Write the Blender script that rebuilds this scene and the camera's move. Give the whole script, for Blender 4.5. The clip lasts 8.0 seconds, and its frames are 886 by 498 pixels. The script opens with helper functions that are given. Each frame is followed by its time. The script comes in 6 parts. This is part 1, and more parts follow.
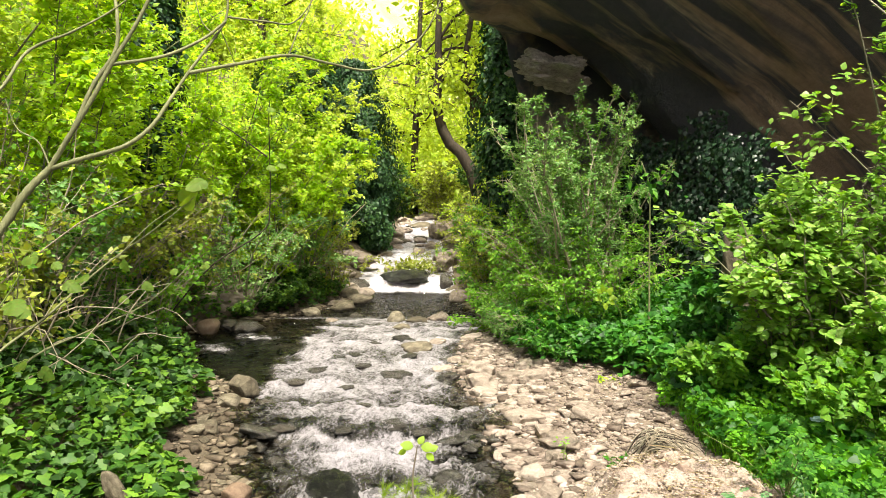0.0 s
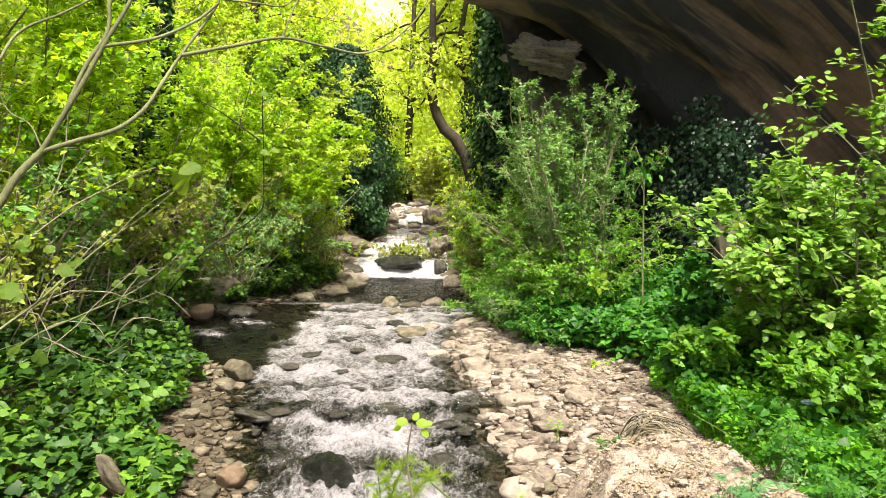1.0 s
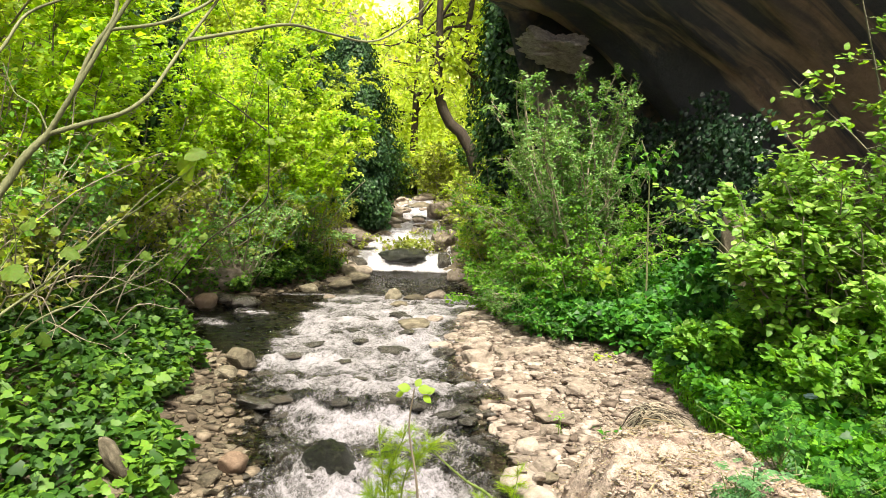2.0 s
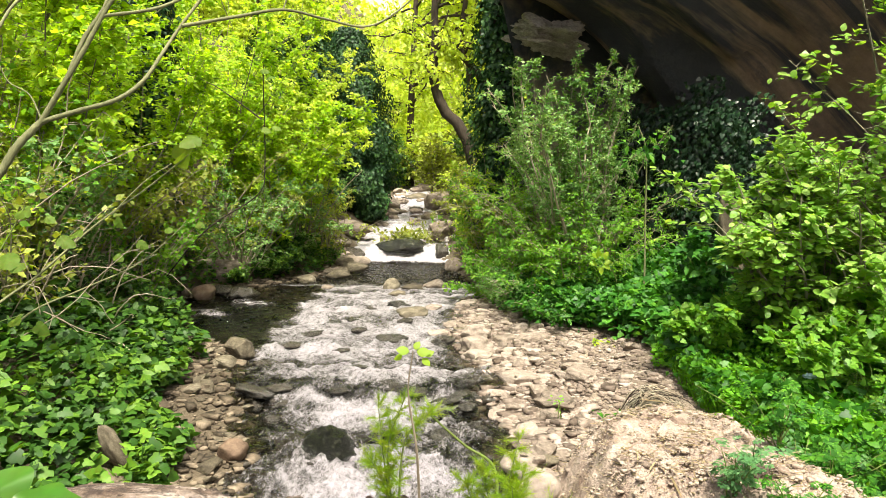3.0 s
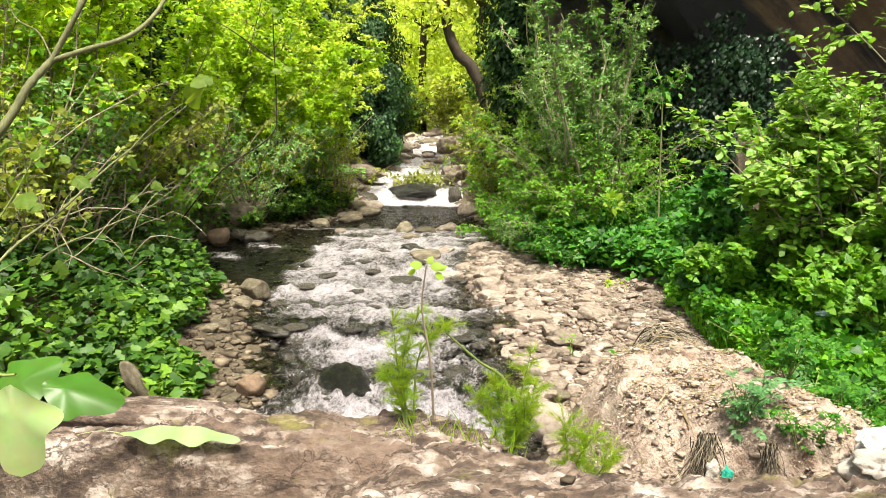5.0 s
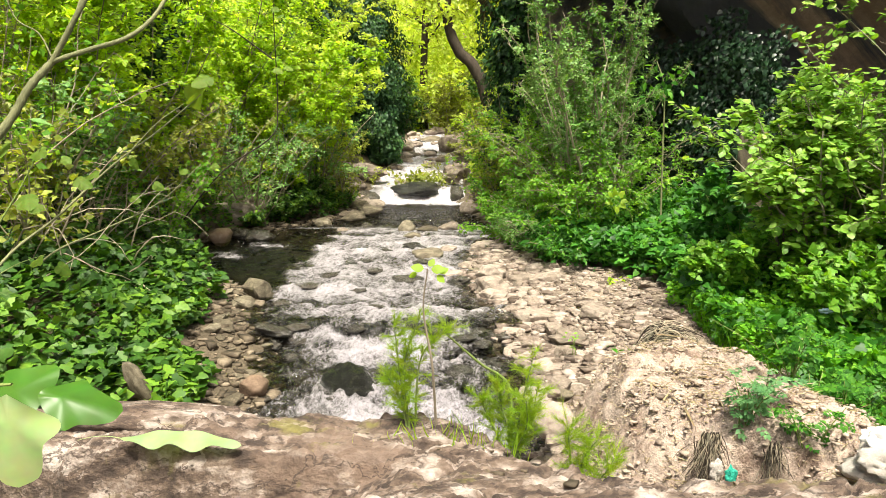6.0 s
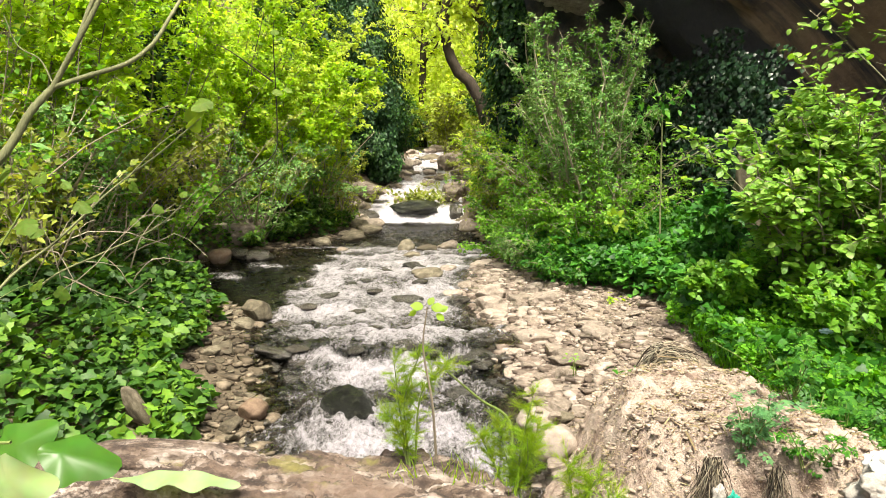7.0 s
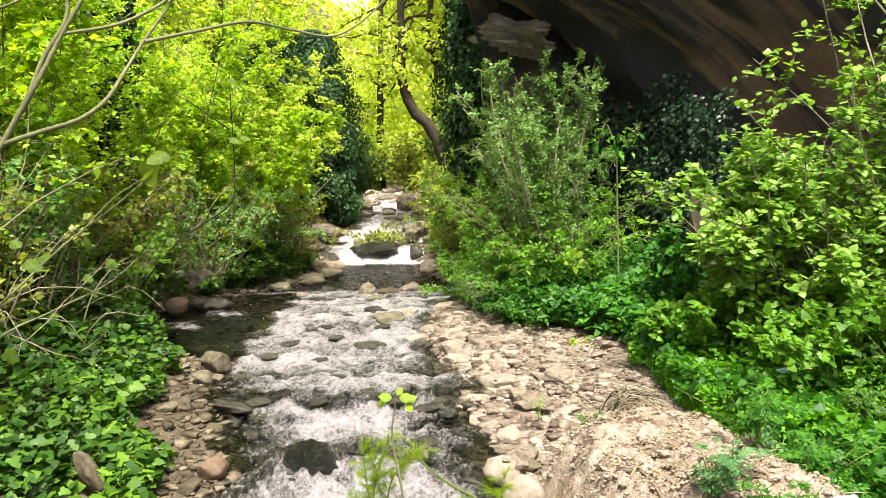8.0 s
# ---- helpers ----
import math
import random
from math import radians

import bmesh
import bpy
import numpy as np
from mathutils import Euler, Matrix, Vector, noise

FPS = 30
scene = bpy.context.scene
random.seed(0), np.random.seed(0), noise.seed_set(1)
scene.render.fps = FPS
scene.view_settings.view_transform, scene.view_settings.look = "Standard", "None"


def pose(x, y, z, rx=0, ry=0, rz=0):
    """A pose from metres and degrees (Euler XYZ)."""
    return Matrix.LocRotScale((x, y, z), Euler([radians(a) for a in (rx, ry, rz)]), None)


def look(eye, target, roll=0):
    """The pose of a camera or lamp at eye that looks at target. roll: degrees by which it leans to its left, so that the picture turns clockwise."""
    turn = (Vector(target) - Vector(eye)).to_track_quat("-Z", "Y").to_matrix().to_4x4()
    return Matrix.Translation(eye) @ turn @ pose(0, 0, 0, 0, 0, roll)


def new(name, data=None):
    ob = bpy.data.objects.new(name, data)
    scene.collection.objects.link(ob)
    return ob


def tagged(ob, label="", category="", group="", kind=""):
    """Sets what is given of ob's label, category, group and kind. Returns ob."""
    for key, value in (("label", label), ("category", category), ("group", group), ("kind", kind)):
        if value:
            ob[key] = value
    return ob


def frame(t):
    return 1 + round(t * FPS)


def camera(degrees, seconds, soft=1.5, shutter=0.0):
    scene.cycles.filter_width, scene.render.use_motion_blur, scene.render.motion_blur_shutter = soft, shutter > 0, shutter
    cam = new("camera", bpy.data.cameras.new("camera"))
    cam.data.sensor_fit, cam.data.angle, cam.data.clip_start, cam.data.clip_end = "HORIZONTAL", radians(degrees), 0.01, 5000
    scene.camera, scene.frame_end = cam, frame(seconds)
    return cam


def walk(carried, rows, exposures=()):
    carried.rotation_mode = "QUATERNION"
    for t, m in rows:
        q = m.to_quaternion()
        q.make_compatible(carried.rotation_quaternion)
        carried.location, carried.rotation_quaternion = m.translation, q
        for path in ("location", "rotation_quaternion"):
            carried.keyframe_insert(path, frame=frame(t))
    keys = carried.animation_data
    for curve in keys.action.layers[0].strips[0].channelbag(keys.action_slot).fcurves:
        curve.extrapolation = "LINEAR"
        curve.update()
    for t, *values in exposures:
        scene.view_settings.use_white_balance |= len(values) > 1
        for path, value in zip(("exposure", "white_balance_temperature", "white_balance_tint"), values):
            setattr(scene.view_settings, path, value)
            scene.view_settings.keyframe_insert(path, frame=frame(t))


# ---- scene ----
cam = camera(63.2, 8.0, soft=0.7, shutter=0.2)
PATH = [
    (0, (-0.093, 0.426, 1.56), (-0.131, 2.425, 1.501), 0.6),
    (0.5, (-0.107, 0.428, 1.561), (-0.134, 2.427, 1.49), 0.6),
    (1, (-0.094, 0.423, 1.548), (-0.115, 2.42, 1.451), 0.7),
    (2.5, (-0.094, 0.425, 1.484), (-0.131, 2.421, 1.372), 1.7),
    (3, (-0.093, 0.433, 1.462), (-0.118, 2.428, 1.333), 0.8),
    (3.5, (-0.089, 0.431, 1.44), (-0.105, 2.424, 1.268), 0.5),
    (4, (-0.087, 0.429, 1.423), (-0.095, 2.419, 1.218), 0.0),
    (4.5, (-0.089, 0.428, 1.419), (-0.118, 2.417, 1.212), -0.2),
    (5, (-0.092, 0.422, 1.419), (-0.151, 2.402, 1.142), 0.5),
    (5.2, (-0.093, 0.426, 1.417), (-0.157, 2.402, 1.117), 0.4),
    (6.5, (-0.09, 0.431, 1.435), (-0.155, 2.412, 1.166), 0.1),
    (7, (-0.091, 0.433, 1.454), (-0.155, 2.418, 1.218), -0.1),
    (7.5, (-0.091, 0.45, 1.489), (-0.082, 2.445, 1.35), -0.9),
    (8, (-0.099, 0.445, 1.525), (-0.052, 2.439, 1.389), -1.1),
]
walk(cam, [(t, look(eye, target, roll)) for t, eye, target, roll in PATH])

# ---- world and sun ----
SUN_AZIMUTH, SUN_HEIGHT = radians(172), radians(65)
world = bpy.data.worlds.new("world")
scene.world = world
world.use_nodes = True
wn = world.node_tree.nodes
sky = wn.new("ShaderNodeTexSky")
sky.sky_type, sky.sun_disc = "NISHITA", False
sky.sun_elevation, sky.sun_rotation = SUN_HEIGHT, SUN_AZIMUTH
sky.air_density, sky.dust_density, sky.ozone_density = 0.7, 8.0, 0.6
wn["Background"].inputs["Strength"].default_value = 0.125
world.node_tree.links.new(sky.outputs["Color"], wn["Background"].inputs["Color"])
sun = new("sun", bpy.data.lights.new("sun", "SUN"))
sun.data.energy, sun.data.angle, sun.data.color = 4.9, radians(9), (1.0, 0.95, 0.86)
sun_way = Vector((math.sin(SUN_AZIMUTH) * math.cos(SUN_HEIGHT), math.cos(SUN_AZIMUTH) * math.cos(SUN_HEIGHT), math.sin(SUN_HEIGHT)))
sun.matrix_world = look(sun_way * 60, (0, 0, 0))
scene.view_settings.exposure = 1.0
scene.view_settings.use_white_balance = True
scene.view_settings.white_balance_temperature, scene.view_settings.white_balance_tint = 6800, 3


# ---- materials ----
def ramp_node(nt, stops):
    node = nt.nodes.new("ShaderNodeValToRGB")
    el = node.color_ramp.elements
    while len(el) < len(stops):
        el.new(0.5)
    for e, (p, c) in zip(el, stops):
        e.position, e.color = p, (*c, 1)
    return node


def fresh(name):
    m = bpy.data.materials.new(name)
    m.use_nodes = True
    nt = m.node_tree
    return m, nt, nt.nodes["Principled BSDF"], nt.nodes["Material Output"], nt.links.new


def noise_node(nt, link, scale, detail=4, rough=0.6, vec=None, dist=0.0):
    n = nt.nodes.new("ShaderNodeTexNoise")
    n.inputs["Scale"].default_value, n.inputs["Detail"].default_value = scale, detail
    n.inputs["Roughness"].default_value, n.inputs["Distortion"].default_value = rough, dist
    if vec is not None:
        link(vec, n.inputs["Vector"])
    return n


def mix_node(nt, link, kind, fac, a, b):
    n = nt.nodes.new("ShaderNodeMix")
    n.data_type, n.blend_type = "RGBA", kind
    for sock, val in ((n.inputs[0], fac), (n.inputs[6], a), (n.inputs[7], b)):
        if isinstance(val, (int, float)):
            sock.default_value = val
        elif isinstance(val, tuple):
            sock.default_value = (*val, 1)
        else:
            link(val, sock)
    return n.outputs[2]


def leaf_mat(name, dark, mid, light, through_light=0.5, rough=0.5, patch=1.2):
    """Leaves: colour by leaf, patches of older and younger growth, light passing through."""
    m, nt, bsdf, out, link = fresh(name)
    geo = nt.nodes.new("ShaderNodeNewGeometry")
    tex = nt.nodes.new("ShaderNodeTexCoord")
    r = ramp_node(nt, [(0.0, dark), (0.5, mid), (1.0, light)])
    n = noise_node(nt, link, patch, 3, 0.6, tex.outputs["Object"])
    add = nt.nodes.new("ShaderNodeMath")
    add.operation = "MULTIPLY_ADD"
    link(geo.outputs["Random Per Island"], add.inputs[0])
    add.inputs[1].default_value = 0.62
    sub = nt.nodes.new("ShaderNodeMath")
    sub.operation = "MULTIPLY_ADD"
    link(n.outputs["Fac"], sub.inputs[0])
    sub.inputs[1].default_value, sub.inputs[2].default_value = 1.3, -0.46
    link(sub.outputs[0], add.inputs[2])
    link(add.outputs[0], r.inputs[0])
    fine = noise_node(nt, link, 60, 2, 0.5, tex.outputs["Object"])
    col = mix_node(nt, link, "OVERLAY", 0.25, r.outputs["Color"], fine.outputs["Color"])
    hue = nt.nodes.new("ShaderNodeHueSaturation")
    hue.inputs["Saturation"].default_value = 1.0
    link(col, hue.inputs["Color"])
    link(hue.outputs["Color"], bsdf.inputs["Base Color"])
    bsdf.inputs["Roughness"].default_value = rough
    bsdf.inputs["Specular IOR Level"].default_value = 0.4
    tr = nt.nodes.new("ShaderNodeBsdfTranslucent")
    warm = mix_node(nt, link, "MULTIPLY", 1.0, hue.outputs["Color"], (1.35, 1.25, 0.45))
    link(warm, tr.inputs["Color"])
    mx = nt.nodes.new("ShaderNodeMixShader")
    mx.inputs[0].default_value = through_light
    link(bsdf.outputs[0], mx.inputs[1])
    link(tr.outputs[0], mx.inputs[2])
    link(mx.outputs[0], out.inputs["Surface"])
    return m


def rough_mat(name, stops, big=1.5, small=14, bump=0.4, rough=0.85, vary=0.5, speck=0.3, stretch=(1, 1, 1), coords="Object", wet=0.0, turn=(0, 0, 0), along=False, island=False):
    """Stone, earth and bark: two scales of colour, specks, relief, and one tint per object."""
    m, nt, bsdf, out, link = fresh(name)
    tex = nt.nodes.new("ShaderNodeTexCoord")
    mp = nt.nodes.new("ShaderNodeMapping")
    mp.inputs["Scale"].default_value, mp.inputs["Rotation"].default_value = stretch, turn
    if along:
        mp.vector_type = "TEXTURE"
    link(tex.outputs[coords], mp.inputs["Vector"])
    vec = mp.outputs["Vector"]
    a = noise_node(nt, link, big, 5, 0.62, vec, 0.4)
    b = noise_node(nt, link, small, 6, 0.7, vec)
    r = ramp_node(nt, stops)
    info = nt.nodes.new("ShaderNodeNewGeometry" if island else "ShaderNodeObjectInfo")
    mad = nt.nodes.new("ShaderNodeMath")
    mad.operation = "MULTIPLY_ADD"
    link(info.outputs["Random Per Island" if island else "Random"], mad.inputs[0])
    mad.inputs[1].default_value = vary
    shift = nt.nodes.new("ShaderNodeMath")
    shift.operation = "MULTIPLY_ADD"
    link(a.outputs["Fac"], shift.inputs[0])
    shift.inputs[1].default_value, shift.inputs[2].default_value = 1.7, -0.35 - vary * 0.5
    link(shift.outputs[0], mad.inputs[2])
    link(mad.outputs[0], r.inputs[0])
    vor = nt.nodes.new("ShaderNodeTexVoronoi")
    vor.inputs["Scale"].default_value = small * 3
    link(vec, vor.inputs["Vector"])
    grey = nt.nodes.new("ShaderNodeRGBToBW")
    link(b.outputs["Color"], grey.inputs[0])
    col = mix_node(nt, link, "OVERLAY", speck * 1.8, r.outputs["Color"], grey.outputs[0])
    link(col, bsdf.inputs["Base Color"])
    rr = nt.nodes.new("ShaderNodeMapRange")
    link(b.outputs["Fac"], rr.inputs[0])
    rr.inputs[3].default_value, rr.inputs[4].default_value = max(rough - 0.2, 0.05), min(rough + 0.12, 1)
    link(rr.outputs[0], bsdf.inputs["Roughness"])
    bsdf.inputs["Specular IOR Level"].default_value = 0.3 + 0.3 * wet
    h = nt.nodes.new("ShaderNodeMath")
    h.operation = "MULTIPLY_ADD"
    link(vor.outputs["Distance"], h.inputs[0])
    h.inputs[1].default_value = 0.25
    link(b.outputs["Fac"], h.inputs[2])
    bp = nt.nodes.new("ShaderNodeBump")
    bp.inputs["Strength"].default_value, bp.inputs["Distance"].default_value = bump, 0.6 / small
    link(h.outputs[0], bp.inputs["Height"])
    link(bp.outputs[0], bsdf.inputs["Normal"])
    return m


LEAF_SPRING = leaf_mat("spring leaves", (0.11, 0.23, 0.012), (0.33, 0.52, 0.028), (0.62, 0.77, 0.13), 0.62, 0.5, 1.6)
# young leaves, lightened so that their colour carries the valley's sunlight
LEAF_SUN_TONED = leaf_mat("young leaves with sunlight in their colour", (0.27, 0.39, 0.03), (0.44, 0.57, 0.07), (0.62, 0.73, 0.18), 0.55)
LEAF_IVY = leaf_mat("ivy leaves", (0.005, 0.022, 0.003), (0.036, 0.108, 0.007), (0.18, 0.33, 0.03), 0.32, 0.55, 1.8)
# near-black ivy: the overhang's shade is put into the leaf colour
LEAF_SHADE = leaf_mat("ivy leaves darkened for shade", (0.004, 0.014, 0.007), (0.010, 0.030, 0.012), (0.03, 0.07, 0.028), 0.15, 0.35)
LEAF_DEEP = leaf_mat("deep green ivy leaves", (0.006, 0.028, 0.010), (0.018, 0.062, 0.018), (0.07, 0.17, 0.035), 0.2, 0.55, 1.6)
LEAF_GREY = leaf_mat("grey green leaves", (0.05, 0.14, 0.022), (0.14, 0.29, 0.065), (0.34, 0.48, 0.20), 0.4, 0.5)
LEAF_HERB = leaf_mat("herb leaves", (0.008, 0.05, 0.005), (0.036, 0.15, 0.009), (0.14, 0.34, 0.03), 0.4, 0.5, 2.2)
LEAF_GRASS = leaf_mat("fine grass", (0.06, 0.20, 0.01), (0.13, 0.36, 0.02), (0.24, 0.50, 0.04), 0.5, 0.5, 1.5)
LEAF_FRESH = leaf_mat("fresh bank leaves", (0.04, 0.13, 0.01), (0.13, 0.31, 0.022), (0.29, 0.49, 0.055), 0.5, 0.5, 1.8)
LEAF_NETTLE = leaf_mat("nettle leaves", (0.010, 0.055, 0.008), (0.04, 0.165, 0.016), (0.11, 0.31, 0.035), 0.35, 0.5, 1.6)
LEAF_ROUND = leaf_mat("alder leaves", (0.075, 0.19, 0.018), (0.18, 0.35, 0.042), (0.38, 0.53, 0.14), 0.45, 0.42, 1.5)
LEAF_OLIVE = leaf_mat("olive brown thicket leaves", (0.10, 0.12, 0.018), (0.23, 0.28, 0.04), (0.40, 0.45, 0.09), 0.45)
LEAF_DRY = leaf_mat("withered leaves", (0.10, 0.07, 0.035), (0.22, 0.17, 0.09), (0.36, 0.31, 0.20), 0.2, 0.7)
BARK_OLIVE = rough_mat("olive grey bark", [(0, (0.072, 0.075, 0.032)), (0.5, (0.167, 0.171, 0.084)), (1, (0.304, 0.304, 0.174))], 3, 40, 0.5, 0.85, 0.2, 0.3, (1, 1, 0.3))
BARK_GREY = rough_mat("grey bark", [(0, (0.10, 0.085, 0.06)), (0.5, (0.19, 0.17, 0.125)), (1, (0.30, 0.28, 0.22))], 3, 40, 0.5, 0.85, 0.3, 0.3, (1, 1, 0.3))
BARK_DARK = rough_mat("dark bark", [(0, (0.016, 0.012, 0.008)), (0.5, (0.042, 0.031, 0.023)), (1, (0.085, 0.065, 0.049))], 2, 25, 0.8, 0.9, 0.2, 0.4, (1, 1, 0.25))
TWIG = rough_mat("dead twigs", [(0, (0.130, 0.104, 0.072)), (0.5, (0.273, 0.227, 0.163)), (1, (0.429, 0.377, 0.286))], 2, 30, 0.3, 0.85, 0.3)
STEM_GREEN = rough_mat("green stems", [(0, (0.07, 0.10, 0.02)), (0.5, (0.15, 0.20, 0.05)), (1, (0.24, 0.28, 0.10))], 4, 40, 0.2, 0.6, 0.2)
STONE = rough_mat("river stone", [(0, (0.10, 0.083, 0.063)), (0.35, (0.21, 0.168, 0.135)), (0.65, (0.30, 0.246, 0.203)), (1, (0.39, 0.33, 0.285))], 2.5, 26, 0.5, 0.85, 0.5, 0.45)
STONE_DULL = rough_mat("dull brown stone", [(0, (0.038, 0.031, 0.021)), (0.4, (0.088, 0.072, 0.048)), (0.7, (0.15, 0.126, 0.088)), (1, (0.235, 0.205, 0.15))], 2.5, 26, 0.4, 0.8, 0.6, 0.4)
STONE_RED = rough_mat("reddish stone", [(0, (0.089, 0.054, 0.036)), (0.5, (0.165, 0.112, 0.076)), (1, (0.214, 0.161, 0.121))], 2.5, 26, 0.35, 0.8, 0.4, 0.35)
STONE_WET = rough_mat("wet stone", [(0, (0.0099, 0.009, 0.0072)), (0.5, (0.0315, 0.027, 0.0203)), (1, (0.0675, 0.054, 0.0405))], 3, 24, 0.5, 0.32, 0.5, 0.3, wet=1.0)
STONE_MOSSY = rough_mat("mossy wet stone", [(0, (0.004, 0.005, 0.004)), (0.5, (0.014, 0.015, 0.010)), (1, (0.05, 0.05, 0.036))], 4.0, 22, 1.0, 0.26, 0.1, 0.6, wet=1.0)
EARTH = rough_mat("stream bank earth", [(0, (0.05, 0.038, 0.025)), (0.45, (0.105, 0.082, 0.055)), (1, (0.19, 0.156, 0.11))], 0.9, 18, 0.9, 0.92, 0.0, 0.5)
# pale enough to burn out in the sun like the bright sky
SKY_GLOW_HILL = rough_mat("pale slope in place of sky glow", [(0, (0.36, 0.40, 0.14)), (0.5, (0.52, 0.53, 0.25)), (1, (0.66, 0.64, 0.40))], 0.15, 1.5, 0.5, 0.95, 0.0, 0.3)
CRUMB = rough_mat("dry earth crumbs", [(0, (0.10, 0.07, 0.052)), (0.4, (0.28, 0.22, 0.175)), (1, (0.50, 0.42, 0.35))], 14, 60, 0.5, 0.92, 0.0, 0.5)
MOUND = rough_mat("dry pinkish earth", [(0, (0.06, 0.04, 0.03)), (0.25, (0.16, 0.11, 0.085)), (0.45, (0.31, 0.238, 0.195)), (1, (0.47, 0.385, 0.325))], 9.0, 40, 1.0, 0.92, 0.0, 0.6)


def cave_mat():
    """Overhang rock: ochre and brown beds with black seepage stains running inward, damp in places."""
    m, nt, bsdf, out, link = fresh("stained overhang rock")
    tex = nt.nodes.new("ShaderNodeTexCoord")
    mp = nt.nodes.new("ShaderNodeMapping")
    mp.vector_type = "TEXTURE"
    mp.inputs["Rotation"].default_value, mp.inputs["Scale"].default_value = (0, 0, 0.45), (5.0, 0.55, 3.0)
    mp.inputs["Location"].default_value = (0.35, -0.7, 0.0)
    link(tex.outputs["Object"], mp.inputs["Vector"])
    beds = noise_node(nt, link, 1.0, 6, 0.62, mp.outputs["Vector"], 0.5)
    stain = noise_node(nt, link, 0.95, 7, 0.62, mp.outputs["Vector"], 0.7)
    grain = noise_node(nt, link, 8.0, 9, 0.78, tex.outputs["Object"])
    col = ramp_node(nt, [(0.28, (0.18, 0.13, 0.095)), (0.45, (0.33, 0.24, 0.165)), (0.60, (0.43, 0.33, 0.235)), (0.75, (0.55, 0.45, 0.34))])
    link(beds.outputs["Fac"], col.inputs[0])
    black = ramp_node(nt, [(0.43, (0, 0, 0)), (0.52, (0.93, 0.93, 0.93))])
    link(stain.outputs["Fac"], black.inputs[0])
    c = mix_node(nt, link, "MIX", black.outputs["Color"], col.outputs["Color"], (0.030, 0.042, 0.060))
    grey = nt.nodes.new("ShaderNodeRGBToBW")
    link(grain.outputs["Color"], grey.inputs[0])
    c = mix_node(nt, link, "OVERLAY", 0.8, c, grey.outputs[0])
    link(c, bsdf.inputs["Base Color"])
    rr = nt.nodes.new("ShaderNodeMapRange")
    link(stain.outputs["Fac"], rr.inputs[0])
    rr.inputs[1].default_value, rr.inputs[2].default_value, rr.inputs[3].default_value, rr.inputs[4].default_value = 0.4, 0.6, 0.85, 0.45
    link(rr.outputs[0], bsdf.inputs["Roughness"])
    bp = nt.nodes.new("ShaderNodeBump")
    bp.inputs["Strength"].default_value, bp.inputs["Distance"].default_value = 0.9, 0.2
    link(grain.outputs["Fac"], bp.inputs["Height"])
    link(bp.outputs[0], bsdf.inputs["Normal"])
    return m


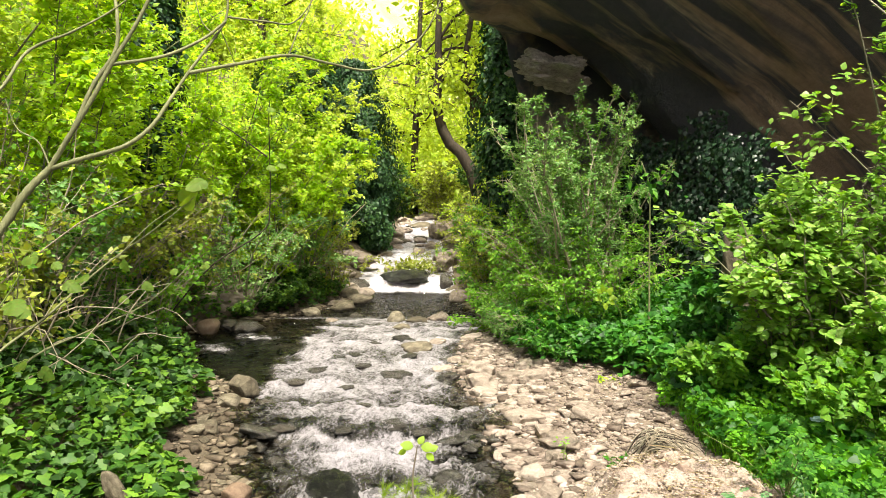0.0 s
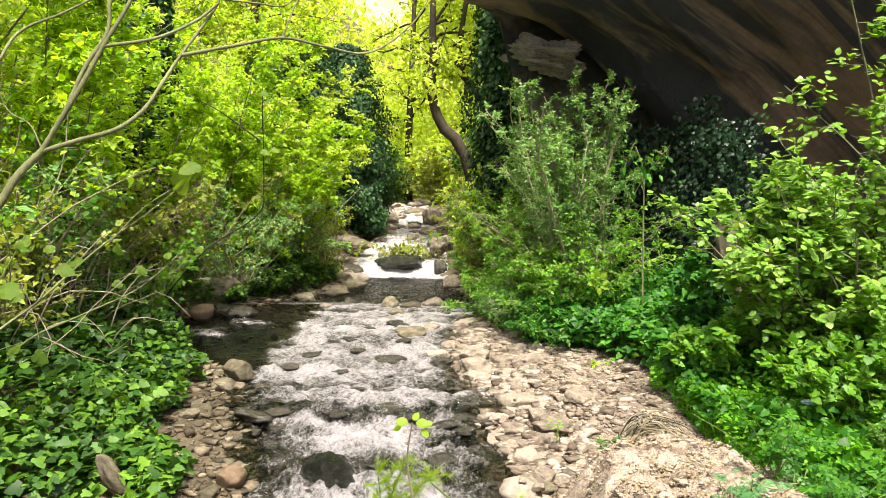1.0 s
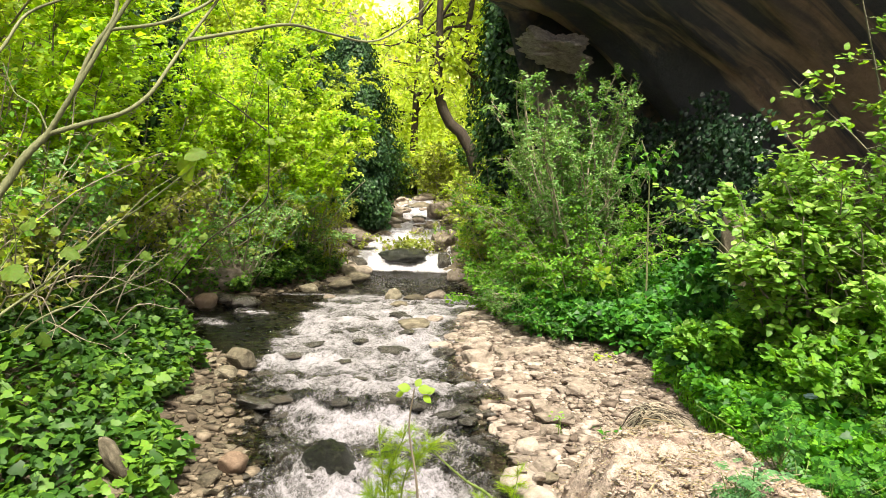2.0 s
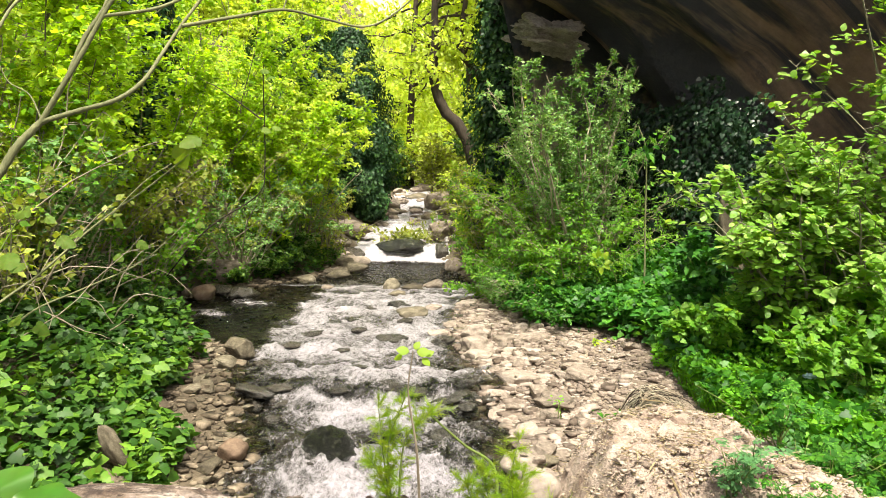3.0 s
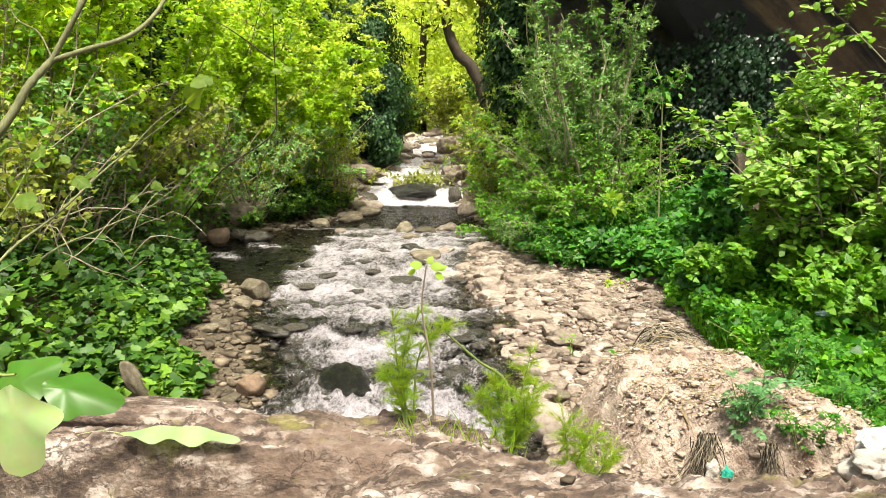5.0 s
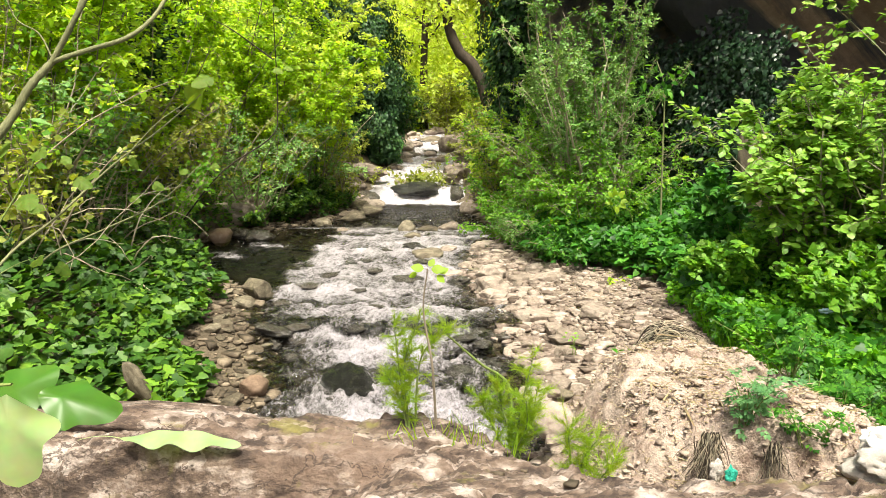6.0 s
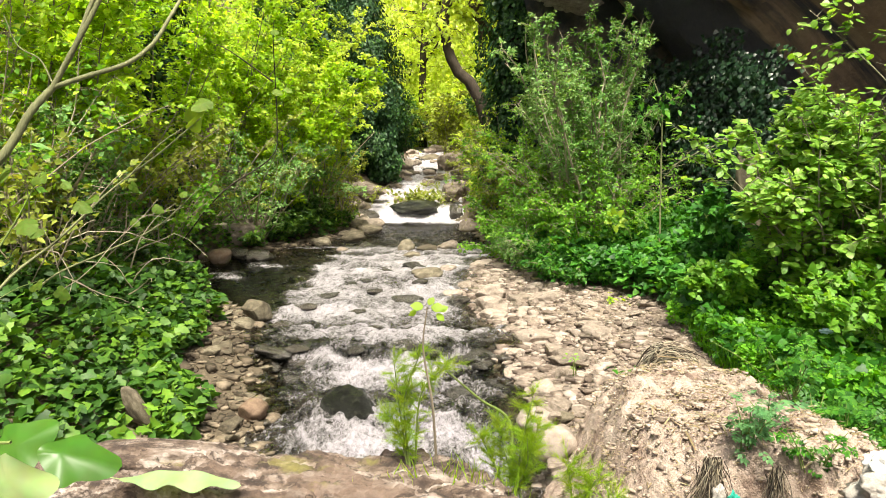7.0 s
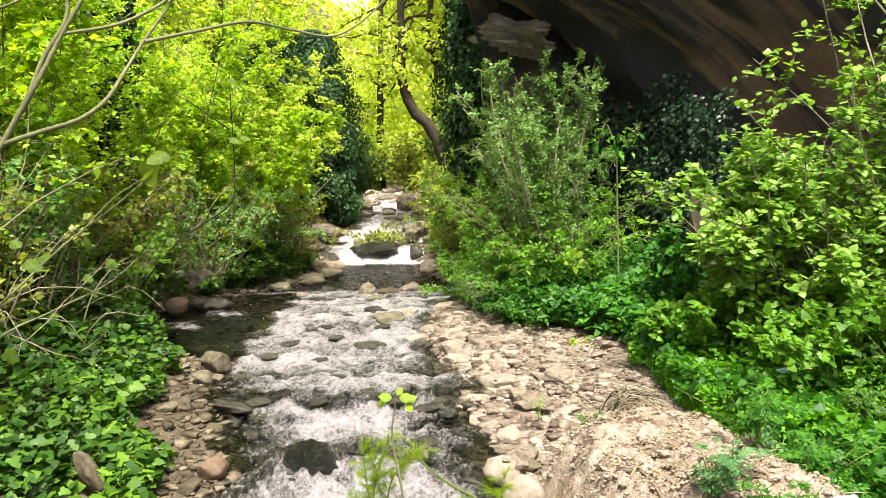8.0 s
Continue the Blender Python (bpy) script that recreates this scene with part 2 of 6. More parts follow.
def ledge_mat():
    """Weathered ledge: angular pale crusts over dark cracks, reddish soil in the hollows, olive moss."""
    m, nt, bsdf, out, link = fresh("weathered ledge rock")
    tex = nt.nodes.new("ShaderNodeTexCoord")
    mp = nt.nodes.new("ShaderNodeMapping")
    mp.inputs["Scale"].default_value = (0.6, 1.3, 1.0)
    link(tex.outputs["Object"], mp.inputs["Vector"])
    warp = noise_node(nt, link, 30.0, 4, 0.6, mp.outputs["Vector"])
    bent = mix_node(nt, link, "LINEAR_LIGHT", 0.035, mp.outputs["Vector"], warp.outputs["Color"])
    chips = nt.nodes.new("ShaderNodeTexVoronoi")
    chips.inputs["Scale"].default_value = 48.0
    link(bent, chips.inputs["Vector"])
    tint = nt.nodes.new("ShaderNodeRGBToBW")
    link(chips.outputs["Color"], tint.inputs[0])
    patch = noise_node(nt, link, 22.0, 6, 0.62, mp.outputs["Vector"], 0.1)
    grain = noise_node(nt, link, 85.0, 6, 0.65, tex.outputs["Object"])
    soil = noise_node(nt, link, 5.0, 6, 0.65, mp.outputs["Vector"], 0.5)
    mossy = noise_node(nt, link, 9.0, 6, 0.65, mp.outputs["Vector"], 0.4)
    lift = nt.nodes.new("ShaderNodeMath")
    lift.operation = "MULTIPLY_ADD"
    link(tint.outputs[0], lift.inputs[0])
    lift.inputs[1].default_value = 0.22
    link(patch.outputs["Fac"], lift.inputs[2])
    col = ramp_node(nt, [(0.47, (0.03, 0.019, 0.014)), (0.55, (0.075, 0.05, 0.036)), (0.62, (0.135, 0.097, 0.074)), (0.69, (0.215, 0.172, 0.147)), (0.80, (0.38, 0.325, 0.285))])
    link(lift.outputs[0], col.inputs[0])
    bare = ramp_node(nt, [(0.54, (0, 0, 0)), (0.62, (0.85, 0.85, 0.85))])
    link(soil.outputs["Fac"], bare.inputs[0])
    c = mix_node(nt, link, "MIX", bare.outputs["Color"], col.outputs["Color"], (0.125, 0.084, 0.062))
    split = nt.nodes.new("ShaderNodeMapping")
    split.inputs["Scale"].default_value = (0.45, 1.5, 1.0)
    link(bent, split.inputs["Vector"])
    crack = nt.nodes.new("ShaderNodeTexVoronoi")
    crack.feature = "DISTANCE_TO_EDGE"
    crack.inputs["Scale"].default_value = 17.0
    link(split.outputs["Vector"], crack.inputs["Vector"])
    line = ramp_node(nt, [(0.0, (0.9, 0.9, 0.9)), (0.05, (0, 0, 0))])
    link(crack.outputs["Distance"], line.inputs[0])
    c = mix_node(nt, link, "MIX", line.outputs["Color"], c, (0.035, 0.022, 0.016))
    moss = ramp_node(nt, [(0.58, (0, 0, 0)), (0.66, (0.8, 0.8, 0.8))])
    link(mossy.outputs["Fac"], moss.inputs[0])
    c = mix_node(nt, link, "MIX", moss.outputs["Color"], c, (0.13, 0.115, 0.03))
    grey = nt.nodes.new("ShaderNodeRGBToBW")
    link(grain.outputs["Color"], grey.inputs[0])
    c = mix_node(nt, link, "OVERLAY", 0.7, c, grey.outputs[0])
    link(c, bsdf.inputs["Base Color"])
    bsdf.inputs["Roughness"].default_value = 0.9
    h = nt.nodes.new("ShaderNodeMath")
    h.operation = "MULTIPLY_ADD"
    link(lift.outputs[0], h.inputs[0])
    h.inputs[1].default_value = 2.5
    link(grain.outputs["Fac"], h.inputs[2])
    bp = nt.nodes.new("ShaderNodeBump")
    bp.inputs["Strength"].default_value, bp.inputs["Distance"].default_value = 0.8, 0.008
    link(h.outputs[0], bp.inputs["Height"])
    link(bp.outputs[0], bsdf.inputs["Normal"])
    return m


CAVE = cave_mat()
LEDGE = ledge_mat()
LIP = rough_mat("broken overhang edge", [(0, (0.17, 0.145, 0.135)), (0.40, (0.46, 0.40, 0.37)), (1, (0.74, 0.67, 0.62))], 5.0, 22, 1.6, 0.9, 0.0, 0.5)


def water_mat():
    m, nt, bsdf, out, link = fresh("stream water")
    tex = nt.nodes.new("ShaderNodeTexCoord")
    mp = nt.nodes.new("ShaderNodeMapping")
    mp.inputs["Scale"].default_value = (1.0, 0.62, 1.0)
    link(tex.outputs["Object"], mp.inputs["Vector"])
    foam_and_glint = nt.nodes.new("ShaderNodeAttribute")
    foam_and_glint.attribute_name = "foam_and_glint"
    n1 = noise_node(nt, link, 6.0, 7, 0.68, mp.outputs["Vector"], 1.2)
    n2 = noise_node(nt, link, 48, 5, 0.7, mp.outputs["Vector"], 0.8)
    s = nt.nodes.new("ShaderNodeMath")
    s.operation = "MULTIPLY_ADD"
    link(n2.outputs["Fac"], s.inputs[0])
    s.inputs[1].default_value = 1.15
    lower = nt.nodes.new("ShaderNodeMath")
    lower.operation = "ADD"
    lower.inputs[1].default_value = -0.07
    link(n1.outputs["Fac"], lower.inputs[0])
    link(lower.outputs[0], s.inputs[2])
    s2 = nt.nodes.new("ShaderNodeMath")
    s2.operation = "MULTIPLY_ADD"
    link(foam_and_glint.outputs["Fac"], s2.inputs[0])
    s2.inputs[1].default_value = 0.8
    link(s.outputs[0], s2.inputs[2])
    mr = nt.nodes.new("ShaderNodeMapRange")
    link(s2.outputs[0], mr.inputs[0])
    mr.inputs[1].default_value, mr.inputs[2].default_value = 0.98, 1.42
    mr.inputs[3].default_value, mr.inputs[4].default_value = 0.0, 0.92
    bp = nt.nodes.new("ShaderNodeBump")
    bp.inputs["Strength"].default_value, bp.inputs["Distance"].default_value = 1.0, 0.05
    link(s.outputs[0], bp.inputs["Height"])
    still = nt.nodes.new("ShaderNodeMapRange")
    link(foam_and_glint.outputs["Fac"], still.inputs[0])
    still.inputs[1].default_value, still.inputs[2].default_value, still.inputs[3].default_value, still.inputs[4].default_value = -0.1, 0.3, 0.8, 1.0
    link(still.outputs[0], bp.inputs["Strength"])
    clear = nt.nodes.new("ShaderNodeBsdfTransparent")
    deep = nt.nodes.new("ShaderNodeAttribute")
    deep.attribute_name = "deep"
    link(mix_node(nt, link, "MIX", deep.outputs["Fac"], (0.62, 0.61, 0.53), (0.34, 0.43, 0.41)), clear.inputs["Color"])
    gloss = nt.nodes.new("ShaderNodeBsdfGlossy")
    gloss.inputs["Roughness"].default_value = 0.08
    link(bp.outputs[0], gloss.inputs["Normal"])
    fr = nt.nodes.new("ShaderNodeFresnel")
    fr.inputs["IOR"].default_value = 1.33
    link(bp.outputs[0], fr.inputs["Normal"])
    mx = nt.nodes.new("ShaderNodeMixShader")
    link(fr.outputs[0], mx.inputs[0])
    link(clear.outputs[0], mx.inputs[1])
    link(gloss.outputs[0], mx.inputs[2])
    # white foam, with lilac greys painted in for the sky's reflection
    tone = ramp_node(nt, [(0.0, (0.14, 0.128, 0.12)), (0.35, (0.32, 0.295, 0.305)), (0.62, (0.53, 0.49, 0.54)), (1.0, (0.79, 0.765, 0.82))])
    depth = nt.nodes.new("ShaderNodeMapRange")
    link(s2.outputs[0], depth.inputs[0])
    depth.inputs[1].default_value, depth.inputs[2].default_value = 1.05, 1.85
    link(depth.outputs[0], tone.inputs[0])
    link(tone.outputs[0], bsdf.inputs["Base Color"])
    bsdf.inputs["Roughness"].default_value = 0.45
    link(bp.outputs[0], bsdf.inputs["Normal"])
    mx2 = nt.nodes.new("ShaderNodeMixShader")
    link(mr.outputs[0], mx2.inputs[0])
    link(mx.outputs[0], mx2.inputs[1])
    link(bsdf.outputs[0], mx2.inputs[2])
    link(mx2.outputs[0], out.inputs["Surface"])
    return m


WATER = water_mat()


# ---- mesh helpers ----
def mesh_of(name, V, F, mat, smooth=False):
    V, F = np.asarray(V, np.float32), np.asarray(F, np.int32)
    me = bpy.data.meshes.new(name)
    me.vertices.add(len(V))
    me.vertices.foreach_set("co", V.ravel())
    me.loops.add(F.size)
    me.loops.foreach_set("vertex_index", F.ravel())
    me.polygons.add(len(F))
    me.polygons.foreach_set("loop_start", np.arange(len(F), dtype=np.int32) * F.shape[1])
    if smooth:
        me.polygons.foreach_set("use_smooth", np.ones(len(F), bool))
    me.materials.append(mat)
    me.update(calc_edges=True)
    me.validate()
    return me


def part(name, V, F, mat, parent, label="", smooth=False, kind=""):
    """One mesh under a thing; its points are given in the world, the thing stands unturned."""
    base = np.array(parent.location)
    if parent.parent:
        base = base + np.array(parent.parent.location)
    ob = new(name, mesh_of(name, np.asarray(V) - base, F, mat, smooth))
    ob.parent = parent
    return tagged(ob, label, kind=kind)


def thing(name, base, label, category, group="", kind=""):
    ob = new(name)
    ob.location = base
    return tagged(ob, label, category, group, kind)


def solid(name, V, F, mat, label, category, base=(0, 0, 0), group="", kind="", smooth=True):
    ob = new(name, mesh_of(name, np.asarray(V) - np.array(base), F, mat, smooth))
    ob.location = base
    return tagged(ob, label, category, group, kind)


def unit(a):
    return a / np.maximum(np.linalg.norm(a, axis=-1, keepdims=True), 1e-9)


def smooth_line(pts, n):
    """A Catmull-Rom line of n points through pts."""
    p = np.asarray(pts, float)
    p = np.vstack([2 * p[0] - p[1], p, 2 * p[-1] - p[-2]])
    out = []
    for t in np.linspace(0, len(p) - 3 - 1e-6, n):
        i = int(t)
        f = t - i
        a, b, c, d = p[i], p[i + 1], p[i + 2], p[i + 3]
        out.append(0.5 * (2 * b + (c - a) * f + (2 * a - 5 * b + 4 * c - d) * f * f + (3 * b - a - 3 * c + d) * f ** 3))
    return np.array(out)


def tube(pts, radii, sides=6):
    """A tapering tube along pts; quads."""
    p = np.asarray(pts, float)
    r = np.broadcast_to(np.asarray(radii, float), len(p))
    t = unit(np.gradient(p, axis=0))
    ref = np.array([0.0, 0.0, 1.0]) if abs(t[:, 2]).mean() < 0.8 else np.array([1.0, 0.0, 0.0])
    u = unit(np.cross(t, ref))
    v = np.cross(t, u)
    a = np.linspace(0, 2 * np.pi, sides, endpoint=False)
    V = p[:, None] + r[:, None, None] * (np.cos(a)[None, :, None] * u[:, None] + np.sin(a)[None, :, None] * v[:, None])
    i, j = np.meshgrid(np.arange(len(p) - 1), np.arange(sides), indexing="ij")
    k = (j + 1) % sides
    F = np.stack([i * sides + j, i * sides + k, (i + 1) * sides + k, (i + 1) * sides + j], -1).reshape(-1, 4)
    return V.reshape(-1, 3), F


def joined(pieces):
    Vs, Fs, n = [], [], 0
    for V, F in pieces:
        Vs.append(V)
        Fs.append(np.asarray(F) + n)
        n += len(V)
    return np.vstack(Vs), np.vstack(Fs)


def fan(outline, centre, droop):
    v = [(*centre, 0.0)] + [(x, y, -droop * (x * x * 0.6 + y * y)) for x, y in outline]
    n = len(outline)
    return np.array(v), np.array([(0, 1 + i, 1 + (i + 1) % n) for i in range(n)])


OVAL = (np.array([(0, 0, 0), (0.42, -0.27, 0.05), (0.5, 0, -0.04), (0.42, 0.27, 0.05), (1, 0, -0.12)]), np.array([(0, 1, 2), (1, 4, 2), (0, 2, 3), (2, 4, 3)]))
BROAD = (np.array([(0, 0, 0), (0.40, -0.36, 0.05), (0.5, 0, -0.04), (0.40, 0.36, 0.05), (1, 0, -0.12)]), OVAL[1])
SLIM = (np.array([(0, 0, 0), (0.4, -0.14, 0.03), (0.5, 0, -0.03), (0.4, 0.14, 0.03), (1, 0, -0.15)]), OVAL[1])
ROUND = fan([(0, 0), (0.16, 0.26), (0.42, 0.38), (0.70, 0.29), (1.0, 0.0), (0.70, -0.29), (0.42, -0.38), (0.16, -0.26)], (0.45, 0), 0.3)
IVY = fan([(0.06, 0), (-0.09, 0.24), (0.14, 0.49), (0.32, 0.31), (0.56, 0.30), (0.95, 0), (0.56, -0.30), (0.32, -0.31), (0.14, -0.49), (-0.09, -0.24)], (0.3, 0), 0.3)
BLADE = (np.array([(0, -0.024, 0), (0, 0.024, 0), (0.5, -0.02, 0.10), (0.5, 0.02, 0.10), (1, 0, 0.0)]), np.array([(0, 1, 3), (0, 3, 2), (2, 3, 4)]))


def leaf_cloud(P, D, N, S, shape):
    """Leaves at P, along D, facing N, of length S; triangles."""
    T, F = shape
    P, D, N = np.asarray(P), unit(np.asarray(D)), np.asarray(N)
    N = unit(N - (N * D).sum(1, keepdims=True) * D)
    W = np.cross(N, D)
    S = np.broadcast_to(np.asarray(S, float), len(P))[:, None, None]
    V = P[:, None] + S * (T[None, :, 0:1] * D[:, None] + T[None, :, 1:2] * W[:, None] + T[None, :, 2:3] * N[:, None])
    Fs = (np.arange(len(P)) * len(T))[:, None, None] + F[None]
    return V.reshape(-1, 3), Fs.reshape(-1, 3)


# ---- the lie of the land ----
WY = [-5, 0, 3.0, 4.2, 4.6, 5.15, 5.5, 6.6, 8.3, 9.7, 12.5, 13.75, 14.0, 17, 20, 26, 60, 400]
WZ = [-0.5, -0.35, -0.24, -0.13, -0.03, 0.0, 0.10, 0.15, 0.27, 0.33, 0.36, 0.37, 0.60, 0.92, 1.35, 2.3, 12, 60]
EY = [-5, 2, 4.2, 5.24, 5.8, 6.4, 7.07, 7.44, 8.75, 9.2, 10.1, 11.1, 13.2, 14.7, 18, 20, 24, 60]
LEFT_X = [-1.3, -1.3, -1.2, -1.49, -1.69, -1.82, -2.24, -2.95, -3.4, -2.7, -2.4, -1.93, -1.78, -1.87, -1.73, -1.72, -1.77, -1.8]
RY = [-5, 2, 4.6, 5.3, 5.9, 6.8, 7.6, 8.6, 10.4, 12.5, 14, 15.6, 18.8, 22, 60]
RIGHT_X = [0.4, 0.4, 0.33, 0.22, 0.17, -0.02, -0.05, 0.12, 0.17, -0.1, -0.25, -0.31, -0.6, -0.9, -1.2]
GY = [-5, 3, 4.0, 5.0, 5.8, 6.8, 8.2, 9.0, 11, 14, 20, 60]
GREEN_L = [-1.7, -1.6, -1.7, -2.0, -2.25, -2.5, -3.4, -3.3, -2.2, -2.0, -2.0, -2.0]
HY = [-5, 3.5, 4.4, 4.9, 5.4, 6.2, 6.85, 8.0, 8.5, 11, 14, 20, 60]
GREEN_R = [1.8, 1.8, 1.61, 1.5, 1.44, 1.47, 1.05, 0.46, 0.3, 0.3, 0.0, -0.3, -0.6]


def water_z(y):
    return np.interp(y, WY, WZ)


def lumps(x, y, s, seed=0.0):
    """Cheap smooth unevenness, about -1 to 1."""
    return (np.sin(x * s * 1.7 + seed) * np.cos(y * s * 1.3 + seed * 2.1) + np.sin(x * s * 0.9 - y * s * 2.3 + seed * 0.7) + np.cos(x * s * 2.9 + y * s * 1.1 - seed)) / 3


def ground_z(x, y):
    x, y = np.asarray(x, float), np.asarray(y, float)
    w = water_z(y)
    xl, xr = np.interp(y, EY, LEFT_X), np.interp(y, RY, RIGHT_X)
    gl, gr = np.interp(y, GY, GREEN_L), np.interp(y, HY, GREEN_R)
    mid, half = (xl + xr) / 2, (xr - xl) / 2
    u = np.clip(np.abs(x - mid) / np.maximum(half, 0.1), 0, 1)
    bed = w - 0.13 * (1 - u ** 4) - 0.28 * np.exp(-((x + 2.45) / 0.5) ** 2 - ((y - 8.0) / 0.8) ** 2)
    dl, dr = np.maximum(xl - x, 0), np.maximum(x - xr, 0)
    el, er = np.maximum(gl - x, 0), np.maximum(x - gr, 0)
    left = 0.16 * np.minimum(dl, 0.6) + 0.55 * np.minimum(el, 1.5) + 0.9 * np.clip(el - 1.5, 0, 6) + 0.3 * np.maximum(el - 7.5, 0)
    far = np.clip((y - 9) / 5, 0, 1)
    right = 0.13 * np.minimum(dr, 1.6) + (0.12 + 0.35 * far) * np.minimum(er, 2.5) + (0.10 + 0.8 * far) * np.clip(er - 2.5, 0, 6) + 0.5 * np.clip(er - 8.5, 0, 20)
    z = bed + left + right
    z = z + 0.03 * lumps(x, y, 2.2, 1.0) * np.clip((dl + dr) * 3, 0, 1) + 0.015 * lumps(x, y, 6.0, 2.0) + 0.008 * lumps(x, y, 15.0, 4.0)
    z = z + 0.4 * lumps(x, y, 0.35, 3.0) * np.clip((el + er - 4) / 8, 0, 1)
    # the bank below the ledge where the path runs
    t = np.clip((2.1 - y) / 0.7, 0, 1)
    t = t * t * (3 - 2 * t)
    return z * (1 - t) + (0.72 + 0.02 * lumps(x, y, 3.0)) * t + t * 0.3 * np.clip(np.abs(x) - 3, 0, 8)


def spaced(a, b, lo, hi, fine, grow=1.22):
    """Coordinates dense between a and b, growing apart out to lo and hi."""
    mids = list(np.arange(a, b, fine))
    out, step, p = [], fine, a
    while p > lo:
        step *= grow
        p -= step
        out.append(p)
    up, step, p = [], fine, mids[-1]
    while p < hi:
        step *= grow
        p += step
        up.append(p)
    return np.array(out[::-1] + mids + up)


def sheet(xs, ys, zf):
    X, Y = np.meshgrid(xs, ys)
    V = np.stack([X, Y, zf(X, Y)], -1).reshape(-1, 3)
    n = len(xs)
    i, j = np.meshgrid(np.arange(len(ys) - 1), np.arange(n - 1), indexing="ij")
    F = np.stack([i * n + j, i * n + j + 1, (i + 1) * n + j + 1, (i + 1) * n + j], -1).reshape(-1, 4)
    return V, F


V, F = sheet(spaced(-3.6, 2.6, -500, 500, 0.06), spaced(1.0, 12.0, -400, 600, 0.06), ground_z)
solid("ground", V, F, EARTH, "brown earth and gravel of a wooded stream valley", "ground", kind="structure")


# ---- the stream ----
def ripple(x, y):
    fast = np.interp(y, [3.4, 4.0, 4.9, 5.4, 6.2, 8.8, 9.6, 10.2, 13, 13.6, 14.2, 15, 22], [0.8, 1, 1, 0.8, 0.5, 0.4, 0.25, 0.06, 0.06, 0.6, 0.7, 0.5, 0.5])
    a = 0.036 * lumps(x, y, 4.2, 5.0) + 0.030 * lumps(x, y, 9.5, 1.5) + 0.016 * lumps(x, y * 0.7, 21.0, 2.5) + 0.008 * lumps(x, y, 43.0, 0.5)
    return a * fast


xs = np.arange(-3.7, 0.75, 0.016)
ys = np.concatenate([np.arange(1.6, 3.4, 0.05), np.arange(3.4, 6.5, 0.015), np.arange(6.5, 9.8, 0.022), np.arange(9.8, 14.5, 0.035), np.arange(14.5, 26, 0.08)])
V, F = sheet(xs, ys, lambda x, y: water_z(y) + ripple(x, y))
wx, wy = V[:, 0], V[:, 1]
inside = (wx > np.interp(wy, EY, LEFT_X) - 0.12) & (wx < np.interp(wy, RY, RIGHT_X) + 0.12)
keep = inside[F].all(1)
used = np.unique(F[keep])
index = np.full(len(V), -1)
index[used] = np.arange(len(used))
V, F = V[used], index[F[keep]]
def treads(x, y):
    """Little uneven steps across the current: how far up its tread a point lies, and how strong its step is."""
    sx, sy = np.asarray(x, float), np.asarray(y, float)
    up = sy + 0.16 * lumps(sx, sy, 1.5, 2.0) + 0.09 * lumps(sx, sy, 3.7, 5.0) + 0.035 * lumps(sx, sy, 9.0, 1.0)
    far = np.interp(sy, [4, 6, 9], [0.0, 0.25, 0.6])
    length = 0.40 + 0.25 * far
    f = up / length - np.floor(up / length)
    power = np.clip(0.55 + 0.75 * lumps(sx * 0.8, sy, 2.1, 8.0) + 0.45 * lumps(sx, sy, 5.3, 3.0), 0, 1)
    return f, power


def boil(x, y):
    """Sharp-crested small waves of broken water, drawn out along the current."""
    q = Vector((x * 1.25, y * 0.75, 0.0))
    crest = 1 - 2 * abs(noise.noise(q * 6.0))
    fine = 1 - 2 * abs(noise.noise(Vector((x * 15.0, y * 13.0, 4.0))))
    return 0.020 * crest + 0.011 * fine + 0.005 * noise.noise(q * 38.0)


calm = np.interp(V[:, 1], [3.4, 4.2, 5.3, 6.5, 9.0, 9.7, 10.3, 13.2, 13.6, 26], [1, 1, 1, 0.8, 0.7, 0.6, 0.10, 0.10, 1, 1])
calm = calm * (1 - 0.75 * np.clip((-1.75 - V[:, 0]) / 0.35, 0, 1) * (V[:, 1] > 6.2))
fx, fy = V[:, 0], V[:, 1]
waves = np.array([boil(x, y) for x, y in V[:, :2]])
rise, power = treads(fx, fy)
lip = np.clip(rise / 0.12, 0, 1)
V[:, 2] += calm * (waves * (0.45 + 0.75 * rise) + 0.04 * power * (0.5 - rise) * lip)
V[:, 2] += 0.07 * np.exp(-((fx + 0.95) / 0.17) ** 2 - ((fy - 4.74) / 0.15) ** 2)
# the main step of the riffle, broken by its stones
main_step = 5.50 + 0.10 * lumps(fx, 0 * fx, 4.0, 1.0) + 0.05 * lumps(fx, 0 * fx, 11.0, 2.0)
V[:, 2] += 0.035 * np.clip((fy - main_step) / 0.05, 0, 1) * np.clip((6.3 - fy) / 0.6, 0, 1) - 0.03 * np.exp(-((fy - main_step + 0.06) / 0.05) ** 2)
stream = solid("water", V, F, WATER, "shallow clear stream water with white riffles over stones", "water", kind="structure")
edge_l, edge_r = np.interp(fy, EY, LEFT_X), np.interp(fy, RY, RIGHT_X)
# real froth, plus paleness painted in for sky glints on the ripples
froth_and_glint = np.interp(fy, [3.2, 4.0, 4.35, 4.7, 5.0, 5.6, 6.3, 7.0, 9.0, 9.9, 10.2, 13.3, 13.5, 13.7, 14.05, 14.2, 15, 16, 22], [0.34, 0.34, 0.28, 0.20, 0.22, 0.28, 0.36, 0.44, 0.46, 0.36, -0.05, -0.05, 0.50, 0.9, 0.9, 0.55, 0.60, 0.62, 0.62])
broken = np.interp(fy, [5.8, 7.0, 9.6, 10.2, 13.2, 14.2], [1, 0.75, 0.75, 0, 0, 1])
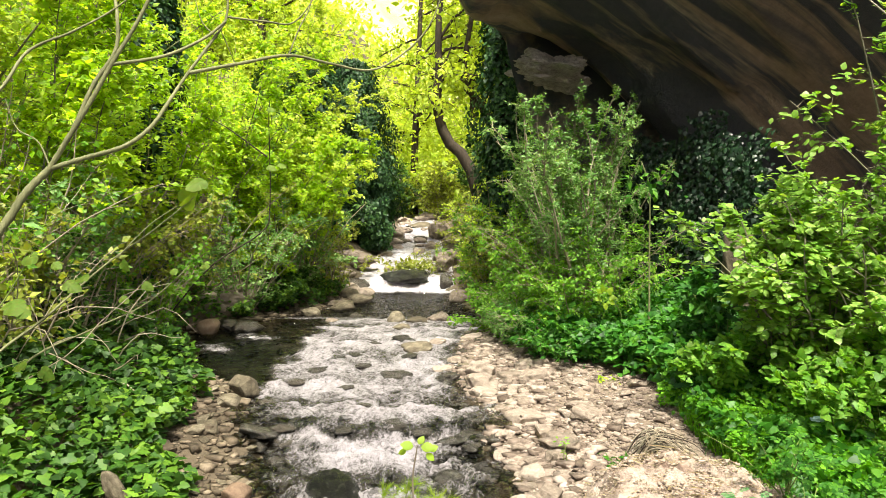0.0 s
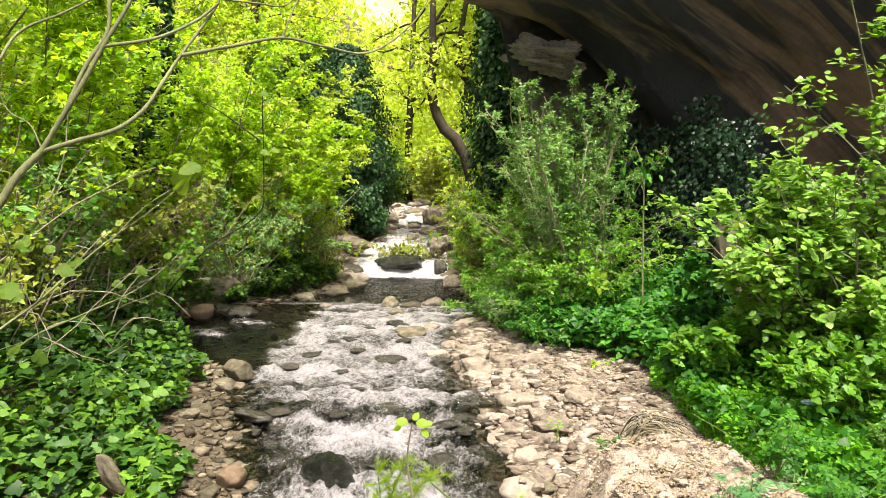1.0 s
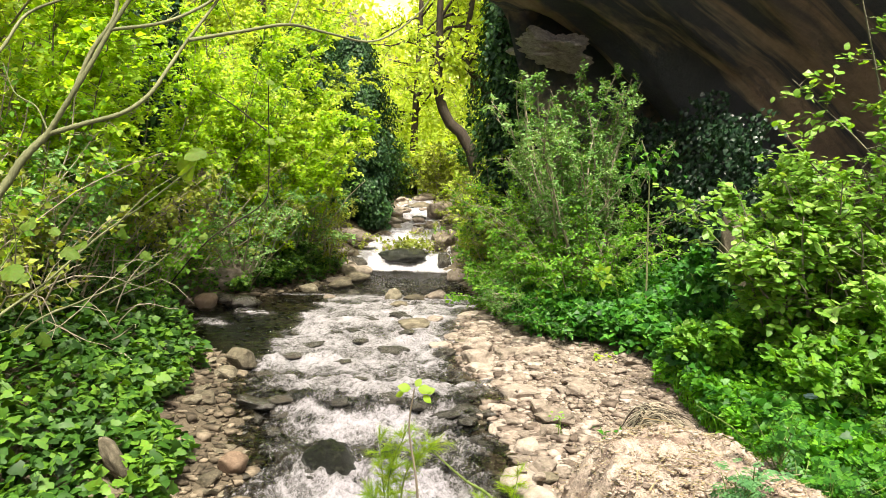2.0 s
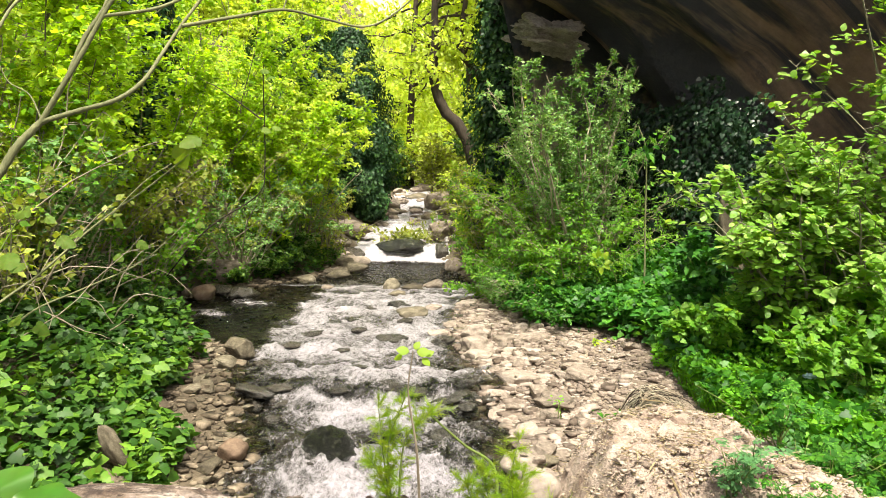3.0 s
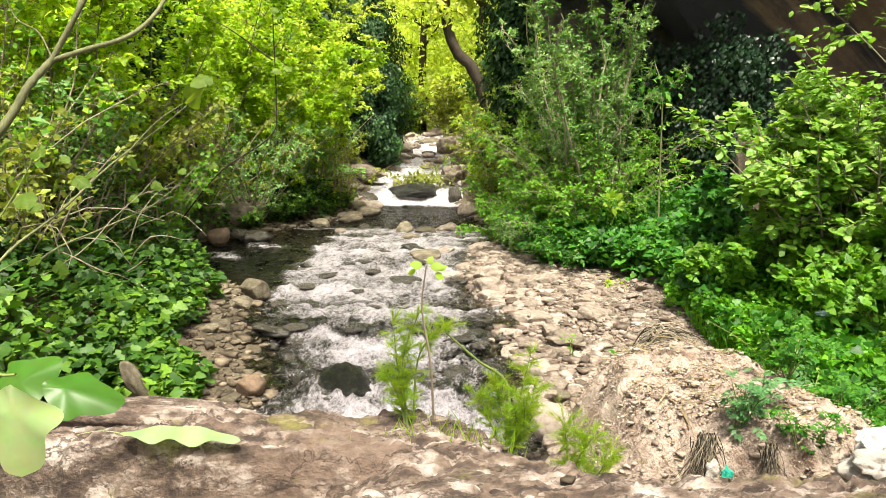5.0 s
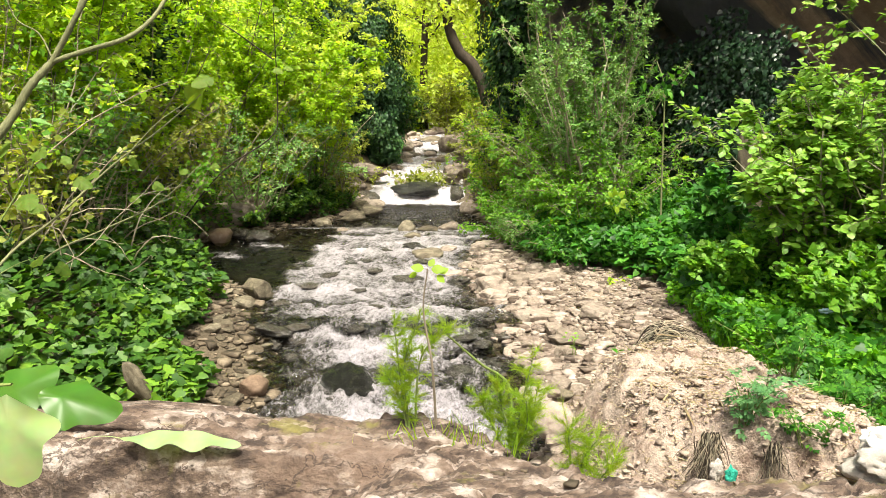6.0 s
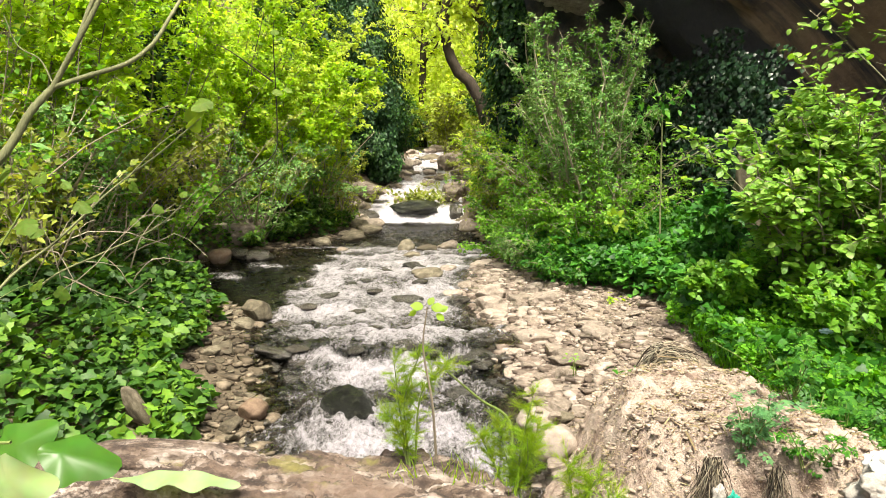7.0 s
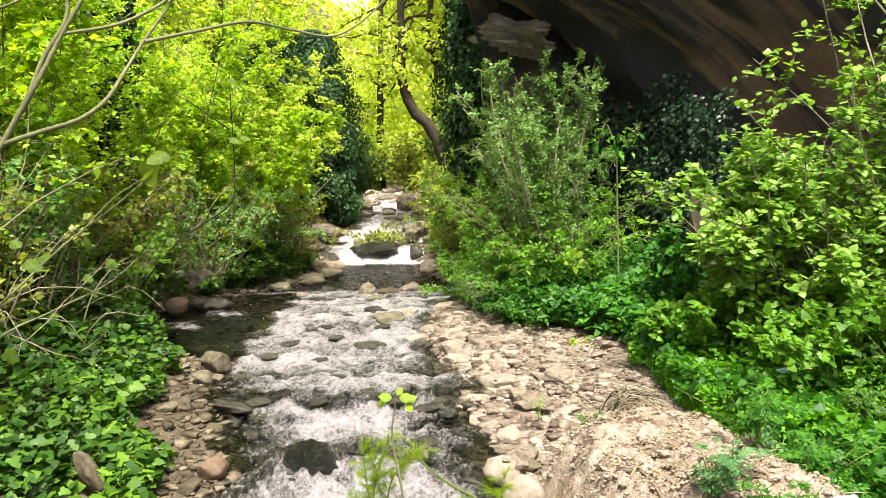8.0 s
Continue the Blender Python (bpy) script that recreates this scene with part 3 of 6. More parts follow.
froth_and_glint = froth_and_glint - 0.02 + broken * (0.40 * power * rise ** 2.2 - 0.24 * power * (1 - rise) ** 3 + 0.16 * lumps(fx, fy, 1.7, 7.0) + 0.10 * lumps(fx, fy, 5.1, 3.0))
# white below the main step and round the boulder, smooth dark tongues above them
below = main_step - fy
froth_and_glint = froth_and_glint + 0.58 * np.clip(below / 0.05, 0, 1) * np.exp(-np.clip(below, 0, 9) / (0.30 + 0.12 * lumps(fx, fy, 3.0, 1.0))) * np.clip((fx + 1.35) / 0.3, 0, 1) * np.clip((-0.15 - fx) / 0.25, 0, 1)
froth_and_glint = froth_and_glint - 0.22 * np.exp(-((fy - main_step - 0.07) / 0.06) ** 2)
froth_and_glint = froth_and_glint + 0.5 * np.exp(-((fx + 0.72) / 0.35) ** 2 - ((fy - 4.36) / 0.14) ** 2) + 0.35 * np.exp(-((fx + 0.80) / 0.30) ** 2 - ((fy - 4.0) / 0.35) ** 2)
froth_and_glint = froth_and_glint - 0.30 * np.exp(-((fx + 1.38) / 0.22) ** 2 - ((fy - 5.05) / 0.28) ** 2)
# quiet dark water: the side pool, the shallows along both edges
pool = np.clip((-1.68 - fx + 0.12 * lumps(fx, fy, 4.0, 2.0)) / 0.2, 0, 1) * np.clip((fy - 6.2) / 0.5, 0, 1) * (fy < 9.9)
froth_and_glint = froth_and_glint - 0.75 * pool - 0.30 * np.clip((edge_l + 0.30 - fx) / 0.25, 0, 1) * (fy < 6.3) - 0.34 * np.clip((fx - edge_r + 0.32) / 0.25, 0, 1) * (fy < 9)
froth_and_glint = froth_and_glint + (0.72 + 0.5 * lumps(fx, fy, 14.0, 3.0)) * np.exp(-((fx + 2.38 + 0.35 * (fy - 8.7)) / 0.24) ** 2 - ((fy - 8.6) / 0.22) ** 2)
froth_and_glint = froth_and_glint + (0.55 + 0.7 * lumps(fx * 0.5, fy, 9.0, 1.0)) * np.exp(-((fx + 2.75) / 0.35) ** 2 - ((fy - 7.95) / 0.25) ** 2)
froth_and_glint = froth_and_glint + 0.40 * np.exp(-((fx + 1.62) / 0.28) ** 2 - ((fy - 14.0) / 0.5) ** 2) - 0.5 * np.exp(-((fx + 0.72) / 0.25) ** 2 - ((fy - 14.35) / 0.25) ** 2)
froth_and_glint = np.minimum(froth_and_glint, np.where(fy < 12, 0.54, 0.85) + 0.12 * lumps(fx, fy, 6.0, 2.0)) + 7.0 * calm * (waves - 0.012)
deep = stream.data.attributes.new("deep", "FLOAT", "POINT")
deep.data.foreach_set("value", np.clip((V[:, 2] - ground_z(fx, fy) - 0.08) / 0.25, 0, 1).astype(np.float32))
layer = stream.data.attributes.new("foam_and_glint", "FLOAT", "POINT")
layer.data.foreach_set("value", froth_and_glint.astype(np.float32))


# ---- the rock overhang ----
RIM = [(2.4, 15.0, 5.4), (1.5, 13.4, 4.9), (0.95, 12.0, 4.6), (0.60, 10.7, 4.28), (0.2, 9.4, 4.2), (-0.12, 8.6, 4.2), (0.3, 8.0, 4.35), (1.4, 7.5, 4.6), (2.6, 7.0, 4.8), (4.5, 6.4, 5.0), (7, 6.4, 5.2), (10, 6.4, 5.6)]


def overhang():
    """A rim in plan, a bulging face above it and a ceiling that falls away to the back of the hollow."""
    core = np.array((6.0, 11.8))
    rows = []
    for ex, ey, ez in smooth_line(RIM, 130):
        way = core - np.array((ex, ey))
        reach = np.linalg.norm(way)
        way = way / reach
        prof = [(reach, 11.0), (2.6, 9.6), (0.9, 7.6), (0.12, ez + 1.6), (-0.12, ez + 0.5), (0.0, ez), (0.2, ez - 0.14)]
        k1, k2 = np.interp(ex, [0, 1.5, 4], [0.08, 0.25, 0.5]), np.interp(ex, [0, 4], [0.13, 0.06])
        wall = 1.0 if ey > 9.3 and ex < 2 else 0.0
        prof += [(s, ez - k1 * s - k2 * s * s - wall * 3.2 * max(0.0, s - 0.3)) for s in (0.8, 1.5, 2.2, 3.0, 3.8, 4.6, 5.4, 6.0)]
        rows.append(smooth_line([(ex + way[0] * s, ey + way[1] * s, z) for s, z in prof], 84))
    G = np.array(rows)
    for i in range(G.shape[0]):
        for j in range(G.shape[1]):
            p = Vector(G[i, j])
            q = Vector((p.x * 0.8 + p.y * 0.5, p.y * 0.35 - p.x * 0.2, p.z * 1.3))
            n = noise.fractal(q * 0.9, 0.9, 2.0, 6)
            bed = noise.noise(Vector((p.x * 0.35 + p.y * 0.3, 3.0, p.z * 2.6 + p.x * 0.9 - p.y * 0.3)))
            rib = abs(noise.noise(Vector((-p.x * 1.0 + p.y * 1.15, p.y * 0.2 + p.x * 0.25, 9.0)))) ** 0.6
            G[i, j] += np.array((-0.16 * n - 0.05 * bed, -0.12 * n, 0.15 * n + 0.14 * bed + 0.17 * (rib - 0.4)))
    n = G.shape[1]
    i, j = np.meshgrid(np.arange(G.shape[0] - 1), np.arange(n - 1), indexing="ij")
    F = np.stack([i * n + j, i * n + j + 1, (i + 1) * n + j + 1, (i + 1) * n + j], -1).reshape(-1, 4)
    return G.reshape(-1, 3), F


cliff = thing("rock_overhang", (4.0, 8.0, 0.6), "huge dark brown rock overhang with black water stains", "rock")
V, F = overhang()
part("ceiling_rock", V, F, CAVE, cliff, smooth=True)


# ---- stones ----
def stone_data(name, seed, mat, subdiv=2, chops=7, rough=0.18, rugged=0.0):
    rnd = random.Random(seed)
    bm = bmesh.new()
    bmesh.ops.create_icosphere(bm, subdivisions=subdiv, radius=1.0)
    off = Vector((rnd.uniform(-50, 50), rnd.uniform(-50, 50), rnd.uniform(-50, 50)))
    planes = [(Vector((rnd.gauss(0, 1), rnd.gauss(0, 1), rnd.gauss(0, 1))).normalized(), rnd.uniform(0.62, 0.9)) for _ in range(chops)]
    for v in bm.verts:
        c = v.co.copy()
        c *= 1 + rough * noise.noise(c * 1.3 + off) + 0.5 * rough * noise.noise(c * 3.1 + off)
        for nrm, d in planes:
            over = c.dot(nrm) - d
            if over > 0:
                c -= nrm * over * 0.85
        c += c.normalized() * (rugged * noise.fractal(c * 1.7 + off, 0.9, 2.1, 4) + 0.05 * noise.fractal(c * 2.6 + off, 0.8, 2.1, 5) + 0.5 * rough * rough * noise.fractal(c * 5.0 + off, 0.7, 2.1, 5))
        v.co = c
    me = bpy.data.meshes.new(name)
    bm.to_mesh(me)
    bm.free()
    me.polygons.foreach_set("use_smooth", np.ones(len(me.polygons), bool))
    me.materials.append(mat)
    return me


EDGE_DATA = stone_data("broken_edge", 93, LIP, 6, 26, 0.5, 0.34)
slab = new("broken_edge", EDGE_DATA)
slab.parent = cliff
slab.matrix_basis = Matrix.Translation((-2.90, 1.45, 2.90)) @ pose(0, 0, 0, 4, 5, -8) @ Matrix.Diagonal((0.56, 0.60, 0.24, 1))
tagged(slab, "pinkish grey broken rock edge")
PALE = [stone_data("stone", s, STONE, 3, 8) for s in range(7)]


def broken_data(name, seed, mat, points=15):
    """An angular broken stone: the hull of a few points, its edges worn off."""
    rnd = random.Random(seed)
    bm = bmesh.new()
    for _ in range(points):
        v = Vector((rnd.gauss(0, 1), rnd.gauss(0, 1), rnd.gauss(0, 1))).normalized()
        bm.verts.new(Vector([math.copysign(abs(c) ** 0.6, c) for c in v]) * rnd.uniform(0.85, 1.05))
    bmesh.ops.convex_hull(bm, input=bm.verts)
    bmesh.ops.delete(bm, geom=[v for v in bm.verts if not v.link_faces], context="VERTS")
    bmesh.ops.bevel(bm, geom=list(bm.edges), offset=0.09, segments=1, affect="EDGES")
    me = bpy.data.meshes.new(name)
    bm.to_mesh(me)
    bm.free()
    me.materials.append(mat)
    return me


WORN = [stone_data("stone", 140 + s, STONE, 4, 9, 0.22, 0.12) for s in range(5)]
SMALL = [broken_data("stone", 20 + s, STONE, 12 + s) for s in range(9)]
BROKEN_PALE = [stone_data("stone", 180 + s, STONE, 4, 16, 0.3, 0.2) for s in range(3)]
BROKEN = [broken_data("stone", 320 + s, STONE_DULL, 12 + s) for s in range(7)]
DULL = [stone_data("stone", 110 + s, STONE_DULL, 3, 14, 0.25, 0.14) for s in range(6)]
RED = [stone_data("stone", 40 + s, STONE_RED, 3, 6) for s in range(3)]
WET = [stone_data("stone", 60 + s, STONE_WET, 3, 12, 0.35, 0.22) for s in range(5)]
SHARP = [stone_data("stone", 80 + s, STONE, 3, 13, 0.1) for s in range(3)]
dice = random.Random(5)


def stone(data, x, y, size, flat=0.65, sink=0.3, label="pale rounded river stone lying on the gravel", group="stream stones", turn=None, z=None, long=1.25, tilt=8):
    g = float(ground_z(x, y)) if z is None else z
    ob = new("stone", data)
    a = dice.uniform(0, 360) if turn is None else turn
    ob.matrix_world = pose(x, y, g + size * flat * (1 - 2 * sink) * 0.5, dice.uniform(-tilt, tilt), dice.uniform(-tilt, tilt), a) @ Matrix.Diagonal((size / 2 * long, size / 2, size / 2 * flat, 1))
    return tagged(ob, label, "stone", group)


# the stones that stand out
stone(stone_data("stone", 47, STONE_RED, 3, 12, 0.12, 0.05), -1.345, 4.50, 0.165, 0.95, 0.25, "reddish rounded stone at the water's edge", turn=20, z=-0.03, long=1.1)
stone(WORN[0], 0.13, 6.60, 0.27, 0.68, 0.25, turn=10, z=0.18, label="pale smooth oval boulder beside the water")
stone(WORN[1], 0.12, 6.93, 0.27, 0.7, 0.25, turn=60, z=0.22, label="pale smooth oval boulder beside the water")
stone(WORN[2], 0.02, 6.00, 0.20, 0.42, 0.3, turn=0, z=0.09, label="flat pale stone at the water's edge")
stone(BROKEN[2], -1.86, 6.36, 0.25, 0.85, 0.25, "tilted brown stone at the water's edge", turn=-30, z=0.17)
stone(BROKEN[3], -1.86, 6.02, 0.22, 0.6, 0.3, "flat brown stone at the water's edge", turn=15, z=0.15)
stone(BROKEN[1], -2.08, 6.12, 0.22, 0.8, 0.3, turn=80, z=0.16)
stone(DULL[5], -2.45, 6.25, 0.22, 0.8, 0.3, turn=40, z=0.14)
wedge = stone(stone_data("stone", 88, STONE_DULL, 4, 10, 0.15, 0.06), -1.84, 4.10, 0.2, 1.0, 0.2, "upright pointed grey stone among ivy", z=0.0)
wedge.matrix_world = pose(-1.845, 4.10, 0.16, 4, -28, 10) @ Matrix.Diagonal((0.065, 0.055, 0.14, 1))
stone(DULL[0], -0.86, 9.75, 0.24, 0.95, 0.25, "yellowish upright stone in the stream", z=0.30, long=1.0)
stone(WET[0], -1.44, 10.15, 0.20, 0.6, 0.3, "black wet stone in the stream", z=0.31)
stone(DULL[1], -1.78, 11.0, 0.34, 0.6, 0.3, z=0.33, turn=30)
stone(DULL[2], -1.62, 11.9, 0.36, 0.55, 0.3, z=0.34, turn=70)
stone(DULL[0], -2.1, 10.4, 0.3, 0.55, 0.3, z=0.32)
stone(DULL[4], -1.9, 12.6, 0.5, 0.55, 0.3, z=0.34)
stone(stone_data("stone", 69, STONE_MOSSY, 4, 8, 0.25, 0.14), -1.02, 14.08, 0.78, 0.40, 0.3, "long dark wet rock in the small waterfall", z=0.54, turn=-5, long=1.35, tilt=3)
stone(WET[2], -1.92, 13.85, 0.36, 0.7, 0.3, "dark wet boulder beside the waterfall", z=0.42)
stone(BROKEN_PALE[0], -2.05, 14.7, 0.62, 0.5, 0.3, "flat greyish boulder beside the waterfall", z=0.82, turn=20)
stone(DULL[4], -2.25, 12.9, 0.42, 0.6, 0.3, "brown boulder on the pool's edge", z=0.34, turn=10)
stone(DULL[0], -1.95, 13.3, 0.34, 0.7, 0.3, "brown boulder on the pool's edge", z=0.36, turn=70)
stone(WET[3], -0.28, 13.95, 0.36, 1.1, 0.3, "dark wet boulder beside the waterfall", z=0.42)
stone(BROKEN_PALE[1], -0.33, 14.5, 0.42, 1.0, 0.25, "pale boulder beside the waterfall", z=0.80, turn=30, long=1.0)
stone(BROKEN_PALE[1], -2.30, 15.3, 0.8, 0.65, 0.3, "pinkish boulder on the stream bank", z=0.75, turn=10)
stone(DULL[5], -0.25, 15.6, 0.6, 0.7, 0.3, "pale boulder on the stream bank", z=0.78, turn=60)
stone(BROKEN_PALE[2], -0.62, 19.4, 0.62, 1.0, 0.25, "large grey boulder above the cascade", z=1.33, turn=30, long=1.0)
stone(PALE[4], -1.72, 19.2, 0.50, 0.75, 0.25, "large grey boulder above the cascade", z=1.32, turn=80)
stone(DULL[0], -0.10, 19.6, 0.5, 0.75, 0.25, z=1.3)
stone(DULL[0], -1.1, 21.5, 0.6, 0.5, 0.25, z=1.5)
stone(DULL[2], -1.55, 18.8, 0.55, 0.4, 0.3, z=1.15)
stone(WET[4], -2.62, 9.0, 0.34, 0.6, 0.3, "black wet stone by the little side fall", z=0.30)
stone(RED[2], -2.98, 8.8, 0.28, 0.85, 0.25, "brown stone by the little side fall", z=0.30)
stone(WET[1], -2.85, 9.15, 0.34, 0.5, 0.3, "black wet stone by the little side fall", z=0.31)
stone(BROKEN_PALE[2], -3.15, 9.7, 0.72, 0.75, 0.3, "big brown boulder in the bank under shrubs", z=0.45, turn=20)
stone(stone_data("stone", 67, STONE_MOSSY, 4, 2, 0.2, 0.08), -0.78, 4.64, 0.31, 0.86, 0.3, "dark green wet boulder with water pouring round it", z=-0.07, turn=5, long=1.1)
RIFFLE = [(-1.39, 7.14, 0.23), (-1.27, 7.64, 0.15), (-1.12, 7.78, 0.18), (-1.51, 6.75, 0.18), (-0.63, 7.0, 0.32), (-1.04, 6.65, 0.17), (-0.16, 6.98, 0.23), (-1.58, 6.08, 0.24), (-1.15, 5.6, 0.22), (-1.47, 5.43, 0.3), (-1.31, 5.52, 0.2),
          (-0.87, 5.5, 0.21), (-0.55, 5.62, 0.26), (-0.13, 5.38, 0.24), (-0.31, 5.5, 0.17), (0.03, 5.29, 0.16), (-0.82, 6.12, 0.16), (-0.99, 8.33, 0.16), (-0.57, 7.73, 0.2), (-0.98, 7.33, 0.17), (-0.28, 6.27, 0.17), (0.2, 8.45, 0.22), (-0.68, 8.48, 0.3), (-0.93, 4.52, 0.2)]
for k, (x, y, size) in enumerate(RIFFLE):
    stone(WET[(k * 3) % 5], x, y, size * 0.68, 0.42 + 0.05 * (k % 4), 0.3, "dark wet ledge stone in the riffle", z=float(water_z(y)) + 0.004 - 0.006 * (k % 3), turn=(k * 47) % 40 - 20, long=1.45, tilt=12)
for k, (x, y, size) in enumerate([(-0.48, 8.07, 0.3), (-0.31, 8.4, 0.19), (-0.08, 7.63, 0.2), (0.0, 7.44, 0.15), (0.1, 8.6, 0.24), (-0.32, 9.99, 0.30), (-0.61, 9.72, 0.26), (-1.72, 9.76, 0.15), (-0.22, 7.25, 0.2), (-0.75, 9.3, 0.2)]):
    stone((WORN if k % 3 else DULL)[k % 5], x, y, size, 0.5, 0.3, "yellowish stone standing out of the shallow water", z=float(water_z(y)) - 0.01, turn=(k * 53) % 90, long=1.3)
stone(WET[3], 0.02, 5.45, 0.24, 0.5, 0.35, "dark wet stone in the riffle", z=0.05, turn=60)
stone(WET[4], -0.1, 4.95, 0.2, 0.5, 0.35, "dark wet stone in the riffle", z=-0.04)
stone(BROKEN_PALE[1], 0.65, 5.26, 0.26, 0.5, 0.35, turn=-25, z=0.10, label="large pale stone on the gravel bar")
stone(SMALL[5], 0.44, 5.75, 0.28, 0.55, 0.3, turn=35, z=0.12, label="large pale stone on the gravel bar")
stone(BROKEN_PALE[0], 0.86, 5.65, 0.25, 0.6, 0.3, turn=-40, z=0.17, label="grey angular stone on the gravel bar")
stone(PALE[3], 0.96, 6.58, 0.16, 0.7, 0.3, turn=0, z=0.21)
stone(WORN[3], 0.62, 6.75, 0.30, 0.6, 0.3, turn=30, z=0.21)
stone(WORN[4], 0.40, 6.85, 0.26, 0.55, 0.3, turn=-20, z=0.19)
stone(PALE[1], 0.30, 8.3, 0.16, 0.7, 0.3, z=0.30)
stone(SHARP[1], 0.37, 3.90, 0.22, 0.95, 0.25, "grey angular stone leaning on the earth mound", turn=35, z=0.02, tilt=16)
stone(PALE[3], 0.30, 4.35, 0.22, 0.7, 0.3, z=-0.02)
stone(SMALL[2], 0.45, 4.5, 0.18, 0.6, 0.3, z=0.02)

for k, (x, y, size) in enumerate([(0.35, 5.82, 0.16), (0.4, 4.9, 0.18), (0.4, 4.52, 0.24), (0.43, 4.4, 0.15), (0.55, 4.54, 0.16), (0.26, 6.0, 0.11), (0.2, 5.76, 0.13), (0.28, 5.42, 0.13), (0.34, 5.28, 0.13), (0.22, 5.24, 0.13), (0.44, 7.42, 0.15), (0.55, 7.12, 0.18), (0.76, 6.18, 0.1),
                                  (0.28, 7.49, 0.13), (0.2, 7.68, 0.15), (0.46, 6.11, 0.15), (0.59, 6.06, 0.15), (0.57, 5.14, 0.11), (0.4, 5.12, 0.11), (0.35, 6.12, 0.1), (0.29, 6.67, 0.11), (0.94, 6.35, 0.14)]):
    stone((WORN + PALE + SMALL[:5])[(k * 5) % 17], x, y, size * 0.86, 0.55 + 0.06 * (k % 3), 0.25, "pale pinkish cobble on the stream's edge", turn=(k * 67) % 180, long=1.3, tilt=14)
for k, (x, y, size) in enumerate([(-1.93, 17.27, 0.4), (-2.14, 17.3, 0.5), (-2.29, 16.0, 0.4), (-2.33, 17.23, 0.45), (-2.21, 14.0, 0.43), (-1.64, 18.4, 0.5), (-1.02, 18.7, 0.36), (-0.7, 17.9, 0.38), (-0.27, 19.0, 0.42), (-0.21, 17.0, 0.36), (-1.5, 20.4, 0.4), (-1.72, 22.1, 0.5), (-1.23, 22.6, 0.45), (-0.98, 22.9, 0.6), (-2.04, 21.0, 0.42), (-1.86, 11.2, 0.3), (-1.65, 12.6, 0.42), (-2.0, 13.4, 0.42)]):
    stone((BROKEN_PALE + PALE)[k % 10], x, y, size * 0.85, 0.62, 0.3, "pale pinkish boulder beside the cascade", z=float(water_z(y)) + 0.02, turn=(k * 61) % 180)

# stones in the current, and those scattered over both gravel banks
for _ in range(14):
    y = dice.uniform(5.0, 9.9)
    xl, xr = np.interp(y, EY, LEFT_X), np.interp(y, RY, RIGHT_X)
    x = dice.uniform(max(xl, -2.0) + 0.15, xr - 0.05)
    s = dice.uniform(0.05, 0.13)
    stone(dice.choice(WET), x, y, s, dice.uniform(0.35, 0.6), 0.3, "dark wet stone breaking the water", z=float(water_z(y)) - 0.035, long=1.5)
for _ in range(88):
    y = 4.1 + 5.0 * dice.random() ** 1.3
    xr, gr = np.interp(y, RY, RIGHT_X), np.interp(y, HY, GREEN_R)
    x = xr + (gr - xr) * dice.random() ** 1.25
    s = min(dice.lognormvariate(-2.5, 0.5), 0.24)
    stone(dice.choice(SMALL), x, y, s, dice.uniform(0.45, 0.75), 0.25)
for _ in range(60):
    y = dice.uniform(3.9, 6.6)
    xl, gl = np.interp(y, EY, LEFT_X), np.interp(y, GY, GREEN_L)
    x = xl + (gl - xl) * dice.uniform(-0.15, 1)
    s = min(dice.lognormvariate(-2.65, 0.42), 0.18)
    stone(dice.choice(BROKEN + DULL[:2]), x, y, s, dice.uniform(0.25, 0.5), 0.3, "small brown stone on the bank", tilt=18)
for _ in range(20):
    y = dice.uniform(12.0, 22)
    xl, xr = np.interp(y, EY, LEFT_X), np.interp(y, RY, RIGHT_X)
    x = xl + dice.uniform(-0.7, 0.15) if dice.random() < 0.5 else xr + dice.uniform(-0.2, 0.5)
    stone(dice.choice(PALE + BROKEN_PALE), x, y, dice.uniform(0.15, 0.42), dice.uniform(0.5, 0.8), 0.3, "grey boulder beside the cascade")

for _ in range(44):
    y = dice.uniform(4.3, 7.4)
    x = float(np.interp(y, RY, RIGHT_X)) + dice.uniform(-0.22, 0.10)
    stone(dice.choice(WET), x, y, dice.uniform(0.06, 0.15), dice.uniform(0.4, 0.7), 0.3, "dark wet stone at the water's edge", z=float(water_z(y)) - 0.02, tilt=18)
for _ in range(18):
    y = dice.uniform(4.4, 6.2)
    x = float(np.interp(y, EY, LEFT_X)) + dice.uniform(-0.08, 0.28)
    stone(dice.choice(WET), x, y, dice.uniform(0.06, 0.16), dice.uniform(0.35, 0.6), 0.3, "dark wet stone at the water's edge", z=float(water_z(y)) - 0.025, tilt=18)
for _ in range(18):
    y = dice.uniform(14.7, 21.5)
    xl, xr = np.interp(y, EY, LEFT_X), np.interp(y, RY, RIGHT_X)
    stone(dice.choice(PALE + BROKEN_PALE + WET[:3]), dice.uniform(xl, xr), y, dice.uniform(0.14, 0.32), dice.uniform(0.5, 0.8), 0.3, "grey boulder in the rapids above the cascade", z=float(water_z(y)) - 0.02)

for _ in range(9):
    stone(dice.choice(SMALL + DULL[:2]), dice.uniform(0.28, 0.5), dice.uniform(3.3, 4.4), dice.uniform(0.06, 0.16), 0.6, 0.3, z=dice.uniform(0.0, 0.12))

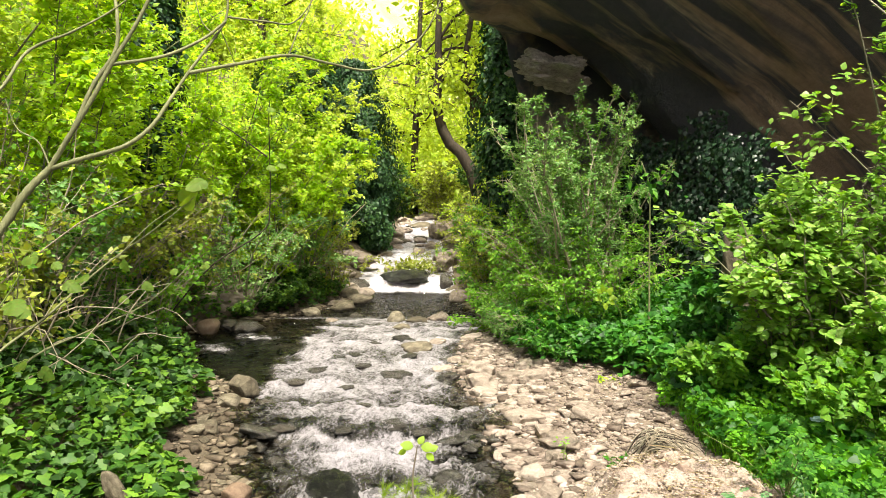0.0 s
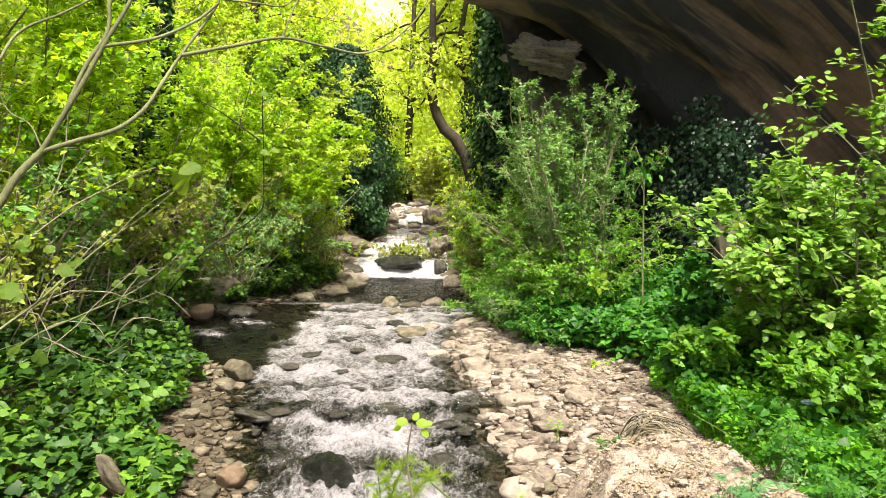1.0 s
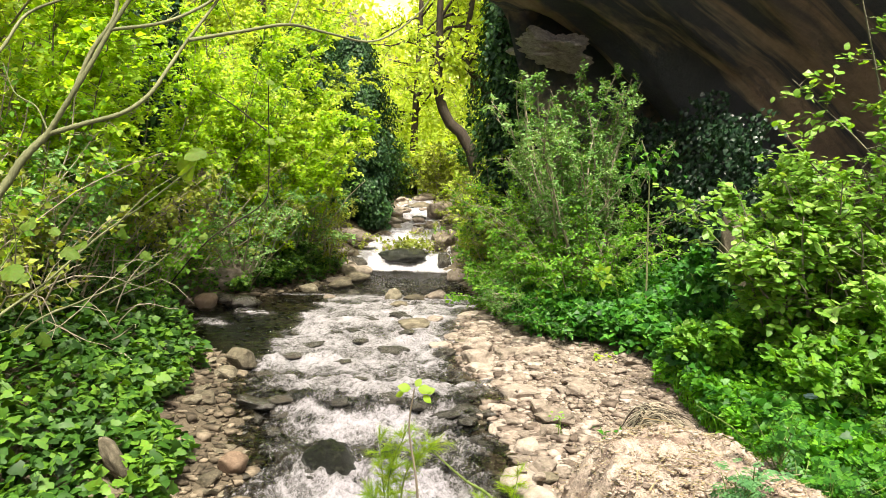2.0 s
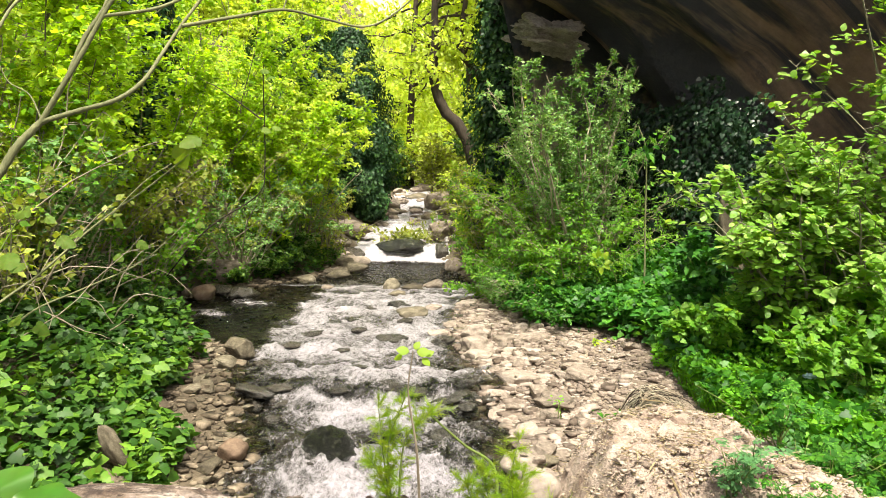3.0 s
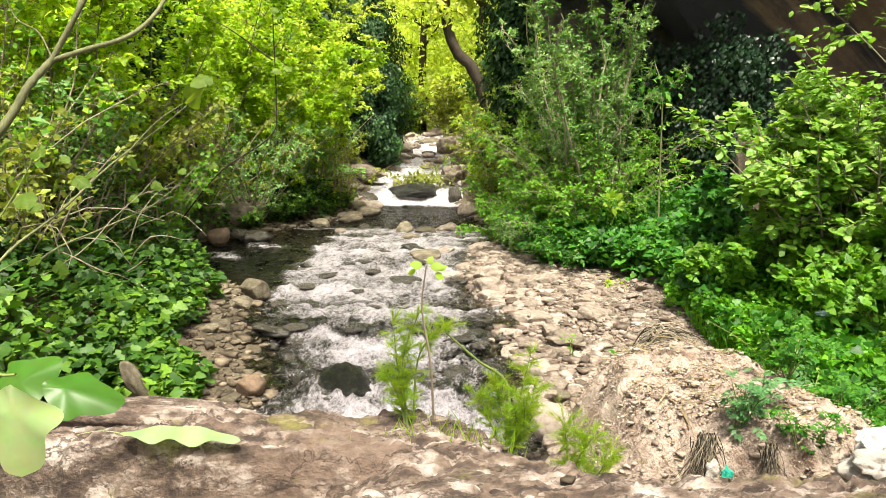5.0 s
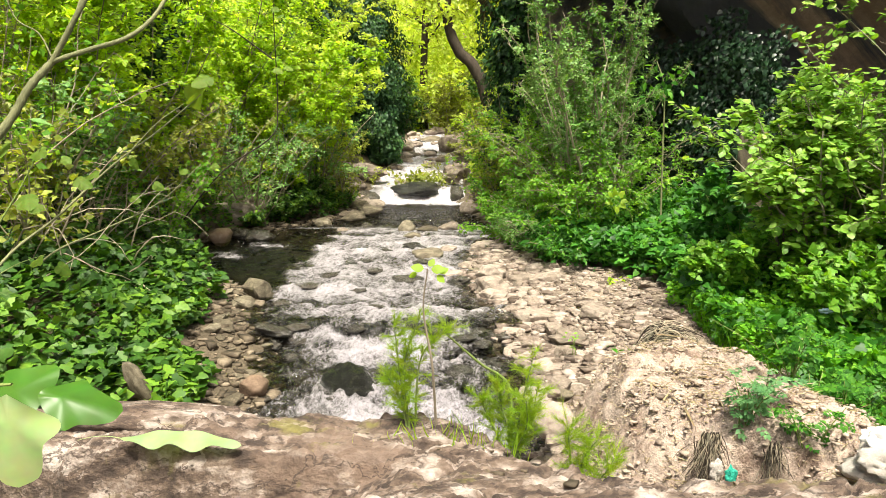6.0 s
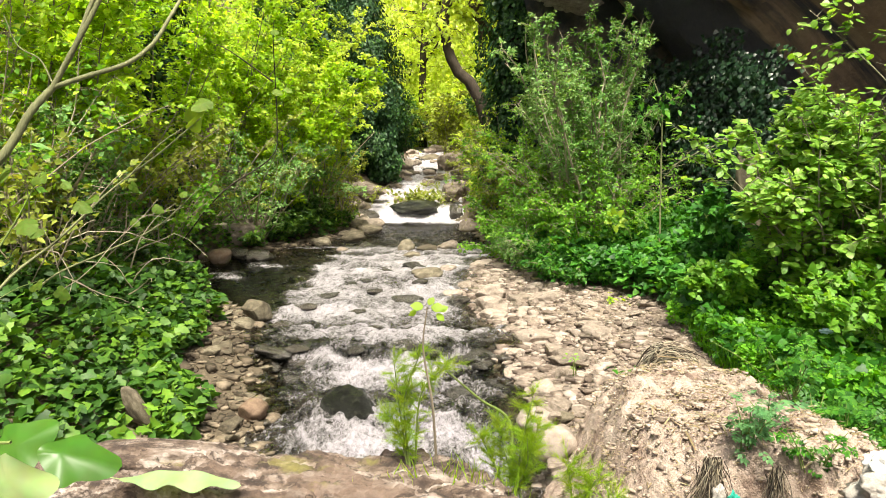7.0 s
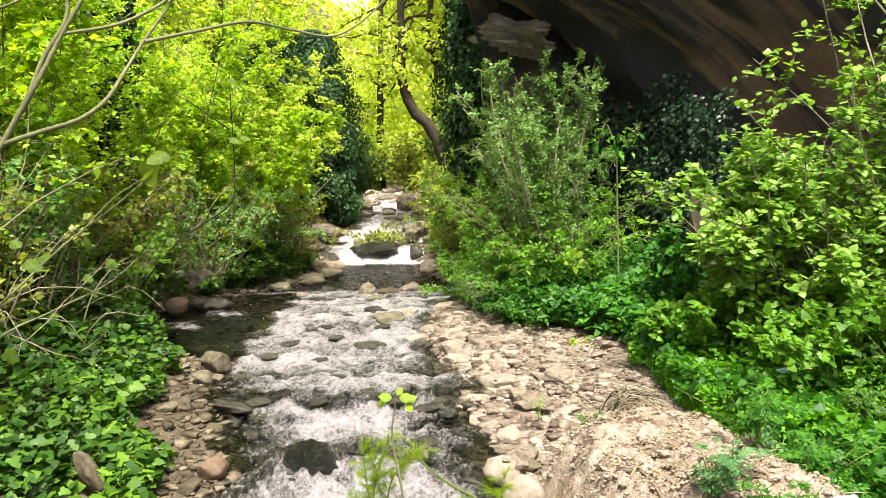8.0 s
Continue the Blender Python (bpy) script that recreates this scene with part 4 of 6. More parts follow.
# the sandy top of the gravel bar
def bar_z(x, y):
    """Pale silt lying over the stones' bed, thinning out at both its edges."""
    a = np.clip((x - np.interp(y, RY, RIGHT_X) - 0.10 + 0.06 * lumps(x, y, 6.0, 1.0)) / 0.12, 0, 1)
    b = np.clip((np.interp(y, HY, GREEN_R) + 0.20 - x) / 0.15, 0, 1)
    c = np.clip((8.6 - y) / 0.5, 0, 1)
    return ground_z(x, y) - 0.05 + 0.054 * np.minimum(np.minimum(a, b), c) + 0.006 * lumps(x, y, 11.0, 3.0)


SILT = rough_mat("pale pinkish silt", [(0, (0.09, 0.066, 0.049)), (0.4, (0.19, 0.15, 0.115)), (1, (0.31, 0.255, 0.205))], 3.0, 45, 0.9, 0.92, 0.0, 0.6)
V, F = sheet(np.arange(-0.1, 2.0, 0.03), np.arange(3.9, 8.7, 0.03), bar_z)
solid("gravel_bar", V, F, SILT, "pale pinkish silt of the gravel bar", "ground", kind="structure")

# pebbles too many to count
bm = bmesh.new()
bmesh.ops.create_icosphere(bm, subdivisions=1, radius=1.0)
ICO = (np.array([v.co[:] for v in bm.verts]), np.array([[v.index for v in f.verts] for f in bm.faces]))
bm.free()
BOX = (np.array([(x, y, z) for x in (-0.75, 0.75) for y in (-0.75, 0.75) for z in (-0.75, 0.75)]), np.array([(0, 1, 3), (0, 3, 2), (4, 6, 7), (4, 7, 5), (0, 4, 5), (0, 5, 1), (2, 3, 7), (2, 7, 6), (0, 2, 6), (0, 6, 4), (1, 5, 7), (1, 7, 3)]))
rng = np.random.default_rng(3)


def pebbles(x, y, size, z=None, form=None):
    """Small stones as closed lumps: about half of them angular chips."""
    if form is None:
        z = ground_z(x, y) if z is None else z
        h = len(x) // 4
        return joined([pebbles(x[:h], y[:h], size[:h], z[:h], ICO), pebbles(x[h:], y[h:], size[h:], z[h:], BOX)])
    n = len(x)
    T = form[0][None] * (1 + 0.22 * rng.standard_normal((n, len(form[0]), 1)).clip(-1.5, 1.5))
    a = rng.uniform(0, 2 * np.pi, n)
    sc = size[:, None] * np.stack([rng.uniform(0.8, 1.5, n), rng.uniform(0.6, 1.0, n), rng.uniform(0.25, 0.6, n)], -1) / 2
    T = T * sc[:, None]
    X = T[..., 0] * np.cos(a)[:, None] - T[..., 1] * np.sin(a)[:, None]
    Y = T[..., 0] * np.sin(a)[:, None] + T[..., 1] * np.cos(a)[:, None]
    gz = z
    P = np.stack([X + x[:, None], Y + y[:, None], T[..., 2] + (gz + 0.12 * size)[:, None]], -1)
    Fs = (np.arange(n) * len(form[0]))[:, None, None] + form[1][None]
    return P.reshape(-1, 3), Fs.reshape(-1, 3)


PEBBLE = rough_mat("pebbles", [(0, (0.08, 0.058, 0.044)), (0.45, (0.19, 0.148, 0.12)), (1, (0.38, 0.315, 0.268))], 9, 60, 0.3, 0.85, 0.8, 0.4, island=True)
n = 15000
y = 3.9 + 5.2 * rng.random(n) ** 1.4
x = np.interp(y, RY, RIGHT_X) - 0.15 + (np.interp(y, HY, GREEN_R) - np.interp(y, RY, RIGHT_X) + 0.25) * rng.random(n)
y2 = rng.uniform(3.8, 6.8, 1300)
x2 = np.interp(y2, EY, LEFT_X) + 0.1 + (np.interp(y2, GY, GREEN_L) - np.interp(y2, EY, LEFT_X) - 0.2) * rng.random(1300)
near_water = np.clip(1 - (x - np.interp(y, RY, RIGHT_X)) / 0.75, 0, 1)
V, F = pebbles(x, y, (np.exp(rng.normal(-3.75, 0.5, len(x))) * (1 + 1.1 * near_water)).clip(0.010, 0.11))
solid("gravel", V, F, PEBBLE, "mixed pale pebbles covering the stream banks", "gravel", kind="stuff", smooth=False)
BROWN = rough_mat("brown bank pebbles", [(0, (0.03, 0.023, 0.015)), (0.5, (0.105, 0.08, 0.054)), (1, (0.25, 0.20, 0.145))], 9, 60, 0.3, 0.8, 0.7, 0.4, island=True)
V, F = pebbles(x2, y2, np.exp(rng.normal(-3.3, 0.6, len(x2))).clip(0.01, 0.11))
solid("bank_gravel", V, F, BROWN, "damp brown pebbles on the stream bank", "gravel", kind="stuff", smooth=False)
y2 = rng.uniform(8.8, 13.6, 900)
x2 = np.interp(y2, EY, LEFT_X) - 0.12 + 0.3 * rng.random(900) - 0.35 * rng.random(900)
V, F = pebbles(x2, y2, np.exp(rng.normal(-2.9, 0.5, 900)).clip(0.02, 0.16))
solid("shore_gravel", V, F, BROWN, "brown cobbles along the pool's edge", "gravel", kind="stuff", smooth=False)
n = 2600
y = rng.uniform(4.0, 13.5, n)
x = np.interp(y, EY, LEFT_X) + (np.interp(y, RY, RIGHT_X) - np.interp(y, EY, LEFT_X)) * rng.random(n)
V, F = pebbles(x, y, np.exp(rng.normal(-2.9, 0.4, n)).clip(0.02, 0.12))
solid("stream_bed_gravel", V, F, STONE_WET, "dark wet pebbles on the stream bed", "gravel", kind="stuff", smooth=False)


# ---- the earth mound and the ledge in front ----
def mound_z(x, y):
    px, py = (x - 1.0) / 0.66, (y - 3.45) / 0.98
    r = np.sqrt(px ** 2 + py ** 2) + 0.10 * lumps(x, y, 4.0, 2.0)
    top = np.clip(1.25 - r, 0, 1)
    top = np.clip(top * 1.35, 0, 1)
    top = top * top * (3 - 2 * top)
    z = -0.25 + 0.69 * top + 0.05 * lumps(x, y, 3.0, 1.0) + 0.022 * lumps(x, y, 9.0, 3.0) + 0.012 * lumps(x, y, 23.0, 5.0) + 0.006 * lumps(x, y, 50.0, 6.0)
    fade = np.clip((x - 0.12) / 0.15, 0, 1) * np.clip((2.3 - x) / 0.4, 0, 1) * np.clip((y - 2.1 + 0.12 * lumps(x, y, 4.0, 1.0)) / 0.4, 0, 1)
    low = 0.28 * np.clip((x - 1.2) / 0.5, 0, 1) * np.clip((3.3 - y) / 0.5, 0, 1)
    cut = np.clip((2.90 - y) / 0.05, 0, 1) * np.clip((x - 0.55) / 0.06, 0, 1) * np.clip((1.10 - x) / 0.10, 0, 1)
    return (z + low - 0.24 * cut + 0.3) * fade - 0.3


V, F = sheet(np.arange(0.1, 2.4, 0.012), np.arange(2.0, 4.75, 0.012), mound_z)
for v in V:
    q = Vector(v)
    v[2] += 0.04 * noise.fractal(q * 5.0, 0.7, 2.1, 6) - 0.025 * max(0.0, noise.noise(q * 9.0)) + 0.02 * abs(noise.noise(q * 22.0)) + 0.012 * noise.noise(q * 47.0)
solid("earth_mound", V, F, MOUND, "dry pinkish earth mound with roots and debris", "mound", base=(0.95, 3.4, 0.0))


def ledge_z(x, y):
    """A flat bed with a broken riser, a nearer slab in front of it, and a drop to the stream."""
    edge = 1.54 - 0.14 * np.clip((x + 0.15) / 0.15, 0, 1) - 0.10 * np.clip((x - 0.02) / 0.12, 0, 1) + 0.012 * lumps(x, y, 7.0, 2.0)
    drop = np.clip((y - edge) / 0.10, 0, 1)
    z = 0.996 + 0.004 * lumps(x, y, 5.0, 6.0) + 0.004 * lumps(x, y, 13.0, 3.0) + 0.003 * lumps(x, y, 29.0, 5.0)
    z = z + 0.018 * np.exp(-((x + 0.52) / 0.10) ** 2 - ((y - 1.5) / 0.04) ** 2)
    rim = 1.395 + 0.010 * lumps(x, 0 * y, 13.0, 4.0) + 0.006 * lumps(x, 0 * y, 37.0, 1.0)
    near = 1.30 - 0.5 * np.clip(-0.22 - x, 0, 0.6) + 0.015 * lumps(x, 0 * y, 9.0, 2.0)
    deep = 0.08 * np.clip((-0.17 - x) / 0.15, 0, 1) + 0.012
    z = z - deep * np.clip((rim - y) / 0.02, 0, 1) * (1 - 0.9 * np.clip((near - y) / 0.05, 0, 1))
    z = z + 0.022 * np.clip((x - 0.02) / 0.1, 0, 1)
    z = z - 0.45 * np.clip((-0.66 + 0.03 * lumps(x, y, 9.0, 2.0) - x) / 0.12, 0, 1) * np.clip((y - 0.85 + 0.05 * lumps(x, y, 7.0, 2.0)) / 0.2, 0, 1) * np.clip((1.42 + 0.02 * lumps(x, y, 9.0, 5.0) - y) / 0.04, 0, 1)
    side = np.clip((np.abs(x) - 1.7 + 0.35 * lumps(x, y, 1.3, 3.0) + 0.1 * lumps(x, y, 5.0, 1.0)) / 0.5, 0, 1.5)
    rear = np.clip((-0.7 - y + 0.3 * lumps(x, y, 1.6, 5.0) + 0.08 * lumps(x, y, 6.0, 1.0)) / 0.6, 0, 1.5)
    return z - 0.85 * drop ** 1.3 - 0.4 * np.maximum(side, rear) ** 1.4


V, F = sheet(np.concatenate([np.arange(-2.9, -1.0, 0.04), np.arange(-1.0, 0.8, 0.0045), np.arange(0.8, 2.9, 0.04)]), np.concatenate([np.arange(-1.9, 0.9, 0.05), np.arange(0.9, 1.1, 0.0075), np.arange(1.1, 1.75, 0.0045)]), ledge_z)
for v in V:
    if v[1] > 0.75:
        q = Vector((v[0] * 0.7, v[1] * 1.5, v[2]))
        plate = noise.fractal(q * 7.0, 0.7, 2.1, 5)
        v[2] += 0.010 * round(plate * 3.5) / 3.5 + 0.006 * noise.fractal(q * 32.0, 0.5, 2.1, 5) + 0.0025 * noise.noise(q * 150.0) - 0.012 * max(0.0, 0.08 - abs(noise.noise(q * 9.0 + Vector((7, 3, 1))))) / 0.08
ledge = thing("rock_ledge", (0, 1.0, 0.9), "weathered brown rock ledge with thin moss", "rock")
part("bedrock", V, F, LEDGE, ledge, smooth=True)
for k, (x, y, z, sx, sy, sz, a) in enumerate([(-0.585, 1.505, 0.992, 0.165, 0.05, 0.034, 3), (0.16, 1.20, 0.985, 0.10, 0.05, 0.030, -8)]):
    block = stone_data("rock_block", 700 + k, LEDGE, 4, 14, 0.3)
    block.transform(Matrix.Diagonal((sx, sy, sz, 1)))
    ob = new("rock_block", block)
    ob.parent = ledge
    ob.matrix_basis = Matrix.Translation((x, y - 1.0, z - 0.9)) @ pose(0, 0, 0, 0, 0, a)


# ---- plants ----
def spread_line(start, way, length, n, wander, droop, rs):
    p = [np.array(start, float)]
    d = unit(np.array(way, float))
    for _ in range(n - 1):
        d = unit(d + wander * rs.standard_normal(3) + np.array((0, 0, -droop)))
        p.append(p[-1] + d * length / (n - 1))
    return np.array(p)


def shrub(name, x, y, height, spread, stems, twigs, per_twig, leaf, shape, leaf_mat_, wood_mat, seed, label, category="shrub",
          lean=(0.0, 0.0), z=None, start=0.2, thick=0.02, twig_len=0.45, droop=0.05, flat=0.7, group="", splay=0.5, upright=0.0):
    """A many-stemmed shrub: tapering stems, side twigs and a crown of single leaves."""
    rs = np.random.default_rng(seed)
    gz = float(ground_z(x, y)) if z is None else z
    root = thing(name, (x, y, gz), label, category, group)
    P, D = [], []
    wood = []
    for _ in range(stems):
        a = rs.uniform(0, 2 * np.pi)
        out = splay * rs.uniform(0.2, 1.0)
        way = np.array((math.cos(a) * out * spread / height * 1.6 + lean[0], math.sin(a) * out * spread / height * 1.6 + lean[1], 1.0))
        base = np.array((x + math.cos(a) * 0.12 * spread * rs.random(), y + math.sin(a) * 0.12 * spread * rs.random(), gz - 0.05))
        L = height * rs.uniform(0.7, 1.08) * np.linalg.norm(way) ** 0.5
        line = spread_line(base, way, L, 10, 0.10, droop * 0.5, rs)
        V, F = tube(line, np.linspace(thick, thick * 0.25, 10) * rs.uniform(0.7, 1.2), 5)
        part("stem", V, F, wood_mat, root, smooth=True)
        for _ in range(twigs):
            f = start + (1 - start) * rs.random() ** 0.8
            k = min(int(f * 9), 8)
            o = line[k] + (line[k + 1] - line[k]) * (f * 9 - k)
            b = rs.uniform(0, 2 * np.pi)
            w2 = np.array((math.cos(b), math.sin(b), rs.uniform(-0.25, 0.6) + upright)) + 0.5 * unit(line[k + 1] - line[k])
            tl = twig_len * spread * rs.uniform(0.35, 1.0) * (1.15 - 0.6 * f)
            tw = spread_line(o, w2, tl, 6, 0.22, droop, rs)
            wood.append(tube(tw[[0, 2, 5]], np.linspace(thick * 0.3, thick * 0.08, 3), 3))
            q = rs.uniform(0.15, 1.0, per_twig) * 4.999
            i = q.astype(int)
            P.append(tw[i] + (tw[i + 1] - tw[i]) * (q - i)[:, None] + 0.25 * leaf * rs.standard_normal((per_twig, 3)))
            D.append(0.6 * unit(tw[i + 1] - tw[i]) + 0.8 * rs.standard_normal((per_twig, 3)) * (1, 1, 0.6) + (0, 0, -0.15))
    V, F = joined(wood)
    part("brushwood", V, F, wood_mat, root, smooth=True, kind="stuff")
    P, D = np.vstack(P), np.vstack(D)
    N = np.array((0, 0, 1.0)) * flat + (1 - flat) * 1.6 * rs.standard_normal((len(P), 3)) + (0, -0.35, 0)
    V, F = leaf_cloud(P, D, N, leaf * rs.uniform(0.55, 1.2, len(P)), shape)
    part("foliage", V, F, leaf_mat_, root, kind="stuff")
    return root


def cover(name, x, y, height, leaf, shape, mat, label, category, seed, flat=0.75, zf=ground_z, tilt=0.0):
    """A carpet of single leaves over the ground; x and y are arrays."""
    rs = np.random.default_rng(seed)
    n = len(x)
    lift = height * (0.35 + 0.65 * (0.5 + 0.5 * lumps(x, y, 2.5, seed))) * rs.random(n) ** 0.6
    P = np.stack([x, y, zf(x, y) + 0.01 + lift], -1)
    a = rs.uniform(0, 2 * np.pi, n)
    D = np.stack([np.cos(a), np.sin(a), rs.normal(-0.15 + tilt, 0.3, n)], -1)
    N = np.array((0, 0, 1.0)) * flat + (1 - flat) * 1.5 * rs.standard_normal((n, 3)) + (0.0, -0.25, 0)
    V, F = leaf_cloud(P, D, N, leaf * rs.uniform(0.5, 1.25, n), shape)
    return solid(name, V, F, mat, label, category, kind="stuff", smooth=False)


def clumps(name, C, per, radius, leaf, shape, mat, label, category, seed, flat=0.6):
    """Foliage in uneven clumps round the points C."""
    rs = np.random.default_rng(seed)
    n = len(C) * per
    d = unit(rs.standard_normal((n, 3))) * (rs.random((n, 1)) ** 0.45) * np.array((1, 1, 0.7))
    r = np.repeat(radius * rs.uniform(0.5, 1.25, len(C)), per)[:, None]
    P = np.repeat(C, per, axis=0) + d * r
    D = d + 0.7 * rs.standard_normal((n, 3)) + (0, 0, -0.2)
    N = np.array((0, 0, 1.0)) * flat + (1 - flat) * 1.4 * rs.standard_normal((n, 3)) + 0.3 * d
    V, F = leaf_cloud(P, D, N, leaf * rs.uniform(0.6, 1.3, n), shape)
    return solid(name, V, F, mat, label, category, kind="stuff", smooth=False)


rng = np.random.default_rng(11)

# hillsides
n = 1500
x, y = -4.6 - 9 * rng.random(n) ** 1.2, rng.uniform(3.0, 22, n)
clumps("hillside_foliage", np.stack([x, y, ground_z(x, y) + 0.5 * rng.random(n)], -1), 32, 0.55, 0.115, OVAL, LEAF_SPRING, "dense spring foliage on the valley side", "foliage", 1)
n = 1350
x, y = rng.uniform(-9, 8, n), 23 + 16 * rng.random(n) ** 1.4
clumps("far_foliage", np.stack([x, y, ground_z(x, y) + 0.2 + 1.8 * rng.random(n)], -1), 44, 1.2, 0.18, OVAL, LEAF_SUN_TONED, "yellow-green sunlit woodland up the valley", "foliage", 2)
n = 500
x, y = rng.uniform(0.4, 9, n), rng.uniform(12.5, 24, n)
clumps("slope_foliage", np.stack([x, y, ground_z(x, y) + 0.6 * rng.random(n)], -1), 48, 0.6, 0.11, OVAL, LEAF_SUN_TONED, "sun-toned young foliage on the slope above the stream", "foliage", 3)

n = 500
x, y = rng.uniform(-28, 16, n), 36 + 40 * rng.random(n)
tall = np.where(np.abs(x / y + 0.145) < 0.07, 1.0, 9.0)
clumps("distant_woodland", np.stack([x, y, ground_z(x, y) + tall * rng.random(n) ** 1.3], -1), 40, 2.6, 0.55, OVAL, LEAF_SUN_TONED, "distant yellow-green woodland on the hill", "foliage", 4)

# an added pale hill closing the valley, in place of overexposed sky glow
def hill_z(x, y):
    t = np.clip((y - 62) / 60, 0, 1)
    return ground_z(x, y) - 0.5 + 34 * t * t * (3 - 2 * t) + 1.2 * lumps(x, y, 0.22, 1.0) * t


V, F = sheet(np.arange(-70, 62, 2.0), np.arange(60, 126, 2.0), hill_z)
solid("hill", V, F, SKY_GLOW_HILL, "added pale hill standing in for the bright sky glow", "hill", kind="structure")

# the bank of shrubs beyond the left water's edge
LEFT = [(-3.75, 6.6, 2.9, 1.4), (-4.4, 6.0, 3.6, 1.8), (-3.9, 8.2, 3.4, 1.7), (-5.2, 8.6, 4.2, 2.0), (-3.6, 10.6, 3.6, 1.8), (-4.8, 11.2, 4.4, 2.0),
        (-3.5, 12.4, 2.3, 1.0), (-2.65, 12.9, 2.3, 0.9), (-3.1, 13.5, 2.9, 1.1), (-2.75, 10.7, 2.4, 1.2), (-5.6, 6.9, 4.0, 1.9), (-6.2, 10.2, 4.4, 2.0), (-4.0, 14.4, 4.0, 1.8), (-4.9, 4.9, 3.4, 1.7)]
# the sun-toned leaf colour brightens the farthest and outermost of these shrubs
for k, (x, y, h, r) in enumerate(LEFT):
    shrub("shrub", x, y, h, r, 9, 32, 34, 0.072, BROAD, LEAF_SUN_TONED if y > 11 or (x < -4.3 and y < 7) else LEAF_SPRING, BARK_GREY, 100 + k, "leafy yellow-green spring shrub on the stream bank", group="bank shrubs", lean=(0.18, -0.05), twig_len=0.5, start=0.12, thick=0.013, flat=0.8)
for k, (x, y, h, r) in enumerate([(-2.9, 9.9, 1.6, 1.0), (-3.4, 9.6, 1.7, 1.0), (-2.5, 11.4, 1.7, 0.9), (-3.8, 7.7, 1.4, 0.8), (-3.3, 5.9, 1.3, 0.8), (-2.2, 12.4, 1.5, 0.8), (-3.4, 6.4, 1.0, 0.6)]):
    shrub("thicket", x, y, h, r, 12, 16, 20, 0.05, OVAL, LEAF_OLIVE if k % 2 else LEAF_GREY, TWIG, 140 + k, "tangled thicket of thin twigs with sparse olive leaves", "shrub", group="thickets", lean=(0.12, -0.1), thick=0.012, splay=0.9, start=0.1)

for k, (x, y, h, r) in enumerate([(-3.05, 5.8, 0.9, 0.6), (-3.0, 6.2, 0.6, 0.4), (-3.3, 5.4, 0.9, 0.7)]):
    shrub("thicket", x, y, h, r, 12, 14, 6, 0.05, OVAL, LEAF_IVY, TWIG, 160 + k, "tangled thicket of thin twigs with sparse green leaves", "shrub", group="thickets", lean=(0.12, -0.1), thick=0.012, splay=0.9, start=0.1)

for k, (x, y, h, r) in enumerate([(-2.95, 5.1, 1.25, 0.7), (-3.3, 4.7, 1.5, 0.8), (-3.4, 5.6, 1.7, 0.9), (-3.5, 7.0, 1.5, 0.8), (-3.9, 6.6, 1.9, 0.9), (-3.2, 7.4, 1.1, 0.6), (-3.7, 8.3, 1.4, 0.8)]):
    shrub("thicket", x, y, h, r, 13, 18, 5, 0.06, BROAD, (LEAF_OLIVE, LEAF_SPRING, LEAF_FRESH)[k % 3], TWIG, 170 + k, "tangled thicket of brown twigs with yellow-green leaves", "shrub", group="thickets", lean=(0.15, 0.0), thick=0.010, splay=0.9, start=0.2)

for k, (x, y, h, r) in enumerate([(-2.95, 9.75, 0.38, 0.32), (-2.70, 10.3, 0.45, 0.32), (-2.55, 11.0, 0.5, 0.35)]):
    shrub("low_shrub", x, y, h, r, 11, 18, 16, 0.045, IVY, LEAF_IVY, TWIG, 180 + k, "low ivy and herbs hanging over the stream's far edge", "shrub", group="low shrubs", thick=0.007, lean=(0.15, -0.25), start=0.05, splay=1.0, droop=0.12, twig_len=0.6)

# the ivy-clad trees
def ivy_tower(x, y, h, r, seed, mat, label, lean=(0, 0)):
    rs = np.random.default_rng(seed)
    gz = float(ground_z(x, y))
    root = thing("ivy_clad_tree", (x, y, gz), label, "tree")
    line = smooth_line([(x, y, gz - 0.1), (x + lean[0] * 0.4, y, gz + h * 0.4), (x + lean[0], y + lean[1], gz + h)], 12)
    V, F = tube(line, np.linspace(0.16, 0.06, 12), 8)
    part("trunk", V, F, BARK_DARK, root, smooth=True)
    m = int(6500 * h * r)
    f = rs.random(m) ** 0.9
    a = rs.uniform(0, 2 * np.pi, m)
    q = f * 10.99
    i = q.astype(int)
    rr = r * (0.55 + 1.6 * f - 1.8 * f * f) * (0.8 + 0.30 * np.sin(3 * a + 9 * f) * np.cos(7 * f + 2) + 0.22 * np.sin(7 * a - 17 * f) * np.sin(13 * f + 3 * a)) * rs.uniform(0.55, 1.1, m)
    P = line[i] + (line[np.minimum(i + 1, 11)] - line[i]) * (q - i)[:, None] + np.stack([np.cos(a) * rr, np.sin(a) * rr, 0 * a], -1)
    out = np.stack([np.cos(a), np.sin(a), 0 * a], -1)
    V, F = leaf_cloud(P, out * 0.5 + (0, 0, -0.8) + 0.5 * rs.standard_normal((m, 3)), out + (0, 0, 0.6) + 0.4 * rs.standard_normal((m, 3)), 0.08 * rs.uniform(0.6, 1.2, m), BROAD)
    part("ivy", V, F, mat, root, kind="stuff")
    return root


ivy_tower(-2.25, 17.2, 4.3, 1.15, 31, LEAF_DEEP, "tree smothered in dark glossy ivy above the stream", (-0.35, 0.3))
ivy_tower(-2.95, 15.6, 3.9, 1.1, 34, LEAF_DEEP, "tree smothered in dark glossy ivy above the stream", (-0.4, 0.2))
ivy_tower(-3.9, 8.8, 3.8, 0.55, 36, LEAF_DEEP, "stem wrapped in dark ivy among the bank shrubs", (0.3, 0.0))
